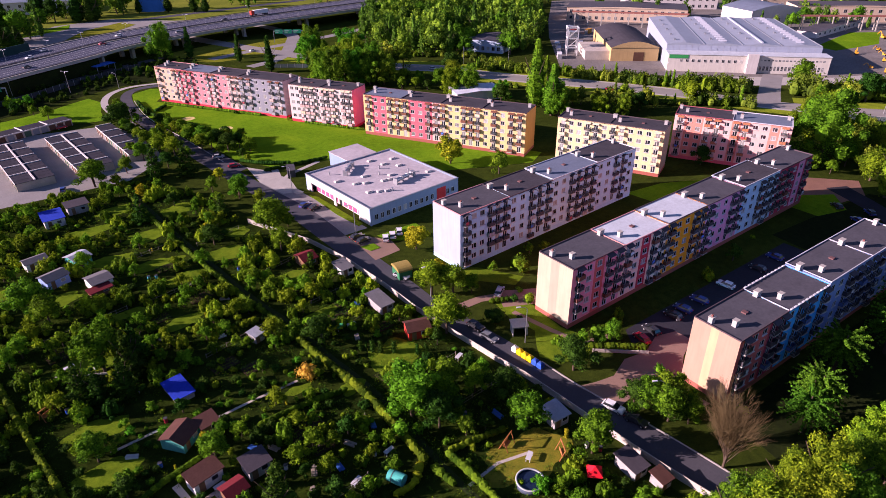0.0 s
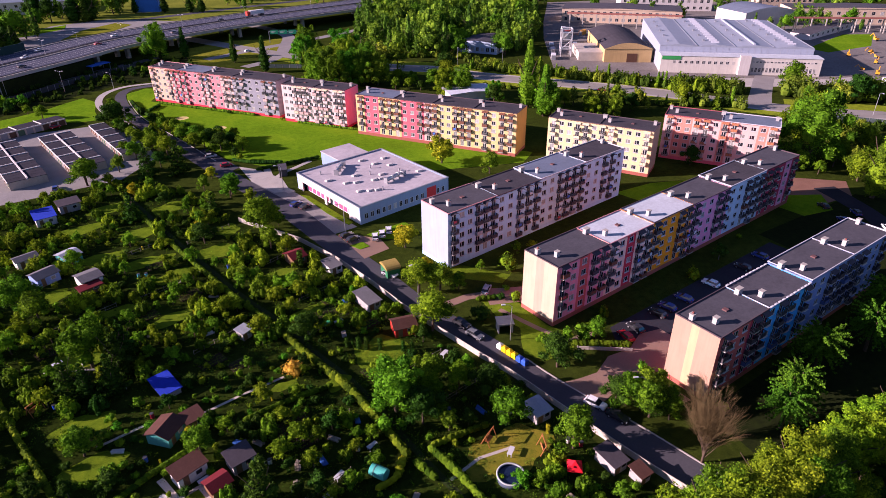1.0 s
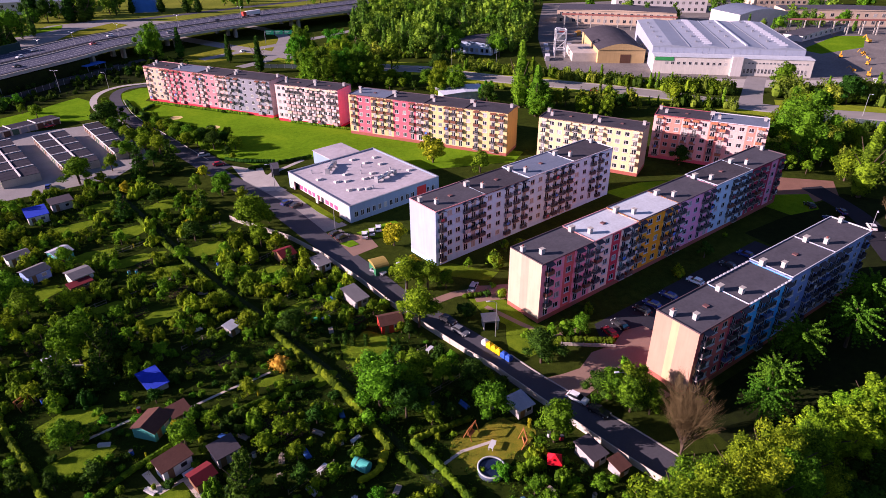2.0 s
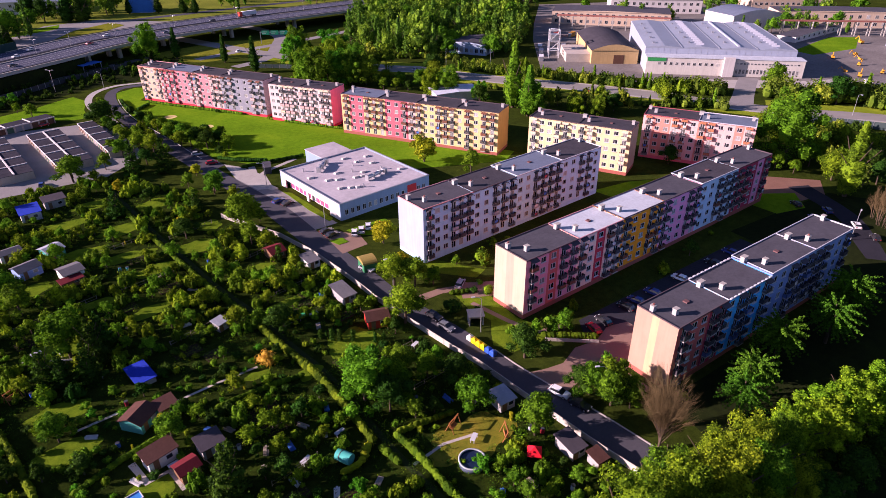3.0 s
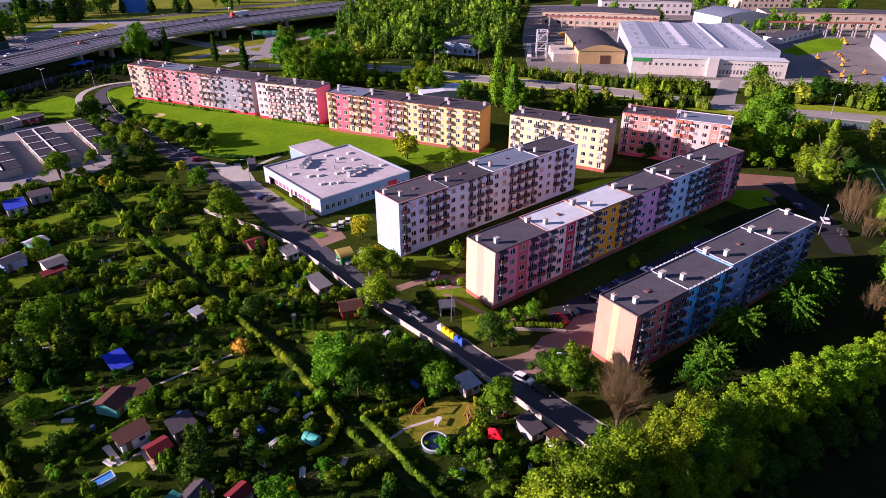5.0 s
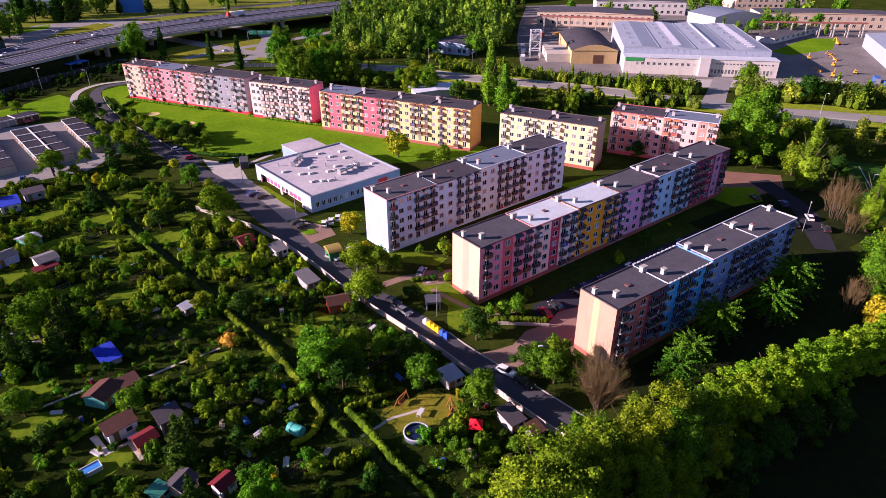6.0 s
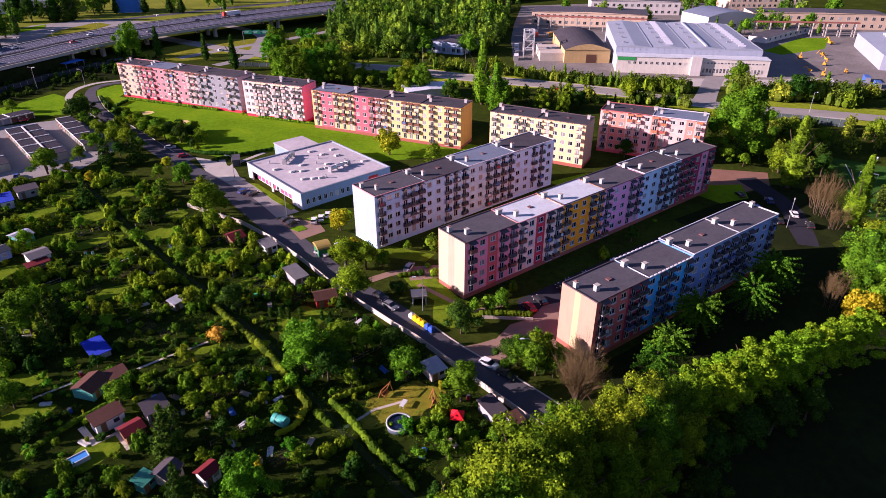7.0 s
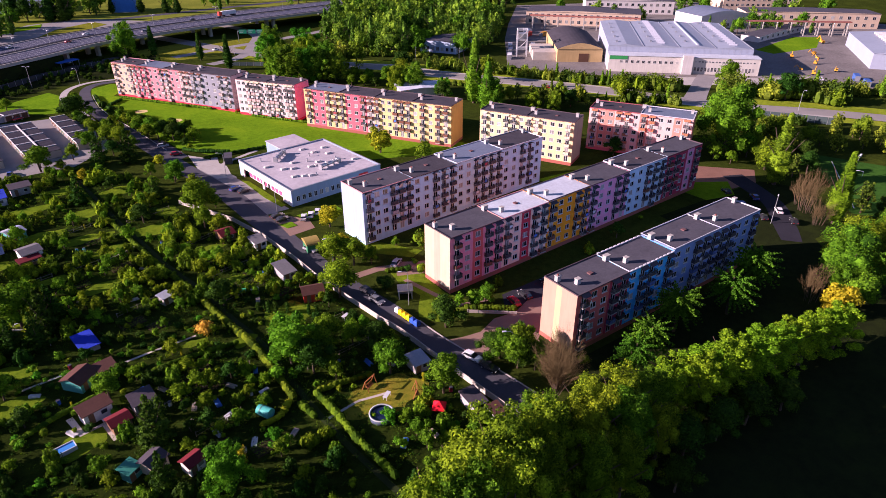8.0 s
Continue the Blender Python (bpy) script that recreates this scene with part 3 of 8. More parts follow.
def block(origin, heading, depth, sections, label, gables, seed, plinth="brick", rails=("dark", "brown"), canopy="dark", vault=False, group="apartment blocks"):
    """A five-storey slab block. sections: (length, columns, wall, {column: stripe}, roof, height, edge colour)."""
    rng = random.Random(seed)
    top = thing("apartment_block", pose(origin[0], origin[1], 0, 0, 0, heading), label, "apartment block", group)
    x = 0.0
    total = sum(s[0] for s in sections)
    floor_h = (sections[0][5] - PLINTH - 0.35) / FLOORS
    for si, (length, cols, wall, stripes, roof, high, edge) in enumerate(sections):
        mats = []
        v, f, mi, holes = facade(x, x + length, cols, wall, stripes, high, plinth, mats, (0.5 if si == 0 else 0.0, 0.5 if si == len(sections) - 1 else 0.0), floor_h)
        names = list(mats)
        for extra in (wall, plinth):
            if extra not in names:
                names.append(extra)

        def quad(a, b, c, d, m):
            k = len(v)
            v.extend((a, b, c, d))
            f.append((k, k + 1, k + 2, k + 3))
            mi.append(names.index(m))
        quad((x + length, depth, 0), (x, depth, 0), (x, depth, high), (x + length, depth, high), wall)
        if si > 0:
            quad((x, depth, high - 2), (x, 0, high - 2), (x, 0, high), (x, depth, high), wall)
        if si < len(sections) - 1:
            quad((x + length, 0, high - 2), (x + length, depth, high - 2), (x + length, depth, high), (x + length, 0, high), wall)
        child("wall", pydata("wall", v, f, [plaster(c, COLORS[c]) for c in names], mi), top, None, wall.replace("gable_", "") + " painted rendered wall with recessed window openings")
        rm = [ROOFS[roof]]
        child("roof", boxes_mesh("roof", [(x, x + length, 0.0, depth, high - 0.35, high - 0.12)], rm), top, None, {"dark": "dark bitumen felt roof", "grey": "weathered grey felt roof", "pale": "pale coated flat roof", "blue": "blue-grey coated flat roof"}[roof])
        rim = [(x, x + length, -0.08, 0.08, high - 0.12, high + 0.08), (x, x + length, depth - 0.08, depth + 0.08, high - 0.12, high + 0.08), (x, x + 0.14, 0.08, depth - 0.08, high - 0.12, high + 0.08)]
        if si == len(sections) - 1:
            rim.append((x + length - 0.2, x + length + 0.06, 0.14, depth - 0.14, high - 0.12, high + 0.1))
        child("parapet", boxes_mesh("parapet", rim, surface("edge_" + edge, {"dark": (0.10, 0.07, 0.08), "red": (0.36, 0.09, 0.11), "white": (0.56, 0.55, 0.60), "pink": (0.60, 0.28, 0.28)}[edge], 0.7)), top)
        if wall == "blue":
            for k in range(11):
                for yy in (-0.1, depth - 0.1):
                    child("coping_block", COPING_ME, top, pose(x + 0.7 + k * (length - 1.4) / 10, yy, high + 0.08))
        for kind, i, n, c, za, w, h in holes:
            if kind == "W":
                win = child("window", WINDOW_ME, top, pose(c, 0.03, za))
                child("pane", PANE_ME, win, pose(0, 0.03, 0))
                child("sill", SILL_ME, win, pose(0, -0.06, 0))
            else:
                door = child("balcony_door", DOOR_ME, top, pose(c, 0.03, za))
                child("pane", DPANE_ME, door, pose(0, 0.03, 0))
                if n > 0 or rng.random() < 0.35:
                    bal = child("balcony", SLAB_ME, top, pose(c, 0, za - 0.1))
                    rk = rails[0] if rng.random() < 0.6 else rng.choice(rails)
                    child("railing", RAILS[rk, rng.random() < 0.6], bal)
                    if rng.random() < 0.07:
                        child("satellite_dish", DISH_ME, bal, pose(0.7, -BD - 0.12, 0.95, 0, 0, rng.uniform(-25, 25)), "round white satellite dish")
                    elif rng.random() < 0.10:
                        child("washing", WASH_ME[rng.randrange(3)], bal, pose(rng.uniform(-0.3, 0.3), -BD - 0.03, 0.3), "cloth hung over the railing")
                    if n == FLOORS - 1:
                        child("canopy", CANOPIES[canopy][1 if vault else 0], bal, pose(0, 0, 2.2))
        for cx, cy, big in ((x + (0.9 if si == 0 else 0.0), depth * 0.70, si > 0), (x + (3.2 if si == 0 else 2.4), depth * 0.36, False)):
            ch = child("chimney", CHIMNEY2_ME if big else CHIMNEY_ME, top, pose(cx, cy, high - 0.1))
            child("chimney_cap", CAP2_ME if big else CAP_ME, ch)
            if not big and rng.random() < 0.6:
                child("vent_pipe", POT_ME, ch)
        if rng.random() < 0.5:
            child("roof_hatch", HATCH_ME, top, pose(x + length * 0.55, depth * 0.5, high - 0.12))
        x += length
    ch = child("chimney", CHIMNEY_ME, top, pose(total - 1.2, depth * 0.7, sections[-1][5] - 0.1))
    child("chimney_cap", CAP_ME, ch)
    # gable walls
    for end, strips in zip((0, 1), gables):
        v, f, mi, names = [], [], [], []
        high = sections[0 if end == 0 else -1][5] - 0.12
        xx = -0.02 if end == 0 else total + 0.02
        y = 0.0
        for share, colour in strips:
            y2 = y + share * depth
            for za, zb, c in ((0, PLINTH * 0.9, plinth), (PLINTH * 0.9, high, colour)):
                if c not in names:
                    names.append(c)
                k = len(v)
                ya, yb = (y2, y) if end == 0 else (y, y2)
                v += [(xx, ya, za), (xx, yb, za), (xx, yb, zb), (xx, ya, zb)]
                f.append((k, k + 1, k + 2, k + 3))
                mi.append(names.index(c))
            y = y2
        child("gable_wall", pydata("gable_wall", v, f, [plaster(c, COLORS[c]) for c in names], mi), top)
    return top


block((85.85, 33.0), -1.57, 8.6, [
    (14.5, "BWWBB", "salmon", {3: "maroon", 4: "maroon"}, "grey", 13.6, "dark"), (14.0, "WBBWB", "blue", {}, "grey", 13.6, "white"),
    (16.2, "WWBBB", "greyblue", {}, "grey", 14.15, "white"), (15.9, "BBWWB", "greyblue", {}, "grey", 14.15, "white")],
    "salmon and blue five-storey apartment block with balconies", ([(0.44, "gable_salmon"), (0.17, "gable_yellow"), (0.39, "gable_salmon")], [(1, "greyblue")]), 1, "brick", ("dark", "dark", "blue"))
block((80.98, 64.35), 0.54, 9.1, [
    (15.4, "BWWBB", "pink", {2: "salmon"}, "grey", 13.95, "dark"), (14.8, "BWWBB", "cream", {2: "red"}, "pale", 13.95, "pink"),
    (15.2, "BWWBB", "ochre", {}, "pale", 14.15, "dark"), (15.8, "BWWBB", "lilac", {}, "grey", 14.15, "dark"),
    (16.8, "WWBBB", "white", {}, "dark", 14.4, "white"), (17.4, "BBWWB", "maroon", {3: "lilac"}, "grey", 14.4, "dark")],
    "long five-storey apartment block with pink, cream, ochre, lilac and red sections", ([(0.38, "gable_cream"), (0.24, "gable_peach"), (0.38, "gable_cream")], [(1, "maroon")]), 2, "brick", ("dark", "dark", "brown", "brown"))
block((78.15, 95.5), 2.44, 9.9, [
    (15.5, "BWWBBB", "palegrey", {}, "grey", 14.4, "pink"), (15.2, "WWBBB", "palegrey", {}, "dark", 14.4, "dark"),
    (17.6, "WWBBBB", "white", {}, "blue", 14.6, "white"), (16.9, "WWBBW", "white", {}, "dark", 14.6, "white")],
    "pale grey and white five-storey apartment block with dark balconies", ([(1, "gable_shade_blue")], [(1, "white")]), 3, "palegrey", ("dark", "dark", "dark", "grey"), "dark", True)
R1A, R1BL, R1B0 = 68.3, 28.6, (97.2, 227.6)
block((64.2, 291.8), -61.6, 10.5, [
    (15.5, "BWWBB", "peach", {4: "rosered"}, "dark", 15, "pink"), (15.5, "BBWWB", "rose", {0: "rosered", 1: "rosered"}, "blue", 15, "dark"), (15.0, "BWWBB", "rose", {0: "palerose", 3: "palerose", 4: "palerose"}, "dark", 15, "dark"),
    (R1A - 46.0, "BBWWBB", "grey", {}, "dark", 15, "dark")],
    "long pink and grey five-storey apartment block with white balconies", ([(1, "palerose")], [(1, "grey")]), 4, "red", ("blush", "white", "blush", "grey"), "brown")
block(R1B0, -60.0, 10.0, [
    (R1BL / 2, "WWBBBW", "blush", {}, "dark", 14.8, "dark"), (R1BL / 2, "BBBWBB", "blush", {}, "dark", 14.8, "dark")],
    "pale pink five-storey apartment block with small balconies", ([(1, "palerose")], [(1, "hotpink")]), 8, "red", ("blush", "white", "cream"), "cream")
block((111.9, 195.3), -61.9, 10.5, [
    (15.5, "BWWBB", "rosered", {0: "yellow", 3: "yellow", 4: "yellow"}, "blue", 15, "dark"), (15.5, "BWWBB", "rosered", {0: "yellow", 3: "rosered", 4: "palerose"}, "dark", 15, "dark"),
    (15.5, "BWWBBB", "yellow", {}, "dark", 15, "dark"), (15.7, "WBWBB", "yellow", {}, "dark", 15, "dark")],
    "red and yellow five-storey apartment block with orange balconies", ([(1, "rosered")], [(1, "sidegold")]), 5, "brick", ("brown", "orange", "brown", "cream"), "brown")
block((147.3, 132.0), -65.5, 10.0, [
    (16.6, "BWWBBW", "paleyellow", {}, "dark", 14.8, "dark"), (16.9, "BBWWWB", "paleyellow", {}, "dark", 14.8, "dark")],
    "pale yellow five-storey apartment block with small balconies", ([(1, "paleyellow")], [(1, "gable_cream")]), 6, "brick", ("cream", "cream", "brown"), "cream")
block((178.8, 110.3), -63.1, 10.5, [
    (17.2, "BWWBBW", "palerose", {1: "coral", 2: "coral"}, "dark", 14.8, "red"), (17.0, "BBWWWB", "palerose", {0: "coral", 4: "coral"}, "blue", 14.8, "white")],
    "coral pink five-storey apartment block with red balconies", ([(1, "coral")], [(1, "coral")]), 7, "rosered", ("orange", "orange", "cream"), "orange")

# ---- plants ----
LEAF_MID = leafy("leaves_mid", (0.019, 0.062, 0.006), (0.156, 0.335, 0.013))
LEAF_DARK = leafy("leaves_dark", (0.008, 0.030, 0.007), (0.044, 0.125, 0.012))
LEAF_BRIGHT = leafy("leaves_bright", (0.028, 0.125, 0.008), (0.130, 0.390, 0.014))
LEAF_YELLOW = leafy("leaves_yellow", (0.22, 0.25, 0.010), (0.54, 0.52, 0.020))
LEAF_OLIVE = leafy("leaves_olive", (0.031, 0.077, 0.005), (0.215, 0.355, 0.011))
LEAF_HEDGE = leafy("leaves_hedge", (0.024, 0.064, 0.005), (0.135, 0.235, 0.010))
LEAF_WOOD = leafy("leaves_wood", (0.042, 0.090, 0.012), (0.300, 0.450, 0.036))
LEAF_PINE = leafy("leaves_woodland_dark", (0.022, 0.058, 0.012), (0.160, 0.300, 0.030))
LEAF_FEATHER = leafy("leaves_feathery", (0.022, 0.080, 0.010), (0.105, 0.290, 0.016))
# leaf colour raised to stand for sunlit yellow-green crowns
LEAF_LIME = leafy("leaves_lime", (0.067, 0.142, 0.008), (0.334, 0.562, 0.013))
LEAF_GOLD = leafy("leaves_gold", (0.38, 0.25, 0.03), (0.72, 0.54, 0.07))


def leaf_cloud(rng, lobes, count, size, flat=0.0):
    """Leaf clumps on the skins of some lobes (x, y, z, rx, ry, rz): each a small leafy spray, facing outwards, with gaps."""
    v, f = [], []
    wsum = [l[3] * l[4] + l[4] * l[5] for l in lobes]
    for l, w in zip(lobes, wsum):
        for _ in range(max(6, int(count * w / sum(wsum)))):
            while True:
                n = Vector((rng.gauss(0, 1), rng.gauss(0, 1), rng.gauss(0.25, 1)))
                if n.length > 0.1:
                    break
            n.normalize()
            r = rng.uniform(0.6, 1.0) + 0.25 * rng.random() ** 3
            p = Vector((l[0] + n.x * l[3] * r, l[1] + n.y * l[4] * r, l[2] + n.z * l[5] * r))
            if p.z < 0.05:
                continue
            n = (n + Vector((rng.gauss(0, .45), rng.gauss(0, .45), rng.gauss(0.0, .4)))).normalized()
            a = n.cross(Vector((rng.gauss(0, 1), rng.gauss(0, 1), rng.gauss(0, 1)))).normalized()
            b = n.cross(a)
            s = size * rng.uniform(0.6, 1.35)
            k = len(v)
            q = n * s * 0.25
            v += [tuple(p - a * s - q), tuple(p + a * s * 0.7 - q), tuple(p + b * s * 1.15)]
            f.append((k, k + 1, k + 2))
    return v, f


def core_blob(rng, lobes, shrink=0.66):
    """The shaded inside of a crown: a lumpy body within each lobe."""
    v, f = [], []
    for x, y, z, rx, ry, rz in lobes:
        k, n, m = len(v), 6, 4
        for j in range(1, m):
            for i in range(n):
                a, b = 2 * math.pi * i / n, math.pi * j / m
                r = shrink * rng.uniform(0.85, 1.1)
                v.append((x + rx * r * math.sin(b) * math.cos(a), y + ry * r * math.sin(b) * math.sin(a), max(0.03, z + rz * r * math.cos(b))))
        v += [(x, y, z + rz * shrink), (x, y, max(0.02, z - rz * shrink))]
        for j in range(m - 2):
            for i in range(n):
                p, q = k + j * n + i, k + j * n + (i + 1) % n
                f.append((p, p + n, q + n, q))
        for i in range(n):
            f += [(k + i, k + (i + 1) % n, len(v) - 2)]
            f += [(k + (m - 2) * n + (i + 1) % n, k + (m - 2) * n + i, len(v) - 1)]
    return v, f


def crown_mesh(rng, lobes, count, size, mat):
    step = 4 if len(lobes) == 32 else 3 if size > 0.33 or len(lobes) > 60 else 2 if len(lobes) > 10 else 1
    v, f = core_blob(rng, lobes[::step], (0.66, 0.66, 0.8, 0.8, 0.95)[step] if len(lobes) < 60 else 0.7 if len(lobes) > 300 else 1.1)
    v2, f2 = leaf_cloud(rng, lobes, count, size)
    k = len(v)
    return pydata("crown", v + v2, f + [tuple(i + k for i in q) for q in f2], mat)


def limb(v, f, a, b, ra, rb, n=5):
    a, b = Vector(a), Vector(b)
    d = (b - a).normalized()
    s = d.orthogonal().normalized()
    t = d.cross(s)
    k = len(v)
    for p, r in ((a, ra), (b, rb)):
        for i in range(n):
            w = 2 * math.pi * i / n
            v.append(tuple(p + (s * math.cos(w) + t * math.sin(w)) * r))
    for i in range(n):
        f.append((k + i, k + (i + 1) % n, k + n + (i + 1) % n, k + n + i))


def trunk_mesh(rng, h, r, spread, limbs=5):
    v, f = [], []
    bend = Vector((rng.uniform(-.03, .03) * h, rng.uniform(-.03, .03) * h, h * 0.45))
    limb(v, f, (0, 0, -0.1), bend, r, r * 0.7, 7)
    limb(v, f, bend, (bend.x * 1.3, bend.y * 1.3, h * 0.75), r * 0.7, r * 0.25, 6)
    for i in range(limbs):
        a = 2 * math.pi * (i + rng.random() * 0.6) / limbs
        s = bend * rng.uniform(0.6, 1.0)
        e = (math.cos(a) * spread * 0.7, math.sin(a) * spread * 0.7, h * rng.uniform(0.55, 0.8))
        limb(v, f, s, e, r * 0.4, r * 0.12)
    return pydata("trunk", v, f, BARK, None, True)


def tree_kind(name, rng, shape, h, count, size, mat, label, category="tree"):
    """A tree of unit kind at the origin; copies are scaled and turned."""
    lobes = []
    if shape == "round":
        R = h * 0.36
        lobes.append((0, 0, h * 0.62, R * 0.8, R * 0.8, h * 0.30))
        for i in range(13):
            a, z = 2 * math.pi * (i * 0.382 + rng.random() * 0.12), 0.30 + 0.60 * i / 13 + rng.uniform(-.06, .06)
            d = R * (0.85 if z < 0.66 else 0.45) * rng.uniform(0.6, 1.25)
            q = R * rng.uniform(0.24, 0.48)
            lobes.append((math.cos(a) * d, math.sin(a) * d, h * z, q, q, q * 0.85))
    elif shape in ("big", "row"):
        R = h * (0.33 if shape == "big" else 0.21)
        lobes.append((0, 0, h * 0.52, R * 0.72, R * 0.72, h * 0.36))
        for i in range(30):
            a, z = 2 * math.pi * i * 0.382, 0.14 + 0.76 * (i / 30) + rng.uniform(-.05, .05)
            d = R * (1.0 if z < 0.5 else 1.0 - 1.25 * (z - 0.5)) * rng.uniform(0.55, 1.2)
            q = R * rng.uniform(0.15, 0.32)
            lobes.append((math.cos(a) * d, math.sin(a) * d, h * z, q, q, q * rng.uniform(0.9, 1.5)))
    elif shape == "feather":
        # long drooping sprays that arch out from the middle
        for i in range(80):
            a, up = 2 * math.pi * i * 0.382 + rng.uniform(-.2, .2), 1 - 1.9 * i / 80
            reach = h * 0.42 * (0.55 + 0.45 * math.cos(up * 1.2)) * rng.uniform(0.75, 1.1)
            for j in range(1, 9):
                t = j / 8
                q = h * 0.034 * (1.25 - 0.75 * t)
                lobes.append((math.cos(a) * reach * t, math.sin(a) * reach * t, h * (0.56 + 0.36 * max(up, -0.5) * t ** 0.6 - 0.10 * t * t), q, q, q * 0.7))
    elif shape == "poplar":
        for i in range(8):
            z = 0.14 + 0.78 * i / 7
            q = h * 0.135 * (1 - 0.75 * max(0, (z - 0.35) / 0.65)) * (0.75 if i == 0 else 1)
            lobes.append((rng.uniform(-.008, .008) * h, rng.uniform(-.008, .008) * h, h * z, q, q, h * 0.12))
            for j in range(3):
                a = 2.1 * j + i
                lobes.append((math.cos(a) * q * 0.6, math.sin(a) * q * 0.6, h * (z + rng.uniform(-.04, .04)), q * 0.5, q * 0.5, h * 0.075))
    elif shape == "conifer":
        for i in range(9):
            z = 0.1 + 0.82 * i / 8
            q = h * 0.25 * (1 - z) + 0.12
            lobes.append((0, 0, h * z, q, q, h * 0.06))
            for j in range(4):
                a = j * 1.57 + i * 0.8
                lobes.append((math.cos(a) * q, math.sin(a) * q, h * (z - 0.03), q * 0.45, q * 0.45, h * 0.03))
    elif shape == "shrub":
        lobes.append((0, 0, h * 0.24, h * 0.3, h * 0.3, h * 0.34))
        for i in range(6):
            a = 2 * math.pi * i * 0.382
            d = h * 0.36 * rng.uniform(0.3, 1)
            q = h * rng.uniform(0.26, 0.40)
            lobes.append((math.cos(a) * d, math.sin(a) * d, h * rng.uniform(0.3, 0.62), q, q, q * 0.95))
    elif shape == "bush":
        # many stems, leafy to the ground, with a ragged top
        for i in range(16):
            a, d = 2 * math.pi * i * 0.382, h * 0.34 * math.sqrt((i + 0.5) / 16)
            q, up = h * rng.uniform(0.11, 0.19), rng.uniform(0.35, 0.85) * (1 - 0.5 * (i / 16))
            lobes.append((math.cos(a) * d, math.sin(a) * d, h * up * 0.55, q, q, h * up * 0.55))
            lobes.append((math.cos(a + 0.3) * d * 0.8, math.sin(a + 0.3) * d * 0.8, h * up, q * 0.7, q * 0.7, q * 1.1))
    elif shape == "column":
        for i in range(4):
            lobes.append((0, 0, h * (0.15 + 0.23 * i), h * 0.2, h * 0.2, h * 0.18))
    top = new(name)
    tagged(top, label, category)
    if shape not in ("shrub", "column", "bush"):
        child("trunk", trunk_mesh(rng, h, h * 0.022 + 0.05, h * 0.3), top)
    child("crown", crown_mesh(rng, lobes, count, size, mat), top)
    return top


def bare_kind(rng, h, lean=0.42, stir=0.33, stems=9, apart=0.0):
    top = new("bare_tree")
    tagged(top, "leafless tree with thin brown upright twigs", "tree")
    v, f, tv, tf = [], [], [], []

    def grow(a, d, length, r, depth):
        b = Vector(a) + d * length
        limb(tv if depth > 2 else v, tf if depth > 2 else f, a, b, r, r * 0.55, 4 if depth else 3)
        if depth == 0:
            return
        for _ in range(4 if depth > 1 else 6):
            e = (d + Vector((rng.gauss(0, stir), rng.gauss(0, stir), rng.gauss(0.15, .2)))).normalized()
            grow(Vector(a) + d * length * rng.uniform(0.35, 1.0), e, length * rng.uniform(0.5, 0.8), r * 0.55, depth - 1)
    if not apart:
        limb(tv, tf, (0, 0, -0.1), (0, 0, h * 0.3), 0.2, 0.15, 7)
    for i in range(stems):
        a, q = 2 * math.pi * i * 0.382, lean * rng.uniform(0.3, 1.1)
        s = Vector((math.cos(a) * apart * rng.random(), math.sin(a) * apart * rng.random(), -0.1 if apart else h * rng.uniform(0.03, 0.28)))
        grow(s, Vector((math.cos(a) * q, math.sin(a) * q, 1)).normalized(), h * rng.uniform(0.28, 0.42), 0.055, 3)
    child("trunk", pydata("trunk", tv, tf, BARK), top)
    child("branch_crown", pydata("branch_crown", v, f, surface("bare_twigs", (0.14, 0.098, 0.045), 0.95)), top)
    return top


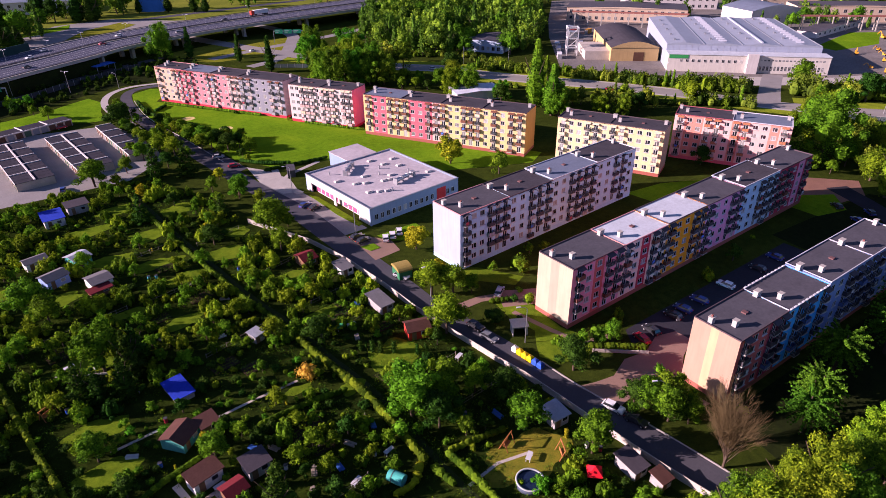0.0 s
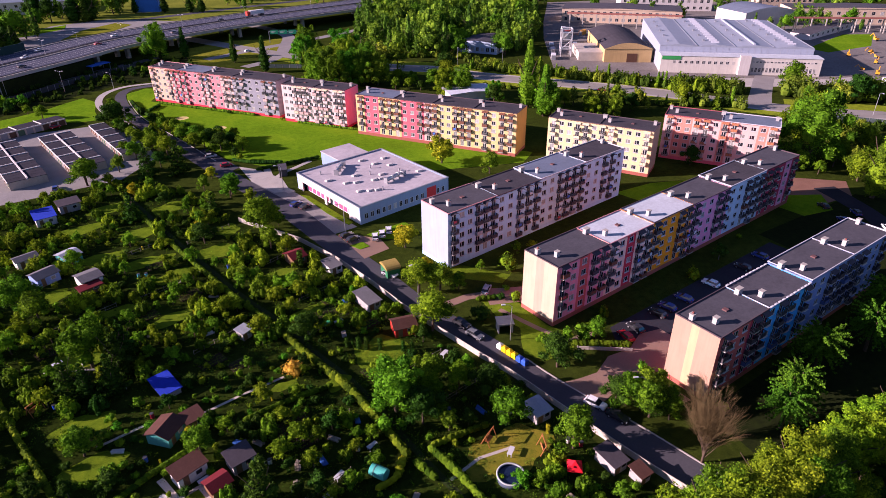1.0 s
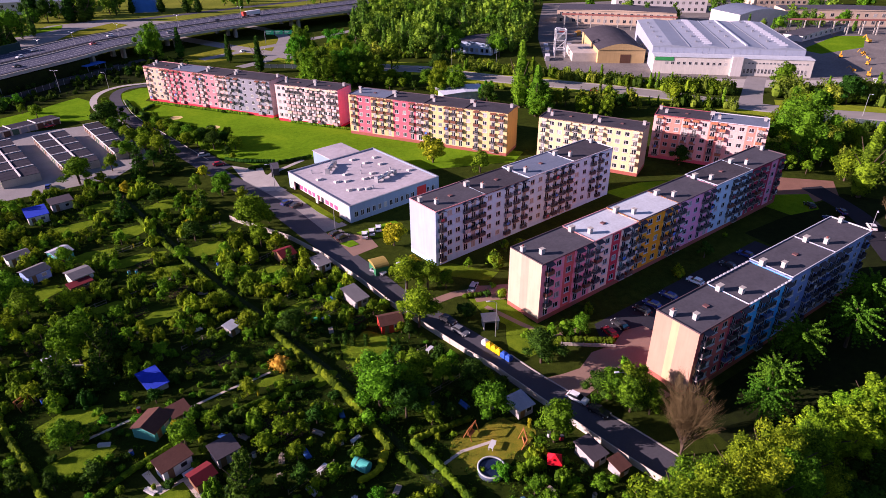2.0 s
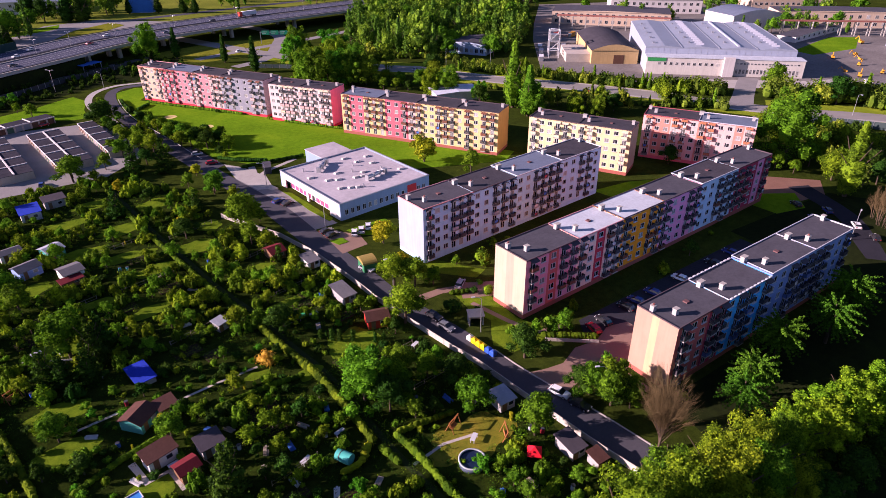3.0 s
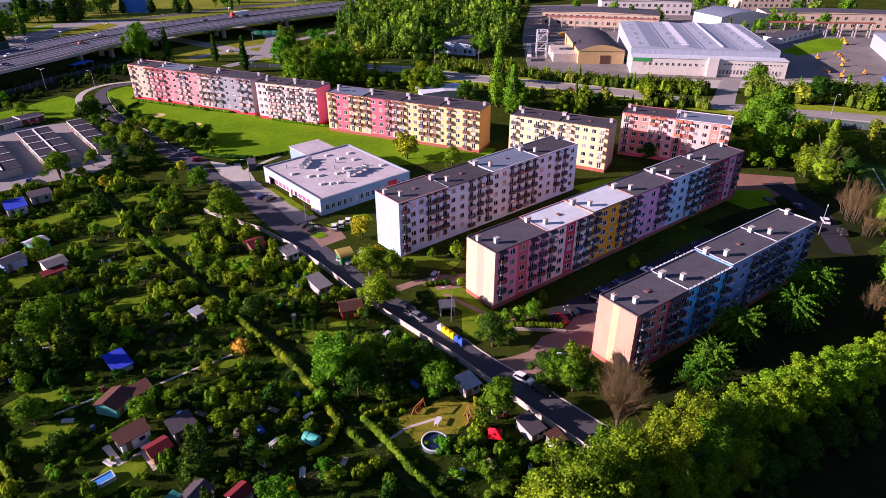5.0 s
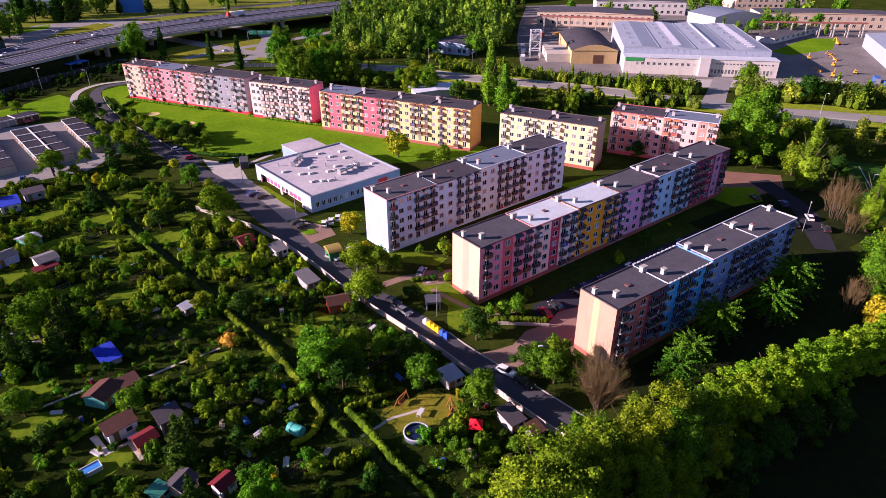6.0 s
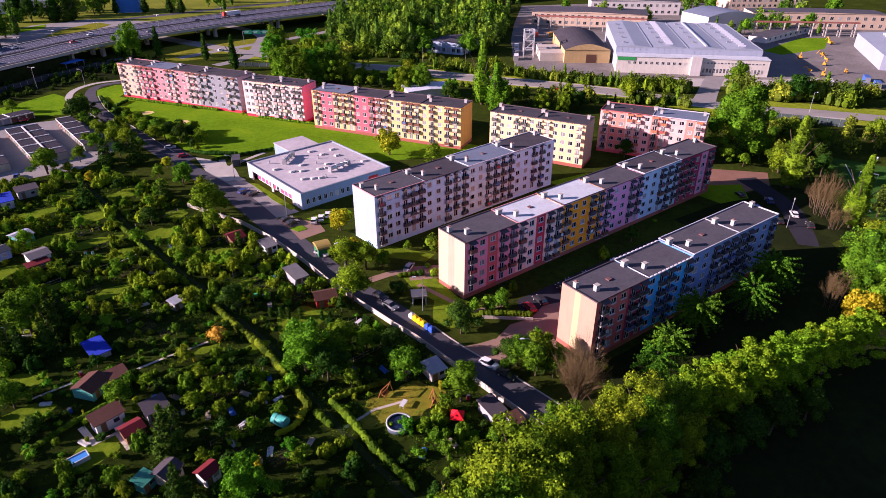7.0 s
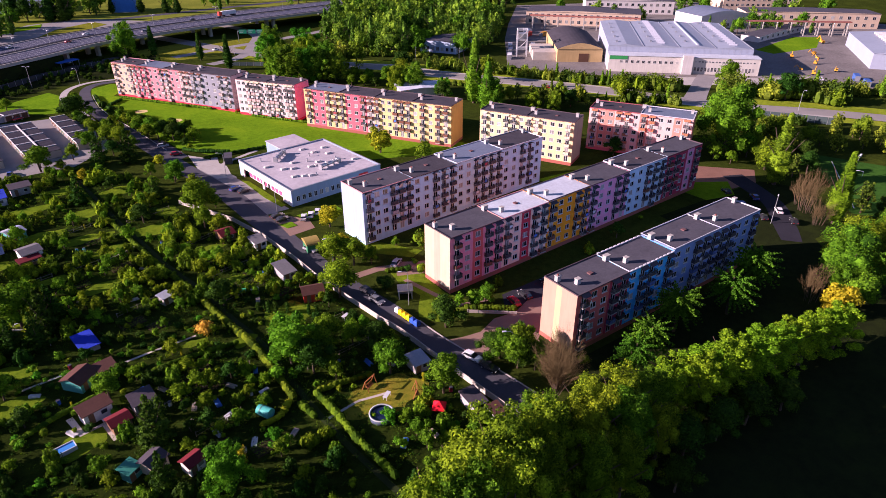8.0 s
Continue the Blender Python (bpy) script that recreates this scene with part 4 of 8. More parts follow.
R0 = random.Random(11)
KINDS = {}
for kind, spec in {
    "round": [("round", 10, 3200, 0.25, LEAF_MID, "leafy deciduous tree with an uneven green crown"), ("round", 10, 3200, 0.25, LEAF_OLIVE, "leafy olive-green deciduous tree"), ("round", 10, 3000, 0.25, LEAF_DARK, "dark green deciduous tree with dense crown")],
    "fruit": [("round", 5, 900, 0.22, LEAF_MID, "small green fruit tree in a garden plot"), ("round", 5, 900, 0.22, LEAF_OLIVE, "small olive-green fruit tree in a garden plot"), ("round", 5, 900, 0.22, LEAF_DARK, "small dark green garden tree"),
              ("round", 5, 900, 0.21, LEAF_BRIGHT, "small bright green garden tree"),
              ("bush", 4.5, 640, 0.22, LEAF_MID, "dense green garden bush, leafy to the ground"), ("bush", 4.5, 640, 0.22, LEAF_OLIVE, "dense olive-green garden bush, leafy to the ground"), ("bush", 4.5, 640, 0.22, LEAF_DARK, "dense dark green garden bush"), ("bush", 4.5, 640, 0.22, LEAF_LIME, "dense yellow-green garden bush")],
    "big": [("big", 20, 11000, 0.24, LEAF_OLIVE, "large broad leafy tree with a lumpy crown"), ("big", 20, 9000, 0.27, LEAF_MID, "large leafy green tree with uneven crown"), ("big", 14, 6500, 0.24, LEAF_BRIGHT, "large bright green leafy tree")],
    "row": [("row", 21, 11500, 0.185, LEAF_OLIVE, "tall leafy tree in a long dense tree row"), ("row", 21, 11500, 0.185, LEAF_MID, "tall green tree in a long dense tree row"), ("row", 13, 7000, 0.17, LEAF_LIME, "yellow-green leafy tree in a long tree row")],
    "wood": [("big", 16, 950, 0.54, LEAF_WOOD, "tall woodland tree with olive-green leaves"), ("poplar", 17, 950, 0.50, LEAF_PINE, "tall dark green woodland tree"), ("round", 14, 1000, 0.48, LEAF_MID, "woodland tree with green leaves"),
             ("row", 17, 820, 0.54, LEAF_PINE, "tall narrow dark woodland tree"), ("row", 17, 820, 0.54, LEAF_WOOD, "tall narrow olive-green woodland tree")],
    "bush": [("bush", 8, 620, 0.40, LEAF_MID, "roadside bush"), ("bush", 8, 620, 0.40, LEAF_WOOD, "roadside bush"), ("bush", 9, 620, 0.40, LEAF_PINE, "roadside bush"), ("poplar", 10, 650, 0.38, LEAF_BRIGHT, "roadside bush"), ("bush", 6, 260, 0.42, LEAF_DARK, "dark scrub")],
    "bright": [("big", 11, 5000, 0.22, LEAF_BRIGHT, "bright green feathery young tree beside an apartment block")],
    "feather": [("feather", 8, 11000, 0.16, LEAF_FEATHER, "feathery green tree with arching sprays beside an apartment block")],
    "poplar": [("poplar", 16, 5200, 0.21, LEAF_MID, "tall narrow green poplar tree"), ("poplar", 16, 1900, 0.36, LEAF_DARK, "tall narrow dark poplar tree"), ("poplar", 16, 9000, 0.17, LEAF_OLIVE, "tall dense sunlit poplar tree with a pointed crown")],
    "willow": [("round", 9, 2600, 0.36, LEAF_YELLOW, "yellow-green drooping ornamental tree")],
    "conifer": [("conifer", 9, 1900, 0.24, LEAF_DARK, "dark green pointed conifer tree")],
    "shrub": [("shrub", 2.4, 250, 0.17, LEAF_MID, "rounded green shrub in an allotment garden"), ("shrub", 2.4, 250, 0.17, LEAF_DARK, "dark green shrub in an allotment garden"), ("shrub", 2.4, 250, 0.17, LEAF_BRIGHT, "bright green shrub in an allotment garden"), ("shrub", 2.4, 250, 0.17, LEAF_OLIVE, "olive-green shrub in an allotment garden")],
    "gold": [("shrub", 2.4, 420, 0.14, LEAF_GOLD, "rounded golden-orange garden bush")],
    "column": [("column", 3, 300, 0.15, LEAF_DARK, "narrow upright clipped conifer"), ("column", 3, 300, 0.15, LEAF_YELLOW, "narrow yellow-green upright conifer")],
}.items():
    KINDS[kind] = [tree_kind("shrub" if s[0] in ("shrub", "column", "bush") else "tree", R0, s[0], s[1], s[2], s[3], s[4], s[5], "shrub" if s[0] in ("shrub", "column", "bush") else "tree") for s in spec]
    for k, s in zip(KINDS[kind], spec):
        k["tall"] = s[1]
bare = bare_kind(R0, 12, 0.40, 0.26, 34)
bare["tall"] = 12
upright = bare_kind(R0, 12, 0.2, 0.2, 16, 2.0)
upright["tall"] = 12
KINDS["bare"] = [bare, upright]
USED = set()
PLANTED = []
THICKETS = {}


def thicket(group, k, m):
    """Adds a tree, moved by m, to a joined mass of plants."""
    acc = THICKETS.setdefault(group, {"v": [], "f": [], "m": [], "mats": [], "n": 0})
    for part in k.children:
        me = part.data
        co = np.empty(len(me.vertices) * 3, dtype=np.float32)
        me.vertices.foreach_get("co", co)
        co = co.reshape(-1, 3)
        mm = np.array(m)
        acc["v"].append(co @ mm[:3, :3].T + mm[:3, 3])
        mat = me.materials[0]
        if mat not in acc["mats"]:
            acc["mats"].append(mat)
        fs = FACES.get(me.name)
        if fs is None:
            fs = FACES[me.name] = [tuple(p.vertices) for p in me.polygons]
        n = acc["n"]
        acc["f"] += [tuple(i + n for i in q) for q in fs]
        acc["m"] += [acc["mats"].index(mat)] * len(fs)
        acc["n"] += len(co)


FACES = {}


def plant(kind, x, y, h, pick=None, wide=1.0, mass=None):
    """A tree or shrub of that kind, h metres high, turned at random."""
    k = KINDS[kind][pick if pick is not None else R0.randrange(len(KINDS[kind]))]
    s = h / k["tall"]
    m = Matrix.LocRotScale((x, y, 0), Euler((0, 0, R0.uniform(0, 6.28))), None)
    PLANTED.append((x, y, h))
    if mass:
        thicket(mass, k, m @ Matrix.Diagonal((s * wide * R0.uniform(0.9, 1.12), s * wide * R0.uniform(0.9, 1.12), s, 1)))
        return None
    if k.name in USED:
        ob = copy_thing(k, m)
    else:
        USED.add(k.name)
        ob = k
        ob.matrix_basis = m
    ob.scale = (s * wide * R0.uniform(0.9, 1.12), s * wide * R0.uniform(0.9, 1.12), s)
    return ob


# trees round the blocks and along the roads
for x, y, h, p in [(89.3, 381, 20, 1), (162, 295.3, 21, 2), (154.2, 322.8, 19, 1), (147, 312, 17, 2), (157, 284, 19, 0), (154.4, 264.2, 17, 2), (160, 270, 17, 1)]:
    plant("big", x, y, h, p, 1.1)
for x, y, h in [(192.7, 247, 12), (188, 240, 10), (172.6, 229.2, 10), (164.3, 247.4, 8), (168.6, 241.1, 7), (218, 209.3, 12), (239.4, 142.7, 10),
                (293.2, 124.1, 14), (297.5, 98, 13), (208.7, 60.0, 10), (124.7, 134.5, 7.5)]:
    plant("round", x, y, h, None, 1.2)
for x, y, h in [(180.9, 196.4, 9), (186.6, 170.2, 14), (183, 164.9, 12), (53.6, 170.1, 7)]:
    plant("bright", x, y, h, 0, 1.1)
for x, y, h in [(40.8, 259.4, 11), (45, 223, 7), (42.8, 242.9, 5), (42.4, 250.3, 5), (57.6, 216.8, 6.5), (60.7, 216, 6.5), (64.5, 209.3, 7), (58.1, 231.4, 6), (55.9, 240.6, 5.5), (70.5, 204.8, 5.5), (66.2, 200.7, 3.5), (52, 142.4, 10), (20.4, 204.2, 9), (19.9, 292.9, 6), (15.8, 303.1, 4.5), (36.8, 144.1, 6), (35.7, 174.7, 4.5),
                (62, 224, 6), (66.5, 217, 6), (61, 208, 4), (47.5, 232, 5)]:
    plant("round", x, y, h, None, 1.25)
for x, y, h in [(37.4, 199.5, 12), (45.9, 195.5, 12), (44.3, 159.2, 7)]:
    plant("conifer", x, y, h)
plant("willow", 29.9, 187.3, 4)
for x, y, h, p in [(102.3, 372.7, 16, 1), (120.1, 344.4, 14, 1), (124.2, 311.4, 17, 1), (205.6, 194.5, 15, 0), (199.0, 52.0, 21, 0), (185.0, 28.3, 19, 2)]:
    plant("poplar", x, y, h * 1.05, p, 1.15)
for x, y, h in [(118.1, 151.3, 9), (76.0, 110.4, 6.5), (70.5, 94.5, 6), (53.0, 186.0, 4)]:
    plant("willow", x, y, h, 0, 1.3)
plant("round", 66.9, 91.5, 9, 1, 1.1)
plant("round", 70.6, 88.6, 8, 0, 1.15)
for x, y, h in [(60.9, 78.2, 10), (74.2, 86.5, 5), (84.1, 55.7, 6), (73.4, 42.1, 6), (76.7, 36.2, 6)]:
    plant("round", x, y, h)
plant("round", 72.6, 55.0, 7.5, 2, 1.25)
for x, y, h in [(70.9, 75.2, 4), (88.8, 85.9, 5), (81.5, 75.8, 3), (82.5, 57.7, 4)]:
    plant("shrub", x, y, h)
plant("willow", 139.0, 8.0, 8.0, 0, 1.2)
plant("big", 152.5, 12.0, 16, 1, 1.35)
plant("big", 163.0, 13.5, 15, 0, 1.3)
plant("big", 173.0, 12.0, 13, 1, 1.2)
plant("round", 146.0, 7.0, 9, 0, 1.2)
plant("bare", 73.6, 25.6, 12.5, 0, 1.15)
plant("bare", 77.4, 28.6, 10.5, 0, 1.15)
plant("bare", 186.5, 36.5, 15, 1, 0.9)
plant("bare", 181.0, 30.5, 9, 1, 1.1)
plant("bare", 190.0, 39.5, 12, 1)
plant("bare", 141.4, 14.2, 11, 1)
for x, y, h in [(108.2, 25.6, 11.2), (122.4, 22.4, 11.0), (134.6, 24.4, 11.6), (96.2, 23.4, 9.8), (90.2, 22.0, 9.0)]:
    plant("feather", x, y, h + 0.8, 0, 0.98)
for x, y, h in [(75.3, 36.6, 7.4), (74.6, 40.8, 6.6), (78.2, 38.6, 7.2), (77.4, 34.2, 5.2), (80.0, 36.0, 4.5)]:
    plant("round", x, y, h, 0, 1.2)
for x, y, h in [(25.7, 509, 20), (20, 494, 18), (10, 505, 19), (54, 576, 20), (62, 566, 18), (83, 588, 20), (92, 578, 19), (118, 597, 18), (-8, 480, 18), (140, 590, 16)]:
    plant("round", x, y, h)
plant("big", 212.0, 76.5, 25, 1, 1.05)
plant("big", 229.7, 87.5, 20, 0)
plant("round", 203.5, 75.5, 7, 0)
for x, y, h in [(28, 12.5, 21), (33, 11, 22), (37.5, 13, 22.5), (41, 10, 23), (44.5, 13.5, 24), (48.5, 10.5, 23), (50.5, 14, 24), (54, 9.5, 20), (57, 13, 22.5), (60.5, 7, 18), (59, 16.5, 19.5), (63.5, 11.5, 21.5), (66, 6, 16), (67.5, 14.5, 19.5), (70.5, 9, 18.5), (73, 12.5, 20), (75.5, 7, 14.5), (78, 11.5, 17), (82.5, 12, 14.5), (51, 5, 15), (44, 5, 15), (36, 6, 15)]:
    plant("row", x, y, h * 0.95, R0.choice((0, 0, 1)), R0.uniform(0.9, 1.1))
for x, y, h in [(86, 12, 13.5), (89.5, 9.5, 14), (93, 11, 13), (96.5, 8.5, 13.5), (100, 10, 13), (103.5, 7.5, 13), (107, 8, 12.5), (110.5, 6.5, 12.5), (114, 6.5, 12), (117.5, 5, 11.5), (121, 5, 11), (124.5, 4, 11), (128, 3.5, 11)]:
    plant("row", x, y, h, R0.choice((2, 2, 2, 0)), R0.uniform(1.2, 1.4))
# second row: dark leaves stand for the shade of the trees before it
for x, y, h in [(80, 5, 9), (88, 4, 9), (95, 3, 9), (103, 1, 7), (74, 2, 7)]:
    plant("round", x, y, h, 2)
for x, y, h in [(216, 50, 8), (220, 62, 9), (232, 66, 9), (215, 70, 8), (196, 20, 8), (222, 72, 8), (205, 70, 5), (226, 56, 8)]:
    plant("round", x, y, h)
for x, y, h in [(180.6, 99.4, 7), (189.5, 98.4, 7), (191.7, 92.9, 6)]:
    plant("round", x, y, h, 2)
# trees and shrubs between the street and the long blocks
for x, y, h, k in [(46.4, 291.8, 4.5, 0), (45.4, 277, 4, 0), (43.5, 267.7, 7, 1), (41.5, 254.4, 6, 0), (42.8, 231.2, 7, 0), (54.0, 255.5, 5, 2), (55.0, 245.6, 6, 0), (57.6, 238.4, 6.5, 1), (60.1, 233.0, 6, 2), (60.8, 224.3, 6.5, 0), (67.8, 220.3, 6, 2), (68.8, 210.2, 6, 2),
                   (73, 219, 4.5, 0), (38.3, 218.4, 7, 0), (47.8, 215.6, 8, 1), (36.6, 226.7, 5, 0), (63, 216, 7, 2), (56.5, 229, 5, 0), (47.5, 238, 5, 1), (49.5, 207, 6, 0), (43, 206, 6, 2), (31, 210, 6, 0), (48, 178, 5, 0), (52, 150, 5, 2), (56, 142, 4, 0)]:
    plant("round", x, y, h, k, 1.15)
# tall trees between the long blocks and the main road
for x, y, h, k in [(132.9, 268.6, 17, 2), (137.6, 263.3, 18, 1), (145.5, 260.9, 18, 2), (150.7, 256.5, 17, 1), (155.9, 252.2, 15, 1), (138, 280, 17, 0), (146, 272, 18, 0), (169.9, 217.4, 13, 0), (175.5, 212.7, 14, 1), (183.5, 166.4, 13, 2), (189, 171, 12, 1), (196.4, 155.2, 9, 0), (203.3, 149.5, 9, 1)]:
    plant("big", x, y, h, k, 1.15)
plant("poplar", 185.4, 180.5, 27, 0, 1.15)
plant("poplar", 182.0, 167.5, 20, 0, 1.5)
for x, y, h in [(158, 239.8, 6), (162.7, 235.9, 6), (166, 231, 5), (177.3, 192.6, 9), (209, 152, 8), (214.8, 150.1, 8), (199, 172, 7)]:
    plant("round", x, y, h, None, 1.1)
# beyond the flyover
for x, y, h in [(19.9, 459.5, 17), (24.6, 461.9, 14), (29, 472.5, 13), (14, 470, 18), (53.6, 572, 20), (77, 558, 22), (88, 555, 20), (84, 552, 16), (124, 574, 12), (144, 563, 14), (160, 549, 13), (168, 543, 12), (29, 552, 20), (20, 556, 21)]:
    plant("poplar", x, y, h, 1, 2.0)

# ---- low flat building ----
# side walls of the low building, painted bluish to suggest shade
SHADEBLUE = plaster("shade_blue_wall", (0.22, 0.31, 0.44))
OFFWHITE = plaster("offwhite_wall", (0.58, 0.54, 0.52))
MAGENTA = surface("magenta_panel", (0.70, 0.10, 0.22), 0.6)
REDPANEL = surface("red_panel", (0.62, 0.05, 0.05), 0.6)
FLATROOF = surface("flat_roof_membrane", (0.46, 0.42, 0.44), 0.85, 0.3, 0.12, 0.8)


def low_building():
    top = thing("low_building", pose(73.6, 128.3, 0, 0, 0, 4.0), "low flat-roofed public building with pale walls and magenta panels", "building")
    W, D, H = 31.5, 33.5, 5.0
    child("wall", boxes_mesh("wall", [(0, W, 0, 0.4, 0, H), (W - 0.4, W, 0.4, D - 0.4, 0, H), (0, W, D - 0.4, D, 0, H)], SHADEBLUE), top, None, "rendered walls tinted blue-grey for shade")
    child("front_wall", boxes_mesh("front_wall", [(0, 0.4, 0.4, D - 0.4, 2.9, H), (0, 0.4, 0.4, 5.5, 0, 2.9), (0.0, 0.4, 30.5, D - 0.4, 0, 2.9), (1.4, 1.7, 5.5, 30.5, 0, 2.9), (0.0, 0.4, 17.0, 18.2, 0, 2.9)], OFFWHITE), top, None, "off-white front wall over a recessed entrance")
    child("roof", boxes_mesh("roof", [(0.3, W - 0.3, 0.3, D - 0.3, H - 0.4, H - 0.2)], FLATROOF), top, None, "pale grey stained flat roof membrane")
    child("parapet", boxes_mesh("parapet", [(-0.1, W + 0.1, -0.1, 0.3, H, H + 0.15), (-0.1, W + 0.1, D - 0.3, D + 0.1, H, H + 0.15), (-0.1, 0.3, 0.3, D - 0.3, H, H + 0.15), (W - 0.3, W + 0.1, 0.3, D - 0.3, H, H + 0.15)], METAL), top)
    # recess panels along the street side
    pan = boxes_mesh("panel", [(0, 0.06, 0, 1.7, 0.3, 2.6)], MAGENTA)
    for i in range(10):
        if i != 4:
            child("panel", pan, top, pose(1.33, 6.2 + i * 2.4, 0), "magenta wall panel")
    gw = frame_mesh("window_frame", 1.1, 1.6, (0.5,))
    gp = boxes_mesh("pane", [(-0.48, 0.48, 0, 0.03, 0.08, 1.52)], GLASS)
    for i in range(15):
        if i in (11, 12):
            continue
        w = child("window", gw, top, pose(2.0 + i * 1.95, -0.04, 1.3))
        child("pane", gp, w, pose(0, 0.02, 0))
    child("panel", boxes_mesh("panel", [(23.2, 26.6, -0.07, 0.0, 0.6, 4.0)], REDPANEL), top, None, "red panel round an entrance")
    # plant on the roof
    v, f = [], []
    limb(v, f, (0.2, 0.7, 1.0), (5.4, 0.7, 1.0), 0.62, 0.62, 14)
    limb(v, f, (5.4, 0.7, 1.0), (7.4, 1.0, 0.8), 0.45, 0.45, 12)
    for x0, x1, hz in ((0.0, 0.3, 1.7), (2.6, 2.9, 1.7), (5.2, 5.5, 1.7), (7.2, 8.4, 1.5)):
        k = len(v)
        v += [(x0, 0.0, 0), (x1, 0.0, 0), (x1, 1.4, 0), (x0, 1.4, 0), (x0, 0.0, hz), (x1, 0.0, hz), (x1, 1.4, hz), (x0, 1.4, hz)]
        f += [(k, k + 3, k + 2, k + 1), (k + 4, k + 5, k + 6, k + 7), (k, k + 1, k + 5, k + 4), (k + 1, k + 2, k + 6, k + 5), (k + 2, k + 3, k + 7, k + 6), (k + 3, k, k + 4, k + 7)]
    duct = pydata("ventilation_unit", v, f, METAL)
    child("ventilation_unit", duct, top, pose(15.5, 8.5, H - 0.2, 0, 0, 12))
    child("ventilation_unit", duct, top, pose(8.5, 23.5, H - 0.2, 0, 0, 42))
    lite = boxes_mesh("rooflight", [(-0.9, 0.9, -0.6, 0.6, 0, 0.3), (-0.75, 0.75, -0.45, 0.45, 0.3, 0.5)], OFFWHITE)
    for x, y in ((7, 17), (9.5, 15.5), (9.0, 8.0), (10.8, 7.0), (6.5, 9.5), (14.5, 13.5), (16.5, 13), (18.5, 15.5), (22, 24), (25, 20), (4.0, 22), (27, 26), (12, 20), (20.5, 29), (28.5, 10)):
        child("rooflight", lite, top, pose(x, y, H - 0.2))
    pipe = boxes_mesh("vent_pipe", [(-0.15, 0.15, -0.15, 0.15, 0, 0.9), (-0.25, 0.25, -0.25, 0.25, 0.9, 1.0)], METAL)
    for x, y in ((12, 6), (16, 18), (24, 14), (19, 22), (5, 28)):
        child("vent_pipe", pipe, top, pose(x, y, H - 0.2))
    child("annex_wall", boxes_mesh("annex_wall", [(16, 27, D, D + 12.5, 0, 4.4)], SHADEBLUE), top)
    child("annex_roof", boxes_mesh("annex_roof", [(15.8, 27.2, D + 0.1, D + 12.7, 4.4, 4.6)], FLATROOF), top)


low_building()

# ---- garden wall: panels between posts ----
WALL_LINE = [(48.4, 150.6), (52.5, 140), (56.5, 129.5), (59.0, 116.4), (60.3, 100.4), (60.6, 88.6), (61.7, 77.2), (63.1, 65.4), (64.2, 58.9), (65.0, 46.2), (65.6, 37.0), (66.2, 30.0), (67.2, 22.0), (68.2, 8.0)]


def garden_wall():
    top = new("garden_wall")
    tagged(top, "low pale concrete panel wall between gardens and street", "wall")
    pts = [Vector(p) for p in WALL_LINE]
    post = boxes_mesh("post", [(-0.1, 0.1, -0.09, 0.09, 0, 1.3)], PALEWALL)
    panels = {}
    for a, b in zip(pts, pts[1:]):
        n = max(1, round((b - a).length / 2.6))
        for i in range(n):
            p, q = a.lerp(b, i / n), a.lerp(b, (i + 1) / n)
            d = q - p
            m = pose(p.x, p.y, 0, 0, 0, math.degrees(math.atan2(d.y, d.x)))
            child("post", post, top, m)
            L = round(d.length, 2)
            if L not in panels:
                panels[L] = boxes_mesh("panel", [(0.12, L - 0.12, -0.05, 0.05, 0.0 + 0.44 * k, 0.41 + 0.44 * k) for k in range(3)] + [(0.12, L - 0.12, -0.035, 0.035, 0.0, 1.28)], PALEWALL)
            child("panel", panels[L], top, m)


garden_wall()
low = thing("low_wall", pose(79.5, 56.3, 0, 0, 0, -41.5), "low pale concrete wall below a hedge", "wall")
for i in range(5):
    child("panel", boxes_mesh("panel", [(i * 2.1 + 0.09, i * 2.1 + 2.01, -0.08, 0.08, 0, 0.7)], PALEWALL), low)
    child("post", boxes_mesh("post", [(i * 2.1 - 0.09, i * 2.1 + 0.09, -0.11, 0.11, 0, 0.78)], PALEWALL), low)

# ---- garages ----
GDOOR = {c: surface("garage_door_" + c, v, 0.6) for c, v in (("brown", (0.12, 0.06, 0.04)), ("grey", (0.25, 0.25, 0.27)), ("green", (0.06, 0.12, 0.08)))}
GROOF = surface("garage_roof_felt", (0.045, 0.043, 0.055), 0.95, 0.35, 0.3, 2.0, 0.0, 0.03)
GWALL = surface("garage_render", (0.50, 0.40, 0.33), 0.9, 0.25, 0.4, 4)
GWHITE = surface("garage_kerb_white", (0.66, 0.62, 0.60), 0.9, 0.2, 0.6, 4)
GDOOR_ME = {c: boxes_mesh("garage_door", [(-1.15, 1.15, -0.04, 0.04, 0.05, 2.1), (-0.02, 0.02, -0.06, -0.04, 0.05, 2.1)], m) for c, m in GDOOR.items()}


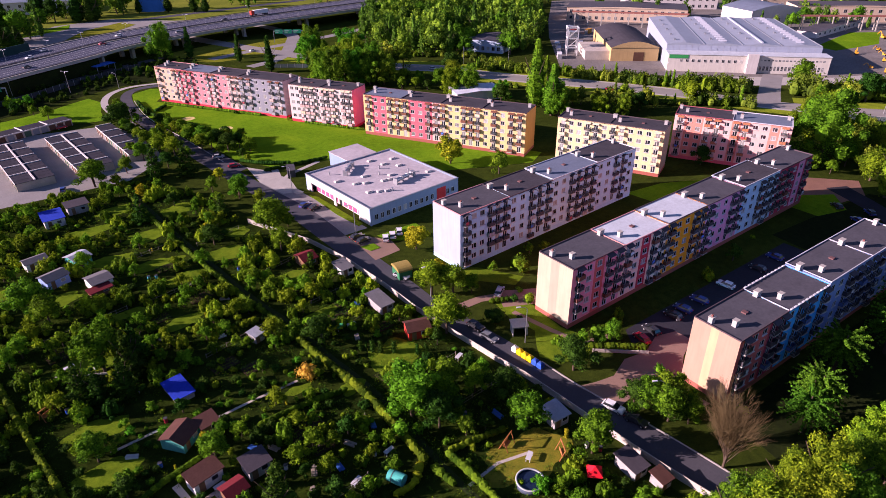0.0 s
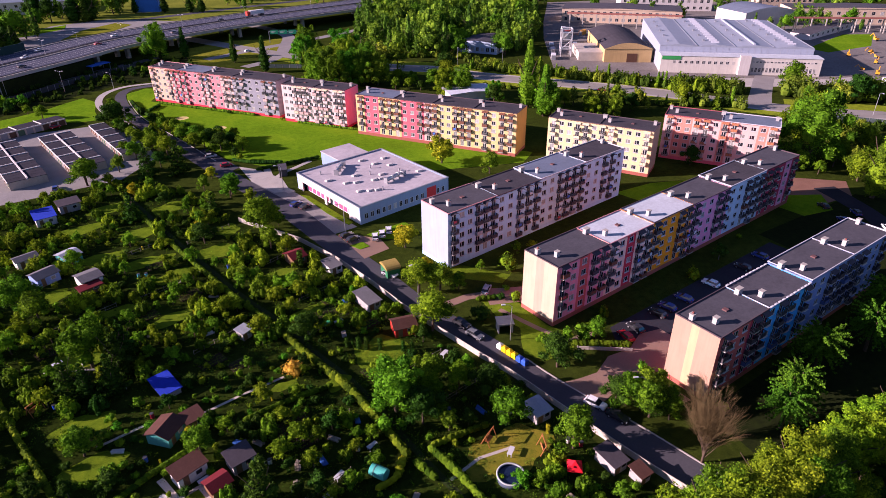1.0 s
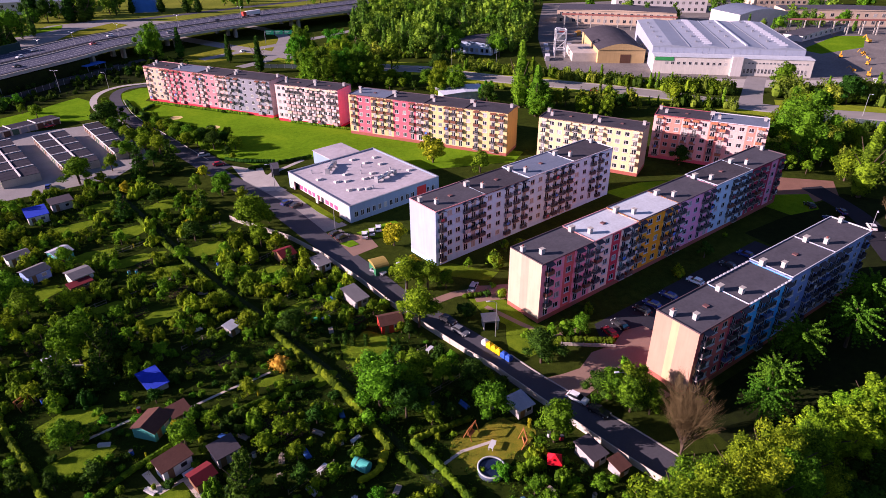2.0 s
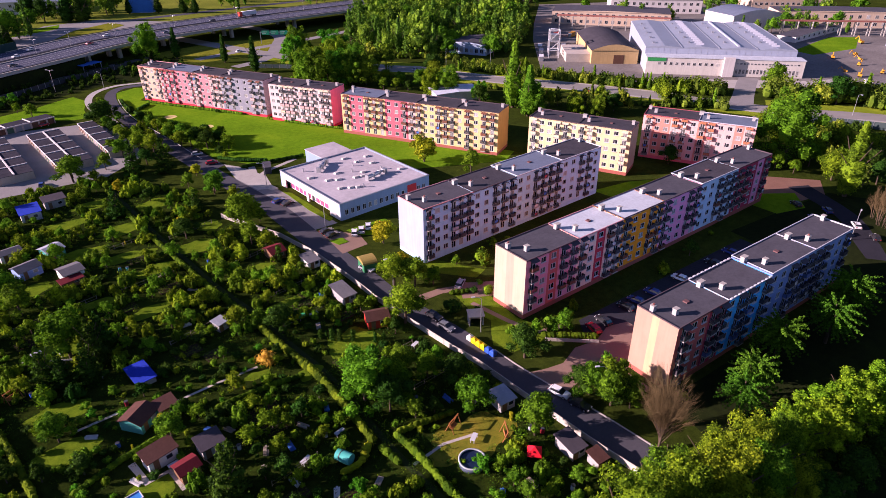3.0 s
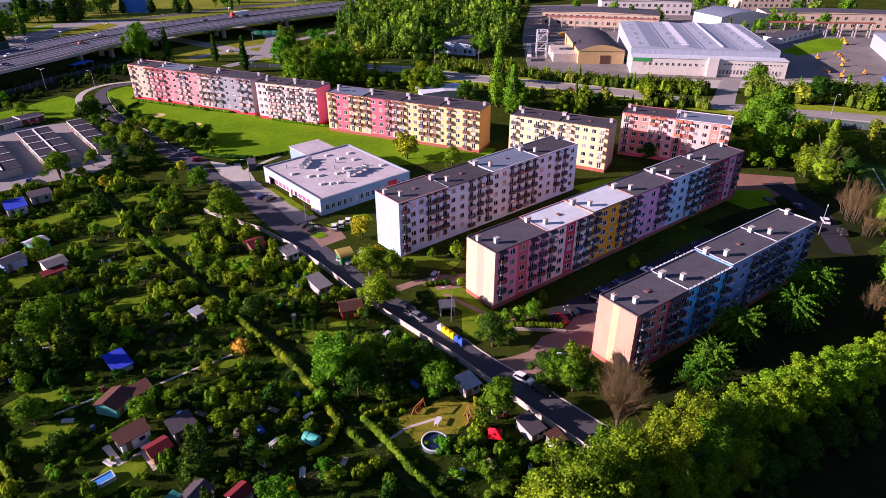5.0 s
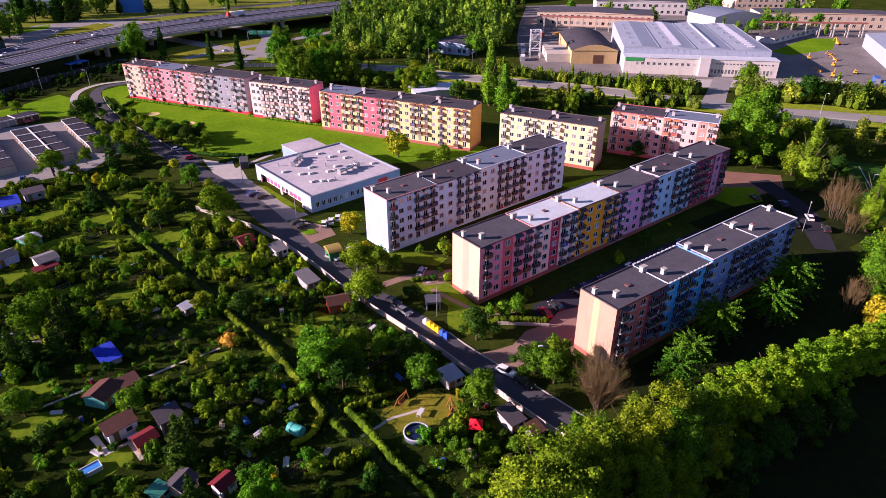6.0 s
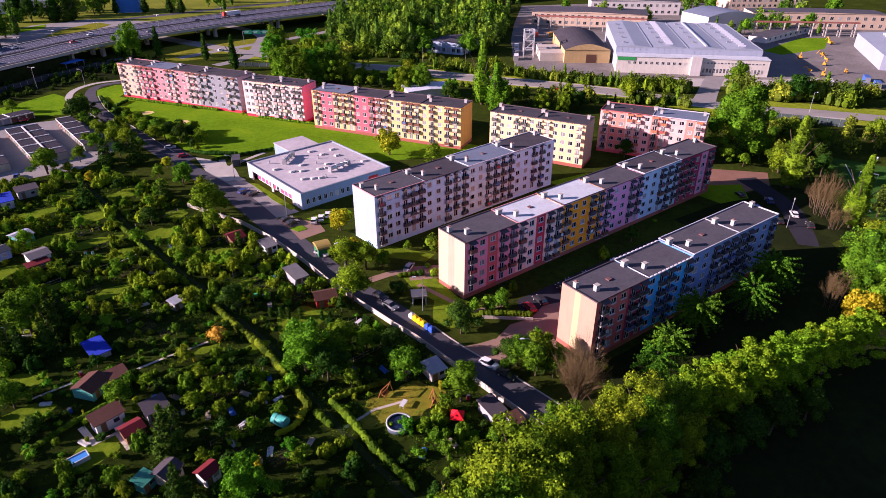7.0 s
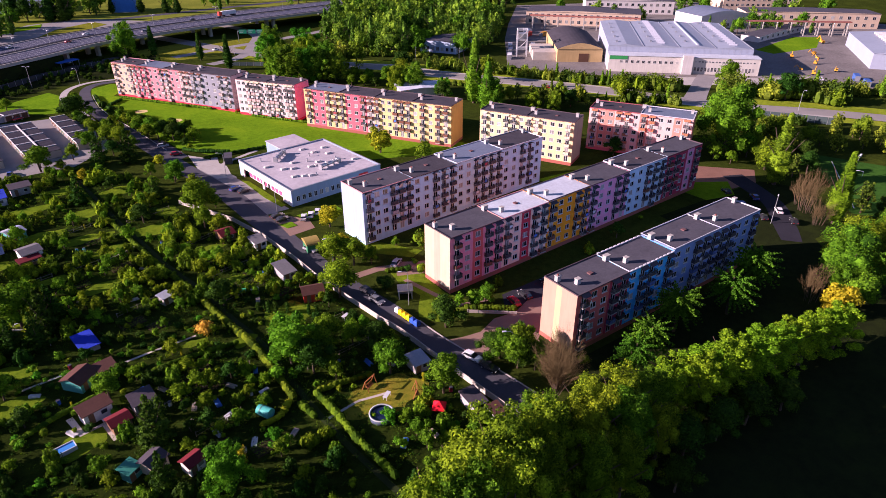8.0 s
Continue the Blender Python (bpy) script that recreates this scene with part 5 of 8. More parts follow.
def garage_row(x, y, yaw, length, depth, back_to_back, seed, unit=3.0):
    """A row of lock-up garages along local x, doors on -y (and on +y when back to back)."""
    rng = random.Random(seed)
    top = thing("garage_row", pose(x, y, 0, 0, 0, yaw), "row of cream lock-up garages with dark felt roofs", "garage", "garage rows")
    n = round(length / unit)
    u = length / n
    H = 2.45
    sides = ((0, 1), (depth, -1)) if back_to_back else ((0, 1),)
    piers = []
    for i in range(n + 1):
        for y0, s in sides:
            a = i * u
            piers.append((max(0, a - 0.3), min(length, a + 0.3), min(y0, y0 + 0.25 * s), max(y0, y0 + 0.25 * s), 0, H))
    for y0, s in sides:
        piers.append((0, length, min(y0, y0 + 0.25 * s), max(y0, y0 + 0.25 * s), 2.15, H))
    if not back_to_back:
        piers.append((0, length, depth - 0.25, depth, 0, H))
    piers += [(0, 0.25, 0.25, depth - 0.25, 0, H), (length - 0.25, length, 0.25, depth - 0.25, 0, H)]
    child("wall", boxes_mesh("wall", piers, GWALL), top)
    for i in range(n):
        for y0, s in sides:
            child("garage_door", GDOOR_ME[rng.choice(list(GDOOR_ME))], top, pose((i + 0.5) * u, y0 + 0.12 * s, 0, 0, 0, 0 if s > 0 else 180))
    for i in range(n):
        child("roof", boxes_mesh("roof", [(i * u + 0.06, (i + 1) * u - 0.06, -0.15, depth + 0.15, H, H + 0.14)], GROOF), top)
        if i % 3 == 0:
            child("kerb", boxes_mesh("kerb", [(i * u - 0.17, i * u + 0.17, -0.15, depth + 0.15, H + 0.05, H + 0.42)], GWHITE), top)
    edge = [(0, length, -0.22, -0.05, H - 0.1, H + 0.22)] + ([(0, length, depth / 2 - 0.22, depth / 2 + 0.22, H + 0.1, H + 0.48)] if back_to_back else [])
    for e in edge:
        child("ridge", boxes_mesh("ridge", [e], GWHITE), top)


garage_row(14.5, 257.5, -85.0, 42, 10.6, True, 1)
garage_row(32.0, 261.0, -86.5, 41, 5.6, False, 2)
garage_row(-3.0, 258.5, -85.0, 44, 10.6, True, 3)
garage_row(0.5, 270.0, 17.0, 27, 6.5, False, 4)
garage_row(-30, 262, 17.0, 29, 6.5, False, 5)

# ---- flyover ----
FLY = smooth_line([(-150, 262), (-60, 322), (-1, 363), (36, 387), (70, 410), (133, 430), (217, 443), (330, 450), (480, 440)], 5)
FLYZ = 8.0
LINEPAINT = surface("road_paint", (0.55, 0.55, 0.53), 0.7, 0.15)
GREENBARRIER = surface("green_noise_panel", (0.012, 0.045, 0.045), 0.5)


offset_line = offset_pts


def swept(name, pts, half, z0, z1, mat):
    """A box section swept along a line."""
    l, r = offset_line(pts, half), offset_line(pts, -half)
    v, f = [], []
    for a, b in zip(l, r):
        v += [(*a, z0), (*a, z1), (*b, z1), (*b, z0)]
    n = len(pts)
    for i in range(n - 1):
        k = 4 * i
        f += [(k, k + 1, k + 5, k + 4), (k + 1, k + 2, k + 6, k + 5), (k + 2, k + 3, k + 7, k + 6), (k + 3, k, k + 4, k + 7)]
    f += [(3, 2, 1, 0), tuple(4 * (n - 1) + j for j in range(4))]
    return pydata(name, v, f, mat)


def flyover():
    top = new("flyover")
    tagged(top, "wide concrete motorway flyover with two asphalt carriageways", "flyover")
    for side in (-11.8, 11.8):
        c = offset_line(FLY, side)
        child("deck", swept("deck", c, 11.0, FLYZ - 1.3, FLYZ, CONCRETE), top)
        child("carriageway", swept("carriageway", c, 10.2, FLYZ, FLYZ + 0.06, DECKASPHALT), top)
        for o in (-4.2, -0.6, 3.0, 7.6, -8.0):
            child("lane_line", swept("lane_line", offset_line(c, o), 0.07, FLYZ + 0.06, FLYZ + 0.075, LINEPAINT), top)
        for o in (-10.8, 10.8):
            child("guard_rail", swept("guard_rail", offset_line(c, o), 0.08, FLYZ + 0.45, FLYZ + 0.8, DARKMETAL), top)
            child("kerb", swept("kerb", offset_line(c, o), 0.35, FLYZ, FLYZ + 0.3, CONCRETE), top)
    pier = boxes_mesh("pier", [(-1, 1, -8, 8, FLYZ - 2.4, FLYZ - 1.3), (-0.9, 0.9, -6, -3.5, 0, FLYZ - 2.4), (-0.9, 0.9, 3.5, 6, 0, FLYZ - 2.4)], CONCRETE)
    for i in range(2, len(FLY) - 2, 3):
        for side in (-11.8, 11.8):
            c = offset_line(FLY, side)[i]
            d = Vector(FLY[i + 1][:2]) - Vector(FLY[i - 1][:2])
            child("pier", pier, top, pose(c[0], c[1], 0, 0, 0, math.degrees(math.atan2(d.y, d.x))))
    child("noise_barrier", swept("noise_barrier", offset_line(FLY[8:17], 22.4), 0.15, FLYZ - 1, FLYZ + 4.2, GREENBARRIER), top)


flyover()
# embankment below the flyover, with shade put into its soil colour
structure("embankment", swept("embankment", FLY[:17], 22.6, -0.1, 6.2, SHADESOIL), "grassy embankment under the flyover, darkened for shade")
structure("road_5", ribbon("road_5", smooth_line([(120, 330, 7), (142, 340, 7), (165, 375, 8), (178, 405, 8), (175, 450, 8), (150, 500, 9), (80, 525, 10), (20, 500, 9)]), 8, 0.020, OLDASPHALT), "curved asphalt slip road under the flyover")
structure("junction", polygon("junction", [(30.9, 440.0), (44.2, 420.8), (89.9, 451.9), (136.2, 465.8), (145.7, 501.6), (98.8, 556.0), (58.7, 548.6), (24, 492)], 0.016, OLDASPHALT), "wide asphalt road junction beyond the flyover")
structure("grass_island_4", polygon("grass_island_4", [(55.2, 481.8), (72.4, 512.7), (101.3, 534.1), (107.0, 516.0), (70.5, 473.6), (55.8, 471.4)], 0.10, DRYGRASS, 0.12), "dry grass island in the road junction")
structure("grass_island_5", polygon("grass_island_5", [(34.3, 526.1), (68.5, 547.5), (64.9, 528.1), (33.7, 510.6)], 0.10, LAWN, 0.12), "green grass island in the road junction")
structure("road_6", ribbon("road_6", smooth_line([(110, 362, 7), (147, 372, 7), (190, 380, 7), (260, 400, 7)]), 7, 0.010, OLDASPHALT), "asphalt road under the flyover")
structure("road_7", ribbon("road_7", smooth_line([(20, 480, 9), (60, 505, 10), (100, 533, 10), (175, 545, 10), (300, 560, 10)]), 9, 0.010, ASPHALT), "asphalt road beyond the flyover")
structure("road_8", ribbon("road_8", smooth_line([(-60, 318, 6), (5, 350, 6), (36, 362, 6), (90, 385, 6)]), 6, 0.014, ASPHALT), "asphalt lane beside the flyover")


def noise_fence(line, name, label, mat, high=2.6):
    top = new(name)
    tagged(top, label, "fence")
    pts = [Vector(p[:2]) for p in line]
    post = boxes_mesh("post", [(-0.08, 0.08, -0.08, 0.08, 0, high)], METAL)
    for a, b in zip(pts, pts[1:]):
        n = max(1, round((b - a).length / 4))
        for i in range(n):
            p, q = a.lerp(b, i / n), a.lerp(b, (i + 1) / n)
            d = q - p
            m = pose(p.x, p.y, 0, 0, 0, math.degrees(math.atan2(d.y, d.x)))
            child("post", post, top, m)
            child("panel", boxes_mesh("panel", [(0.09, d.length - 0.09, -0.03, 0.03, 0.1, high - 0.1)], mat), top, m)


SCREEN = surface("dark_screen_panel", (0.05, 0.055, 0.06), 0.35)
PALEGLASS = surface("pale_screen_panel", (0.07, 0.10, 0.10), 0.2)
noise_fence([(-12, 318), (5.7, 327), (19, 333), (35, 345.5), (56, 357), (74, 366)], "noise_fence", "dark screen fence with steel posts beside the flyover", SCREEN)
noise_fence([(256, 103), (263, 91.3), (269, 81.6), (277, 66)], "noise_fence", "pale transparent screen fence beside the main road", PALEGLASS, 3.0)
noise_fence([(126, 322), (138, 312), (150, 300)], "noise_fence", "pale mesh fence beyond the long block", PALEGLASS, 2.2)

# ---- warehouse and works beyond the main road ----
HALLMETAL = surface("hall_cladding", (0.34, 0.38, 0.47), 0.5, 0.12, 0.1, 1.0, 0.1, 0.4)
HALLROOF = surface("hall_roof_sheet", (0.29, 0.325, 0.385), 0.55, 0.18, 0.06, 0.6, 0.1, 0.4)
TAN = plaster("tan_wall", (0.52, 0.35, 0.16))
BEIGE = plaster("beige_wall", (0.56, 0.42, 0.31))


def row_of_windows(top, x0, x1, n, y, z, w, h, me=None):
    f = frame_mesh("window_frame", w, h, (0.5,), 0.08)
    p = boxes_mesh("pane", [(-w / 2 + 0.08, w / 2 - 0.08, 0, 0.03, 0.08, h - 0.08)], GLASS)
    for i in range(n):
        win = child("window", f, top, pose(x0 + (i + 0.5) * (x1 - x0) / n, y - 0.05, z))
        child("pane", p, win, pose(0, 0.02, 0))


def warehouse():
    top = thing("warehouse", pose(287.0, 190.0, 0, 0, 0, -47.0), "large warehouse with pale ribbed metal roof and rows of skylights", "warehouse")
    W, D, H = 73.0, 84.0, 11.5
    child("wall", boxes_mesh("wall", [(0, W, 0, 0.4, 0, H), (0, 0.4, 0.4, D, 0, H), (W - 0.4, W, 0.4, D, 0, H), (0.4, W - 0.4, D - 0.4, D, 0, H)], HALLMETAL), top, None, "pale blue-grey metal cladding")
    frame_white = surface("skylight_frame", (0.46, 0.48, 0.54), 0.4)
    fin = pydata("skylight", [(-1.9, -0.45, 0), (1.9, -0.45, 0), (1.9, 0.4, 0), (-1.9, 0.4, 0), (-1.9, 0.3, 0.7), (1.9, 0.3, 0.7)], [(0, 1, 5, 4), (2, 3, 4, 5), (1, 2, 5), (3, 0, 4), (3, 2, 1, 0)], frame_white)
    vent = boxes_mesh("roof_vent", [(-0.5, 0.5, -0.5, 0.5, 0, 0.8), (-0.65, 0.65, -0.65, 0.65, 0.8, 0.95)], METAL)
    rise = 0.9
    for i in range(4):
        a, b = i * W / 4, (i + 1) * W / 4
        m = (a + b) / 2
        v = [(a, -0.3, H), (m, -0.3, H + rise), (b, -0.3, H), (a, D, H), (m, D, H + rise), (b, D, H), (a, -0.3, H - 0.4), (b, -0.3, H - 0.4), (a, D, H - 0.4), (b, D, H - 0.4)]
        child("roof", pydata("roof", v, [(0, 1, 4, 3), (1, 2, 5, 4), (6, 7, 2, 1, 0), (8, 3, 4, 5, 9), (6, 8, 9, 7)], HALLROOF), top, None, "pale lilac-grey sheet roof")
        if i in (1, 3):
            for j in range(15):
                child("skylight", fin, top, pose(m, 5 + j * 5.2, H + rise - 0.05))
        elif i == 2:
            child("skylight_strip", boxes_mesh("skylight_strip", [(m - 0.5, m + 0.5, 2, D - 4, H + rise - 0.1, H + rise + 0.5)], frame_white), top)
        for j in range(5):
            child("roof_vent", vent, top, pose(a + (m - a) * 0.5, 8 + j * 15 + i * 3, H + rise * 0.4))
        child("roof_seam", boxes_mesh("roof_seam", [(b - 0.35, b - 0.05, 0, D, H + 0.02, H + 0.3)], METAL), top)
        for j in range(1, 6):
            child("sheet_joint", boxes_mesh("sheet_joint", [(a + j * (b - a) / 6 - 0.05, a + j * (b - a) / 6 + 0.05, -0.34, -0.3, H - 3.4, H - 0.4)], METAL), top)
    child("fascia", boxes_mesh("fascia", [(-0.1, W + 0.1, -0.29, -0.05, H - 3.3, H - 0.4)], HALLMETAL), top, None, "blue-grey metal fascia under the eaves")
    child("annex", boxes_mesh("annex", [(0, W + 2, -9, -0.02, 0, 8.2)], plaster("annex_white", (0.60, 0.56, 0.50))), top, None, "white two-storey office annex")
    child("annex_roof", boxes_mesh("annex_roof", [(-0.3, W + 2.3, -9.3, -0.5, 8.2, 8.5)], ROOFS["pale"]), top)
    child("entrance_block", boxes_mesh("entrance_block", [(37, 42, -11.0, -9.0, 0, 9.2)], OFFWHITE), top)
    row_of_windows(top, 5, 36, 11, -9, 4.6, 1.4, 1.4)
    row_of_windows(top, 43, W, 18, -9, 5.8, 1.1, 0.8)
    row_of_windows(top, 43, W, 18, -9, 1.3, 1.1, 2.2)
    child("company_sign", boxes_mesh("company_sign", [(0.5, 9.5, -9.2, -9.02, 6.4, 8.2)], surface("sign_green", (0.02, 0.28, 0.08), 0.5)), top, None, "plain green sign board")


warehouse()


def shed(name, x, y, yaw, w, d, h, wall, roof, label, category="building", rise=1.2, floors=1, cols=0, arch=False):
    """A works building: walls, a low pitched or arched roof and rows of windows."""
    top = thing(name, pose(x, y, 0, 0, 0, yaw), label, category)
    child("wall", boxes_mesh("wall", [(0, w, 0, d, 0, h)], wall), top)
    v, f, n = [], [], (12 if arch else 2)
    for i in range(n + 1):
        t = i / n
        z = h + rise * (math.sin(math.pi * t) if arch else 1 - abs(2 * t - 1))
        v += [(-0.3 + (w + 0.6) * t, -0.35, z), (-0.3 + (w + 0.6) * t, d + 0.35, z)]
    for i in range(n):
        f.append((2 * i, 2 * i + 2, 2 * i + 3, 2 * i + 1))
    k = len(v)
    f.append(tuple(2 * i for i in range(n, -1, -1)))
    f.append(tuple(2 * i + 1 for i in range(n + 1)))
    f.append((0, 1, 2 * n + 1, 2 * n))
    child("roof", pydata("roof", v, f, [roof, wall], [0] * n + [1, 1, 0]), top)
    if cols:
        for fl in range(floors):
            row_of_windows(top, 1, w - 1, cols, 0, 1.2 + fl * (h - 0.5) / floors, min(2.2, (w - 2) / cols * 0.6), min(2.2, h / floors * 0.5))
    return top


DARKROOF = ROOFS["dark"]
a = shed("arched_warehouse", 276, 216, -40, 25, 58, 7.0, TAN, DARKROOF, "arched-roof warehouse with a tan front wall", "warehouse", 3.2, 1, 0, True)
child("warehouse_door", boxes_mesh("warehouse_door", [(12, 17.5, -0.1, 0.0, 0, 4.6)], GDOOR["brown"]), a)
child("side_wing", boxes_mesh("side_wing", [(-13, -0.05, 4, 30, 0, 4.4)], PALEWALL), a)
shed("blue_hall", 233, 288, -62, 24, 26, 6, plaster("blue_hall_wall", (0.42, 0.52, 0.66)), ROOFS["grey"], "pale blue low hall with narrow windows", "building", 1.0, 1, 7)
shed("pale_shed", 164, 206, -20, 21, 13, 3.6, OFFWHITE, surface("pale_sheet_roof", (0.55, 0.58, 0.66), 0.5), "low shed with pale metal roof behind an apartment block", "shed", 0.6)
shed("factory", 355, 322, -52, 82, 30, 9, BEIGE, ROOFS["grey"], "beige factory building with rows of large windows", "factory", 1.0, 2, 18)
shed("factory", 432, 226, -20, 40, 30, 9, OFFWHITE, ROOFS["blue"], "white works hall with blue roof and tall windows", "factory", 3.0, 1, 6, True)
shed("factory", 470, 215, -46, 90, 24, 10, BEIGE, ROOFS["grey"], "long orange-beige works building", "factory", 0.8, 2, 16)
shed("works_hut", 388, 172, 30, 18, 20, 5, TAN, ROOFS["grey"], "tan single-storey works building with dark roof", "building", 0.8)
shed("long_shed", 419, 176, 2, 66, 12, 3.4, OFFWHITE, ROOFS["grey"], "long low pale shed", "shed", 0.8, 1, 9)
shed("sawtooth_hall", 394, 101, -58, 60, 70, 8, HALLMETAL, HALLROOF, "pale hall with a ribbed saw-tooth roof", "warehouse", 2.5)
for j in range(12):
    for i in range(3):
        ob = thing("roof_skylight", pose(394, 101, 0, 0, 0, -58) @ pose(16 + i * 12, 9 + j * 4.6, 8.7 + (1.2 if i == 1 else 0)), "white ridge skylight on a hall roof", "skylight", "skylights", boxes_mesh("roof_skylight", [(-4.8, 4.8, -0.9, 0.5, 0, 1.5)], OFFWHITE))
shed("factory", 20, 640, -20, 66, 40, 9, OFFWHITE, ROOFS["blue"], "white and blue commercial building beyond the flyover", "building", 0.6, 2, 8)
shed("blue_block", 126, 578, -30, 18, 14, 11, surface("blue_cladding", (0.04, 0.22, 0.62), 0.5), ROOFS["grey"], "bright blue clad tower block beyond the flyover", "building", 0.3)
shed("factory", 520, 262, -40, 60, 30, 12, BEIGE, ROOFS["pale"], "beige multi-storey works building", "factory", 0.6, 3, 14)
shed("factory", 430, 330, -45, 70, 30, 10, OFFWHITE, ROOFS["grey"], "white works building among trees", "factory", 0.8, 2, 14)


CONT_WHITE = surface("white_steel", (0.6, 0.6, 0.6), 0.5)


def pipe_bridge(x, y, yaw, n):
    top = thing("pipe_bridge", pose(x, y, 0, 0, 0, yaw), "rusty pipe gantry on concrete portals", "gantry")
    portal = boxes_mesh("portal", [(-0.3, 0.3, -2, -1.5, 0, 8), (-0.3, 0.3, 1.5, 2, 0, 8), (-0.3, 0.3, -2.3, 2.3, 8, 8.6)], CONCRETE)
    for i in range(n):
        child("portal", portal, top, pose(i * 9, 0, 0))
    rust = surface("rusty_pipe", (0.34, 0.13, 0.10), 0.7)
    for y0 in (-1.2, 0, 1.2):
        child("pipe", boxes_mesh("pipe", [(-2, n * 9 - 7, y0 - 0.35, y0 + 0.35, 8.6, 9.3)], rust), top)


pipe_bridge(345, 305, -52, 9)
pipe_bridge(440, 196, -44, 8)
tower = thing("loading_tower", pose(268.5, 240.5, 0, 0, 0, -40), "white steel loading tower with cross beams in a works yard", "tower")
for sx in (0, 5.6):
    for sy in (0, 5.6):
        child("leg", boxes_mesh("leg", [(sx - 0.25, sx + 0.25, sy - 0.25, sy + 0.25, 0, 15)], CONT_WHITE), tower)
for z in (4.0, 9.0, 14.5):
    for b in ((0.25, 5.35, -0.2, 0.2), (0.25, 5.35, 5.4, 5.8), (-0.2, 0.2, 0.25, 5.35), (5.4, 5.8, 0.25, 5.35)):
        child("beam", boxes_mesh("beam", [(*b, z, z + 0.45)], CONT_WHITE), tower)
for z0, z1 in ((4.4, 9.0), (9.4, 14.5)):
    v, f = [], []
    limb(v, f, (0.2, -0.1, z0), (5.4, -0.1, z1), 0.14, 0.14)
    child("brace", pydata("brace", v, f, CONT_WHITE), tower)
child("hopper", boxes_mesh("hopper", [(0.8, 4.8, 0.8, 4.8, 9.6, 12.6), (1.6, 4.0, 1.6, 4.0, 8.2, 9.6)], METAL), tower)
CRANE = surface("machine_yellow", (0.70, 0.32, 0.03), 0.5)


def digger(x, y, yaw, s=1.0):
    top = thing("excavator", pose(x, y, 0, 0, 0, yaw), "yellow-orange tracked excavator parked in a works yard", "excavator", "machines")
    child("track", boxes_mesh("track", [(-2 * s, 2 * s, -1.4 * s, -0.8 * s, 0, 0.9 * s)], DARKMETAL), top)
    child("track", boxes_mesh("track", [(-2 * s, 2 * s, 0.8 * s, 1.4 * s, 0, 0.9 * s)], DARKMETAL), top)
    child("body", boxes_mesh("body", [(-2 * s, 1.2 * s, -1.3 * s, 1.3 * s, 0.9 * s, 2.2 * s), (-0.2 * s, 1.3 * s, 0.1 * s, 1.3 * s, 2.2 * s, 3.2 * s)], CRANE), top)
    v, f = [], []
    limb(v, f, (1.2 * s, -0.4 * s, 1.8 * s), (4.5 * s, -0.4 * s, 5.0 * s), 0.35 * s, 0.3 * s)
    limb(v, f, (4.5 * s, -0.4 * s, 5.0 * s), (7.0 * s, -0.4 * s, 2.2 * s), 0.3 * s, 0.25 * s)
    child("boom", pydata("boom", v, f, CRANE), top)


for x, y, r, s in ((391, 141, 30, 0.6), (409, 137, 160, 0.6), (398, 130, 80, 0.5), (357, 113, 20, 0.7), (373, 109, 200, 0.6), (362, 122, 110, 0.5), (448, 150, 60, 0.8), (383, 124, 10, 0.6)):
    digger(x, y, r, s)
CONT = {c: surface("container_" + c, v, 0.5) for c, v in (("white", (0.7, 0.7, 0.7)), ("blue", (0.05, 0.12, 0.35)), ("red", (0.5, 0.06, 0.04)), ("navy", (0.06, 0.08, 0.14)), ("orange", (0.7, 0.3, 0.03)))}


def container(x, y, yaw, c, z=0, L=7.0, h=2.6):
    top = thing("container", pose(x, y, z, 0, 0, yaw), c + " steel container in a works yard", "container", "containers")
    child("body", boxes_mesh("body", [(0, L, 0, 2.5, 0, h)], CONT[c]), top)
    child("door", boxes_mesh("door", [(-0.06, 0, 0.1, 2.4, 0.1, h - 0.1)], METAL), top)


for x, y, r, c, z in ((260, 236, 45, "white", 0), (272, 248, 45, "navy", 0), (281, 258, 45, "white", 0), (276, 232, 40, "navy", 0), (284, 240, 40, "blue", 0), (292, 250, 40, "white", 0), (318, 282, 20, "red", 0), (326, 276, 20, "orange", 0),
                      (335, 270, 20, "blue", 0), (330, 290, 80, "white", 0), (306, 272, 40, "navy", 0), (360, 92, 30, "blue", 0), (338, 100, 30, "white", 0), (352, 84, 30, "blue", 0)):
    container(x, y, r, c, z)

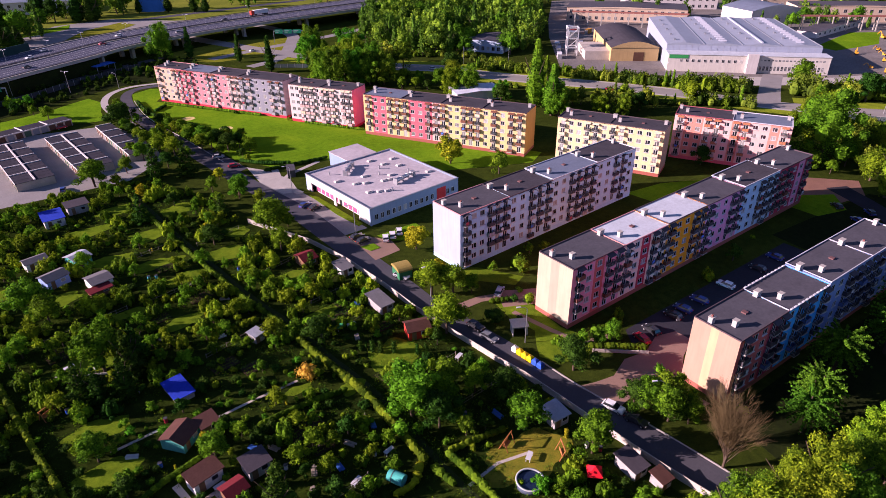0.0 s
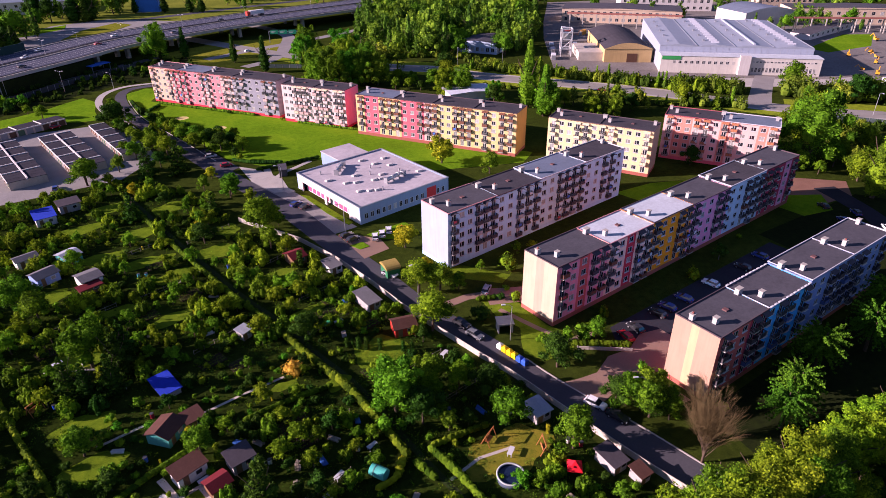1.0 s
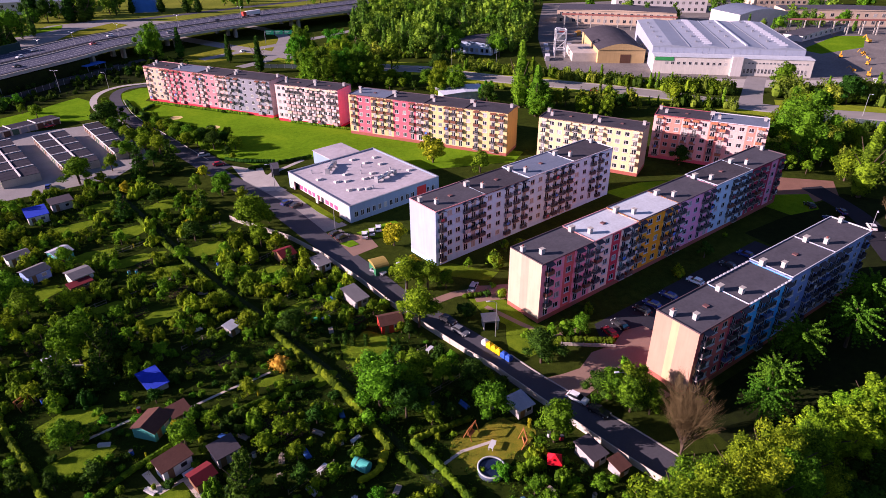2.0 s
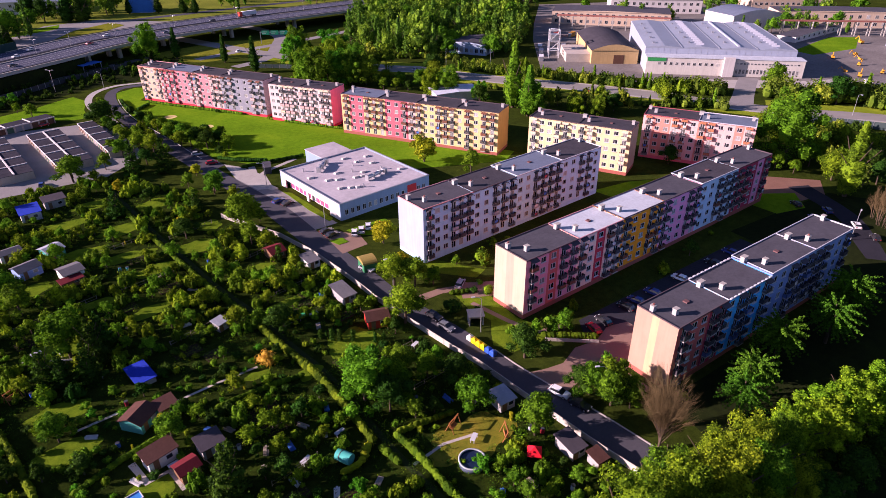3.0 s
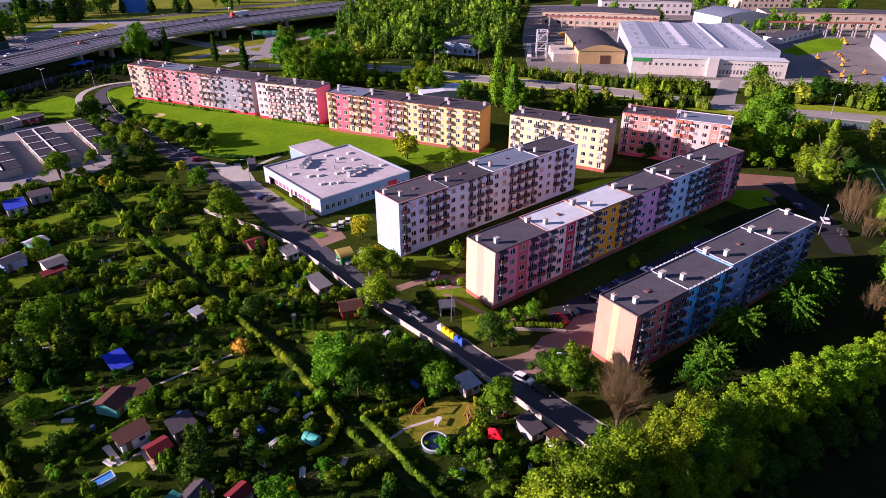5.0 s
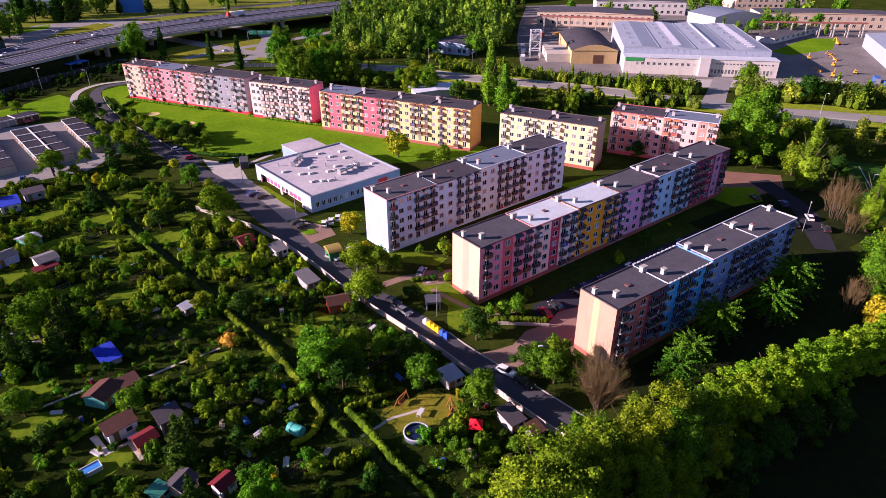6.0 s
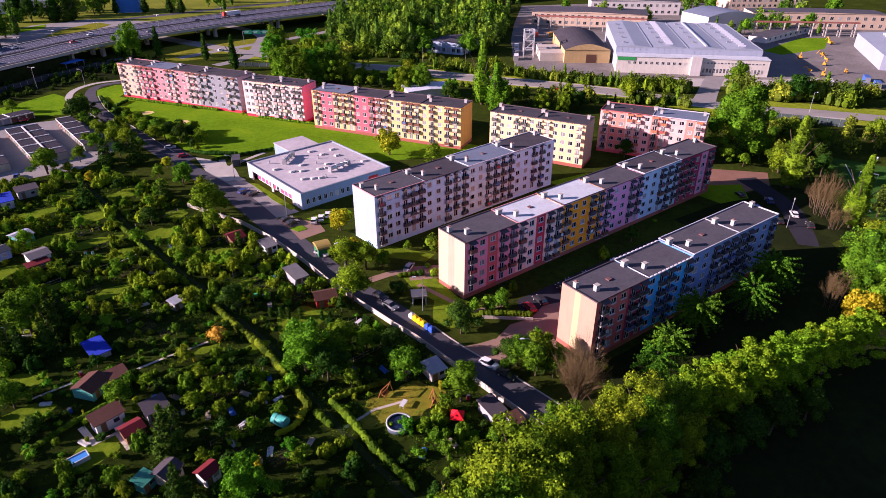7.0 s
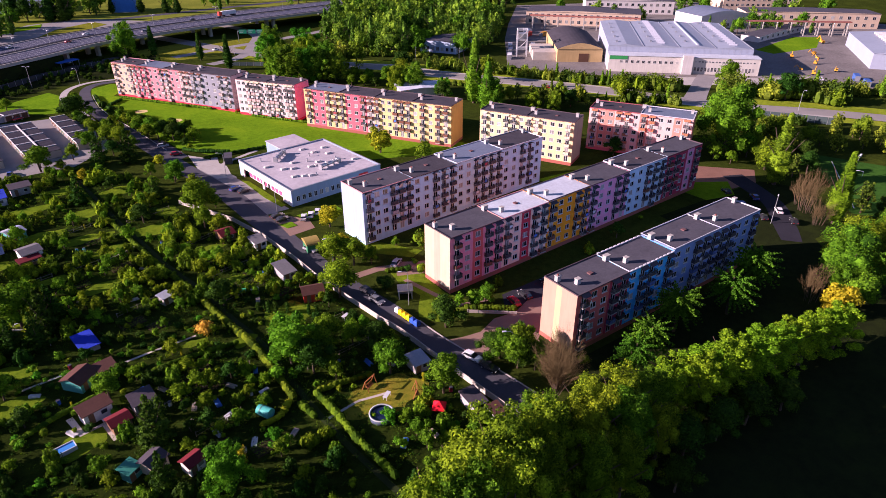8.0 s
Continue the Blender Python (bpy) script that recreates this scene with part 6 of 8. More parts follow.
# ---- cars ----
def car_parts(paint):
    """Meshes of a hatchback: body by a tapered profile, glasshouse, wheels and lights."""
    prof = [(-2.05, 0.35), (-2.1, 0.62), (-2.0, 0.92), (-1.2, 0.98), (1.0, 0.96), (1.85, 0.82), (2.08, 0.60), (2.08, 0.35)]
    v, f = [], []
    n = len(prof)
    for s, k in ((-1, 0.86), (1, 0.86)):
        for x, z in prof:
            v.append((x, s * (0.86 if 0.4 < z < 0.9 else 0.80), z))
    f += [tuple(range(n)), tuple(range(2 * n - 1, n - 1, -1))] + [(i, i + n, (i + 1) % n + n, (i + 1) % n) for i in range(n)]
    body = pydata("body", v, f, paint)
    cab = [(-1.75, 0.95), (-1.35, 1.40), (0.15, 1.44), (1.05, 0.94)]
    v, f = [], []
    for s in (-1, 1):
        for x, z in cab:
            v.append((x, s * (0.80 if z < 1 else 0.62), z))
    f += [(0, 1, 2, 3), (7, 6, 5, 4), (0, 4, 5, 1), (2, 6, 7, 3)]
    glass = pydata("glasshouse", v + [(-1.3, -0.6, 1.41), (0.12, -0.6, 1.45), (0.12, 0.6, 1.45), (-1.3, 0.6, 1.41)], f, CARGLASS)
    roofp = boxes_mesh("roof", [(-1.42, 0.22, -0.64, 0.64, 1.42, 1.475)], paint)
    return body, glass, roofp


CARGLASS = surface("car_glass", (0.02, 0.022, 0.025), 0.08, 0.1, 1, 4, 0, 0.6)
TYRE = surface("tyre_rubber", (0.02, 0.02, 0.02), 0.9)
LAMPGLASS = surface("headlight_glass", (0.75, 0.75, 0.72), 0.15)
REDLIGHT = surface("tail_light", (0.4, 0.02, 0.02), 0.3)


def disc(name, r, w, mat, n=14):
    v, f = [], []
    for s in (-w / 2, w / 2):
        for i in range(n):
            a = 2 * math.pi * i / n
            v.append((r * math.cos(a), s, r * math.sin(a)))
    f += [tuple(range(n)), tuple(range(2 * n - 1, n - 1, -1))] + [(i, i + n, (i + 1) % n + n, (i + 1) % n) for i in range(n)]
    return pydata(name, v, f, mat)


WHEEL_ME = disc("wheel", 0.31, 0.2, TYRE)
RIM_ME = disc("rim", 0.19, 0.215, METAL, 10)
LIGHT_ME = boxes_mesh("headlight", [(1.98, 2.1, -0.16, 0.16, 0.62, 0.76)], LAMPGLASS)
TAIL_ME = boxes_mesh("tail_light", [(-2.12, -2.02, -0.12, 0.12, 0.66, 0.86)], REDLIGHT)
CARMESH = {}
for c, v in (("white", (0.80, 0.80, 0.80)), ("silver", (0.50, 0.52, 0.55)), ("red", (0.45, 0.02, 0.03)), ("dark", (0.03, 0.03, 0.035)), ("blue", (0.03, 0.06, 0.22)), ("grey", (0.16, 0.17, 0.18))):
    m, nt, b = base_mat("car_paint_" + c, 0.22, 0.25 if c == "silver" else 0.0, 0.6)
    nt.links.new(ramp(nt, noise_node(nt, 2.0), [(0.3, tint(v, 0.9)), (0.7, v)]), b.inputs["Base Color"])
    CARMESH[c] = car_parts(m)


def car(x, y, yaw, c, s=0.93, z=0.0):
    top = thing("car", pose(x, y, z, 0, 0, yaw), {"white": "white parked hatchback car on asphalt", "silver": "silver parked hatchback car on asphalt", "red": "red parked hatchback car on asphalt", "dark": "black parked hatchback car on asphalt",
                "blue": "dark blue parked hatchback car on asphalt", "grey": "dark grey parked hatchback car on asphalt"}[c], "car", "parked cars")
    top.scale = (s, s, s)
    for n, me in zip(("body", "glasshouse", "roof"), CARMESH[c]):
        child(n, me, top)
    for px in (-1.3, 1.32):
        for py in (-0.76, 0.76):
            w = child("wheel", WHEEL_ME, top, pose(px, py, 0.31))
            child("rim", RIM_ME, w)
    for py in (-0.6, 0.6):
        child("headlight", LIGHT_ME, top, pose(0, py, 0))
        child("tail_light", TAIL_ME, top, pose(0, py, 0))


for x, y, r, c in ((65.6, 101.5, -70, "silver"), (59.3, 205.0, -15, "silver"), (60.4, 193.3, -10, "red"), (65.2, 150.6, 15, "blue"), (66.6, 147.2, 10, "dark"), (67.2, 124.6, 5, "dark"), (67.4, 121.8, 5, "dark"),
                   (72.6, 119.3, 60, "white"), (74.9, 119.6, 60, "white"), (77.4, 120.3, 60, "white"), (78.9, 82.6, 35, "silver"), (66.7, 76.0, -80, "dark"), (66.4, 71.5, -80, "grey"), (70.3, 43.9, -75, "white"), (70.9, 39.6, -78, "dark"),
                   (120.3, 53.7, 95, "white"), (110.4, 53.8, 95, "blue"), (104.8, 54.0, 95, "blue"), (89.7, 52.9, 77, "red"), (93.4, 53.4, 84, "dark"), (140.7, 53.4, 92, "blue"), (132.6, 53.1, 92, "dark"),
                   (128.0, 45.8, 92, "dark"), (137.0, 45.6, 92, "grey"), (101.2, 53.8, 95, "dark"), (176.5, 50.0, 60, "blue"), (173.0, 41.5, 50, "dark"), (181.5, 57.5, 60, "dark"), (184, 50, 50, "blue"), (180.5, 41, 40, "white"), (177.0, 35.0, 40, "dark"),
                   (192, 262, -63, "white"), (230, 178, -60, "red"), (137, 368, 20, "white"), (22, 276, 10, "red"), (12, 207, 80, "blue"), (45, 236, -80, "dark")):
    car(x, y, r, c)


# ---- traffic standing on the flyover and far roads, parked there ----
def lorry(x, y, z, yaw):
    top = thing("lorry", pose(x, y, z, 0, 0, yaw), "lorry with white tank trailer and red cab on the flyover", "lorry")
    child("trailer", boxes_mesh("trailer", [(-9, 2, -1.2, 1.2, 1.1, 3.6)], CONT["white"]), top)
    child("cab", boxes_mesh("cab", [(2.4, 4.6, -1.2, 1.2, 0.7, 3.4)], CONT["red"]), top)
    for px in (-8, -6.8, -5.6, 0.5, 3.6):
        for py in (-1.0, 1.0):
            child("wheel", disc("wheel", 0.5, 0.3, TYRE), top, pose(px, py, 0.5))


for i, o, c, turn in ((9, -6, "white", 0), (12, -13, "dark", 0), (14, 5, "white", 180), (16, 13, "silver", 180), (19, -5, "red", 0), (21, 9, "white", 180), (23, -13, "grey", 0), (26, 5, "dark", 180), (11, 14, "silver", 180)):
    p, q = offset_pts(FLY, o)[i], FLY[i + 1]
    d = Vector(FLY[i + 1][:2]) - Vector(FLY[i - 1][:2])
    car(p[0], p[1], math.degrees(math.atan2(d.y, d.x)) + turn, c, 1.0, FLYZ + 0.076)
lorry(172, 444, FLYZ + 0.07, 190)
bs = thing("canopy_shelter", pose(56.5, 372, 0, 0, 0, 30), "flat blue canopy shelter beside the flyover", "shelter")
child("roof", boxes_mesh("roof", [(-6, 6, -3, 3, 3.2, 3.5)], surface("shelter_blue", (0.03, 0.16, 0.55), 0.5)), bs)
for sx in (-5.5, 5.5):
    for sy in (-2.5, 2.5):
        child("post", boxes_mesh("post", [(sx - 0.12, sx + 0.12, sy - 0.12, sy + 0.12, 0, 3.2)], METAL), bs)


# ---- street lamps, signs ----
def street_lamp(x, y, h, yaw=0, double=False, z=0.0):
    top = thing("street_lamp", pose(x, y, z, 0, 0, yaw), "tall grey steel street lamp with a curved arm", "street lamp", "street lamps")
    v, f = [], []
    limb(v, f, (0, 0, 0), (0, 0, h - 0.5), 0.11, 0.06, 8)
    child("pole", pydata("pole", v, f, METAL), top)
    for s in ((1, -1) if double else (1,)):
        v, f = [], []
        limb(v, f, (0, 0, h - 0.55), (0.5 * s, 0, h - 0.1), 0.06, 0.05, 6)
        limb(v, f, (0.5 * s, 0, h - 0.1), (1.5 * s, 0, h), 0.05, 0.04, 6)
        child("arm", pydata("arm", v, f, METAL), top)
        child("lamp_head", boxes_mesh("lamp_head", [(1.3 * s if s > 0 else -2.1, 2.1 if s > 0 else -1.3, -0.15, 0.15, h - 0.05, h + 0.1)], WHITEPLASTIC), top)


for x, y, h, r, d in ((71.2, 66.3, 8.5, 150, False), (75.8, 38.8, 7, 150, False), (34.4, 333.2, 10, 130, True), (53.7, 323.7, 8, 130, False), (68.4, 127.5, 8, 150, False), (171.8, 38.6, 9, 200, False), (67.0, 163, 8, 150, False), (12, 338, 9, 30, False),
                      (229, 245, 9, -120, False), (262, 172, 9, -120, False), (212, 262, 9, -120, False), (285, 86, 9, -120, False), (132, 322, 9, 60, False), (66.3, 91, 8, 180, False)):
    street_lamp(x, y, h, r, d)
for i in range(3, len(FLY) - 4, 3):
    p = FLY[i]
    street_lamp(p[0], p[1], 9, 125, True, FLYZ - 1.0)
GREENSIGN = surface("road_sign_green", (0.0, 0.30, 0.16), 0.4)


def gantry(x, y, yaw, w, n):
    top = thing("sign_gantry", pose(x, y, 0, 0, 0, yaw), "steel road gantry with green direction signs", "road sign")
    child("post", boxes_mesh("post", [(-0.15, 0.15, -0.15, 0.15, 0, 7)], METAL), top)
    child("post", boxes_mesh("post", [(w - 0.15, w + 0.15, -0.15, 0.15, 0, 7)], METAL), top)
    child("beam", boxes_mesh("beam", [(-0.1, w + 0.1, -0.2, 0.2, 6.6, 7.1)], METAL), top)
    for i in range(n):
        a = 1 + i * (w - 2) / n
        s = child("sign_panel", boxes_mesh("sign_panel", [(a, a + (w - 2) / n * 0.85, -0.32, -0.22, 5.4, 7.9)], GREENSIGN), top)
        child("text_bar", boxes_mesh("text_bar", [(a + 0.4, a + (w - 2) / n * 0.6, -0.34, -0.321, 6.9, 7.2)], LINEPAINT), s)
        child("text_bar", boxes_mesh("text_bar", [(a + 0.4, a + (w - 2) / n * 0.45, -0.34, -0.321, 6.1, 6.4)], LINEPAINT), s)


gantry(158, 384, -35, 19, 3)
gantry(4, 334, -30, 7, 1)
fl = thing("floodlight_mast", pose(202.4, 32.7, 0), "white floodlight on a tall steel mast beside the pitch", "floodlight")
v, f = [], []
limb(v, f, (0, 0, 0), (0, 0, 14), 0.16, 0.08, 8)
child("mast", pydata("mast", v, f, METAL), fl)
child("lamp_head", boxes_mesh("lamp_head", [(-0.9, -0.1, -0.3, 0.1, 13.6, 14.3)], WHITEPLASTIC), fl)
child("lamp_head", boxes_mesh("lamp_head", [(0.1, 0.9, -0.3, 0.1, 13.9, 14.6)], WHITEPLASTIC), fl)

# sports pitch at the edge of the estate
structure("sports_pitch", polygon("sports_pitch", [(204, 12), (246, 30), (236, 58), (216, 44), (196, 28)], 0.004, grass_mat("pitch_turf", (0.02, 0.06, 0.012), (0.03, 0.10, 0.015), (0.05, 0.16, 0.02), 0.05)), "green artificial turf pitch with white lines")
structure("pitch_line", ribbon("pitch_line", [(205, 15), (240, 32)], 0.25, 0.012, LINEPAINT), "white painted pitch line")
structure("pitch_line_2", ribbon("pitch_line_2", [(200, 29), (234, 50)], 0.25, 0.012, LINEPAINT), "white painted pitch line")
goal = thing("goal", pose(226, 40, 0, 0, 0, 20), "white metal football goal on the pitch", "goal")
for b in ((-0.06, 0.06, -2.5, -2.38, 0, 2), (-0.06, 0.06, 2.38, 2.5, 0, 2), (-0.06, 0.06, -2.38, 2.38, 1.88, 2)):
    child("goal_post", boxes_mesh("goal_post", [b], WHITEPLASTIC), goal)

# ---- recycling bins, bin store ----
for i, c in enumerate(("white", "yellow", "yellow", "yellow", "blue", "blue")):
    ob = thing("recycling_bin", pose(67.9 + 0.08 * i, 65.6 - i * 1.28, 0, 0, 0, -84), {"white": "white bell-shaped recycling bin beside the street", "yellow": "yellow plastic recycling bin beside the street", "blue": "blue recycling bin beside the street"}[c], "recycling bin", "recycling bins")
    mat = surface("bin_" + c, {"white": (0.75, 0.73, 0.7), "yellow": (0.85, 0.55, 0.0), "blue": (0.03, 0.10, 0.45)}[c], 0.4)
    v, f = [], []
    prof = ((0.50, 0.0), (0.54, 0.12), (0.54, 0.85), (0.44, 1.08), (0.2, 1.2))
    for r, z in prof:
        v += [(-r, -r, z), (r, -r, z), (r, r, z), (-r, r, z)]
    for j in range(len(prof) - 1):
        f += [(4 * j + q, 4 * j + (q + 1) % 4, 4 * j + 4 + (q + 1) % 4, 4 * j + 4 + q) for q in range(4)]
    f += [(3, 2, 1, 0), tuple(4 * (len(prof) - 1) + q for q in range(4))]
    child("body", pydata("body", v, f, mat), ob)
    child("lifting_ring", boxes_mesh("lifting_ring", [(-0.1, 0.1, -0.03, 0.03, 1.2, 1.34)], DARKMETAL), ob)
    child("slot", boxes_mesh("slot", [(0.543, 0.56, -0.22, 0.22, 0.66, 0.8)], DARKMETAL), ob)
st = thing("bin_store", pose(70.6, 69.2, 0, 0, 0, -30), "small open-fronted concrete bin shelter", "shelter")
child("wall", boxes_mesh("wall", [(0, 0.2, 0, 2.6, 0, 2.2), (2.8, 3.0, 0, 2.6, 0, 2.2), (0.2, 2.8, 2.4, 2.6, 0, 2.2)], CONCRETE), st)
child("roof", boxes_mesh("roof", [(-0.2, 3.2, -0.2, 2.8, 2.2, 2.35)], PALEWALL), st)
gs = thing("metal_shed", pose(72.8, 172.8, 0, 0, 0, 70), "dark flat-roofed metal shed beside the path", "shed")
child("wall", boxes_mesh("wall", [(0, 5.5, 0, 2.4, 0, 2.2)], DARKMETAL), gs)
child("roof", boxes_mesh("roof", [(-0.15, 5.65, -0.15, 2.55, 2.2, 2.32)], ROOFS["grey"]), gs)
child("door", boxes_mesh("door", [(1.0, 2.2, -0.05, 0.0, 0.05, 2.0)], METAL), gs)
kb = thing("kiosk", pose(67.6, 100.0, 0, 0, 0, 80), "small green kiosk with a domed yellow roof", "kiosk")
child("wall", boxes_mesh("wall", [(0, 4.2, 0, 3.2, 0, 2.1)], surface("kiosk_green", (0.02, 0.16, 0.07), 0.6)), kb)
v, f = [], []
for i in range(9):
    t = math.pi * i / 8
    v += [(2.1 - 2.3 * math.cos(t), -0.2, 2.1 + 0.9 * math.sin(t)), (2.1 - 2.3 * math.cos(t), 3.4, 2.1 + 0.9 * math.sin(t))]
for i in range(8):
    f.append((2 * i, 2 * i + 2, 2 * i + 3, 2 * i + 1))
f += [tuple(2 * i for i in range(8, -1, -1)), tuple(2 * i + 1 for i in range(9))]
child("roof", pydata("roof", v, f, surface("kiosk_roof", (0.30, 0.22, 0.06), 0.6)), kb)


def parasol(x, y, c, r=1.5, h=2.4):
    top = thing("parasol", pose(x, y, 0), {"red": "red canvas garden parasol", "green": "green canvas garden parasol"}[c], "parasol")
    v, f = [], []
    limb(v, f, (0, 0, 0), (0, 0, h), 0.03, 0.03, 6)
    child("pole", pydata("pole", v, f, METAL), top)
    v, f, n = [(0, 0, h + 0.25)], [], 4
    for i in range(n):
        a = 2 * math.pi * i / n
        v += [(r * math.cos(a), r * math.sin(a), h - 0.85), (r * math.cos(a), r * math.sin(a), h - 1.05)]
    for i in range(n):
        j = (i + 1) % n
        f += [(0, 1 + 2 * i, 1 + 2 * j), (1 + 2 * i, 2 + 2 * i, 2 + 2 * j, 1 + 2 * j)]
    child("canopy", pydata("canopy", v, f, surface("canvas_" + c, {"red": (0.80, 0.02, 0.03), "green": (0.02, 0.30, 0.10)}[c], 0.8)), top)


parasol(56.6, 36.2, "red", 1.6)
parasol(79.0, 116.5, "red", 1.6, 2.8)

# ---- allotment gardens ----
HUTWALL = {c: surface("hut_wall_" + c, v, 0.85, 0.25, 0.8, 6) for c, v in (("white", (0.70, 0.66, 0.62)), ("teal", (0.05, 0.32, 0.28)), ("red", (0.55, 0.05, 0.03)), ("brown", (0.20, 0.11, 0.06)), ("blue", (0.22, 0.32, 0.60)), ("grey", (0.36, 0.34, 0.33)), ("cream", (0.62, 0.50, 0.36)))}
HUTROOF = {c: surface("hut_roof_" + c, v, 0.85, 0.3, 0.7, 4) for c, v in (("brown", (0.10, 0.045, 0.035)), ("grey", (0.15, 0.145, 0.15)), ("red", (0.16, 0.02, 0.025)), ("blue", (0.02, 0.05, 0.42)), ("pale", (0.36, 0.38, 0.42)), ("dark", (0.07, 0.06, 0.07)), ("green", (0.03, 0.26, 0.18)))}


def hut(x, y, yaw, w, d, h, wall, roof, pitch=0.7, label=None, single=False):
    """A garden hut: walls, pitched or single-slope roof with eaves, a door and a window."""
    w, d = w * 0.88, d * 0.88
    top = thing("garden_hut", pose(x, y, 0, 0, 0, yaw), label or "%s garden hut with a %s roof" % (wall, roof), "garden hut", "garden huts")
    child("wall", boxes_mesh("wall", [(-w / 2, w / 2, -d / 2, d / 2, 0, h)], HUTWALL[wall]), top)
    e = 0.3
    if single:
        v = [(-w / 2 - e, -d / 2 - e, h + 0.02), (w / 2 + e, -d / 2 - e, h + 0.02), (w / 2 + e, d / 2 + e, h + pitch), (-w / 2 - e, d / 2 + e, h + pitch)]
        f = [(0, 1, 2, 3)]
    else:
        v = [(-w / 2 - e, -d / 2 - e, h - 0.05), (w / 2 + e, -d / 2 - e, h - 0.05), (w / 2 + e, 0, h + pitch), (-w / 2 - e, 0, h + pitch), (w / 2 + e, d / 2 + e, h - 0.05), (-w / 2 - e, d / 2 + e, h - 0.05)]
        f = [(0, 1, 2, 3), (3, 2, 4, 5)]
    n = len(v)
    v += [(a, b, c - 0.12) for a, b, c in v]
    f += [tuple(i + n for i in reversed(q)) for q in f]
    rim = [0, 1, 2, 3] if single else [0, 1, 2, 4, 5, 3]
    f += [(a, a + n, b + n, b) for a, b in zip(rim, rim[1:] + rim[:1])]
    child("roof", pydata("roof", v, f, HUTROOF[roof]), top)
    child("gable", pydata("gable", [(-w / 2, -d / 2, h), (-w / 2, d / 2, h), (-w / 2, d / 2 if single else 0, h + pitch - 0.14), (w / 2, -d / 2, h), (w / 2, d / 2, h), (w / 2, d / 2 if single else 0, h + pitch - 0.14)], [(0, 2, 1), (3, 4, 5)], HUTWALL[wall]), top)
    child("door", boxes_mesh("door", [(-w / 4 - 0.45, -w / 4 + 0.45, -d / 2 - 0.05, -d / 2, 0.05, min(1.95, h - 0.15))], HUTWALL["brown"]), top)
    win = child("window", boxes_mesh("window", [(w / 5 - 0.55, w / 5 + 0.55, -d / 2 - 0.05, -d / 2, 0.9, min(1.8, h - 0.2))], WHITEPLASTIC), top)
    child("pane", boxes_mesh("pane", [(w / 5 - 0.47, w / 5 + 0.47, -d / 2 - 0.07, -d / 2 - 0.05, 0.98, min(1.72, h - 0.28))], GLASS), win)
    HUTS.append((x, y, max(w, d) / 2 + 0.8))


HUTS = []
hut(10.2, 71.0, 12, 5.2, 3.0, 2.3, "white", "brown", 0.5, "white garden hut with a brown felt roof", True)
hut(9.8, 81.5, 38, 4.8, 4.8, 2.1, "teal", "brown", 0.9, "teal wooden garden hut with a brown roof")
hut(14.2, 81.6, 8, 3.2, 3.0, 2.0, "brown", "brown", 0.4, None, True)
hut(17.2, 68.6, 5, 4.0, 3.4, 2.1, "grey", "dark", 0.5, None, True)
hut(12.8, 65.8, 10, 3.4, 3.2, 2.0, "brown", "red", 0.6)
hut(12.9, 93.4, 8, 3.6, 6.4, 1.3, "grey", "blue", 0.25, "grey shed covered with a bright blue tarpaulin", True)
hut(29.9, 99.6, 20, 2.4, 2.4, 1.9, "grey", "pale", 0.3, None, True)
hut(56.2, 81.7, -18, 5.0, 4.2, 2.2, "red", "brown", 1.0, "red wooden garden cabin with a brown roof")
hut(55.4, 94.4, 2, 3.4, 6.6, 2.1, "grey", "grey", 0.4, None, True)
hut(-1.0, 159.5, 12, 5.4, 3.6, 2.3, "white", "grey", 0.6)
hut(7.6, 155.2, 22, 4.6, 5.0, 2.2, "teal", "pale", 0.6, "teal garden hut with a pale sheet roof")
hut(1.4, 148.3, 20, 5.6, 4.6, 2.3, "blue", "grey", 0.8)
hut(9.4, 140.8, 12, 5.0, 5.4, 2.3, "white", "grey", 0.6)
hut(8.8, 137.0, 12, 5.2, 2.2, 1.6, "brown", "red", 0.3, None, True)
hut(6.2, 184.0, 2, 5.6, 7.6, 2.4, "white", "blue", 0.3, "white shed with a bright blue roof", True)
hut(12.9, 188.6, 4, 6.2, 5.0, 2.4, "grey", "dark", 0.3, None, True)
hut(51.2, 121.0, 5, 4.0, 5.0, 2.1, "brown", "red", 0.9)
hut(56.2, 112.0, 5, 3.2, 5.0, 2.0, "white", "grey", 0.3, None, True)
hut(60.7, 48.2, -4, 3.4, 3.8, 2.1, "grey", "pale", 0.35, "grey shed with a pale blue-grey sheet roof beside the wall", True)
hut(62.3, 34.0, -4, 3.0, 4.6, 2.0, "grey", "dark", 0.35, None, True)
hut(63.6, 29.6, -4, 2.2, 2.6, 1.8, "grey", "brown", 0.35, None, True)
hut(11.6, 53.8, 30, 2.4, 2.2, 2.0, "teal", "green", 0.4, None, True)
# roof colour made dark to stand for shade under a conifer
hut(14.8, 53.4, 30, 3.4, 3.4, 2.1, "cream", "dark", 0.7)
hut(19.6, 49.6, 20, 3.0, 2.6, 2.1, "white", "red", 0.6)
hut(-20.0, 170.0, 15, 4.5, 4.0, 2.2, "white", "red", 0.6)
hut(-22.0, 140.0, 25, 4.5, 4.0, 2.2, "cream", "brown", 0.6)

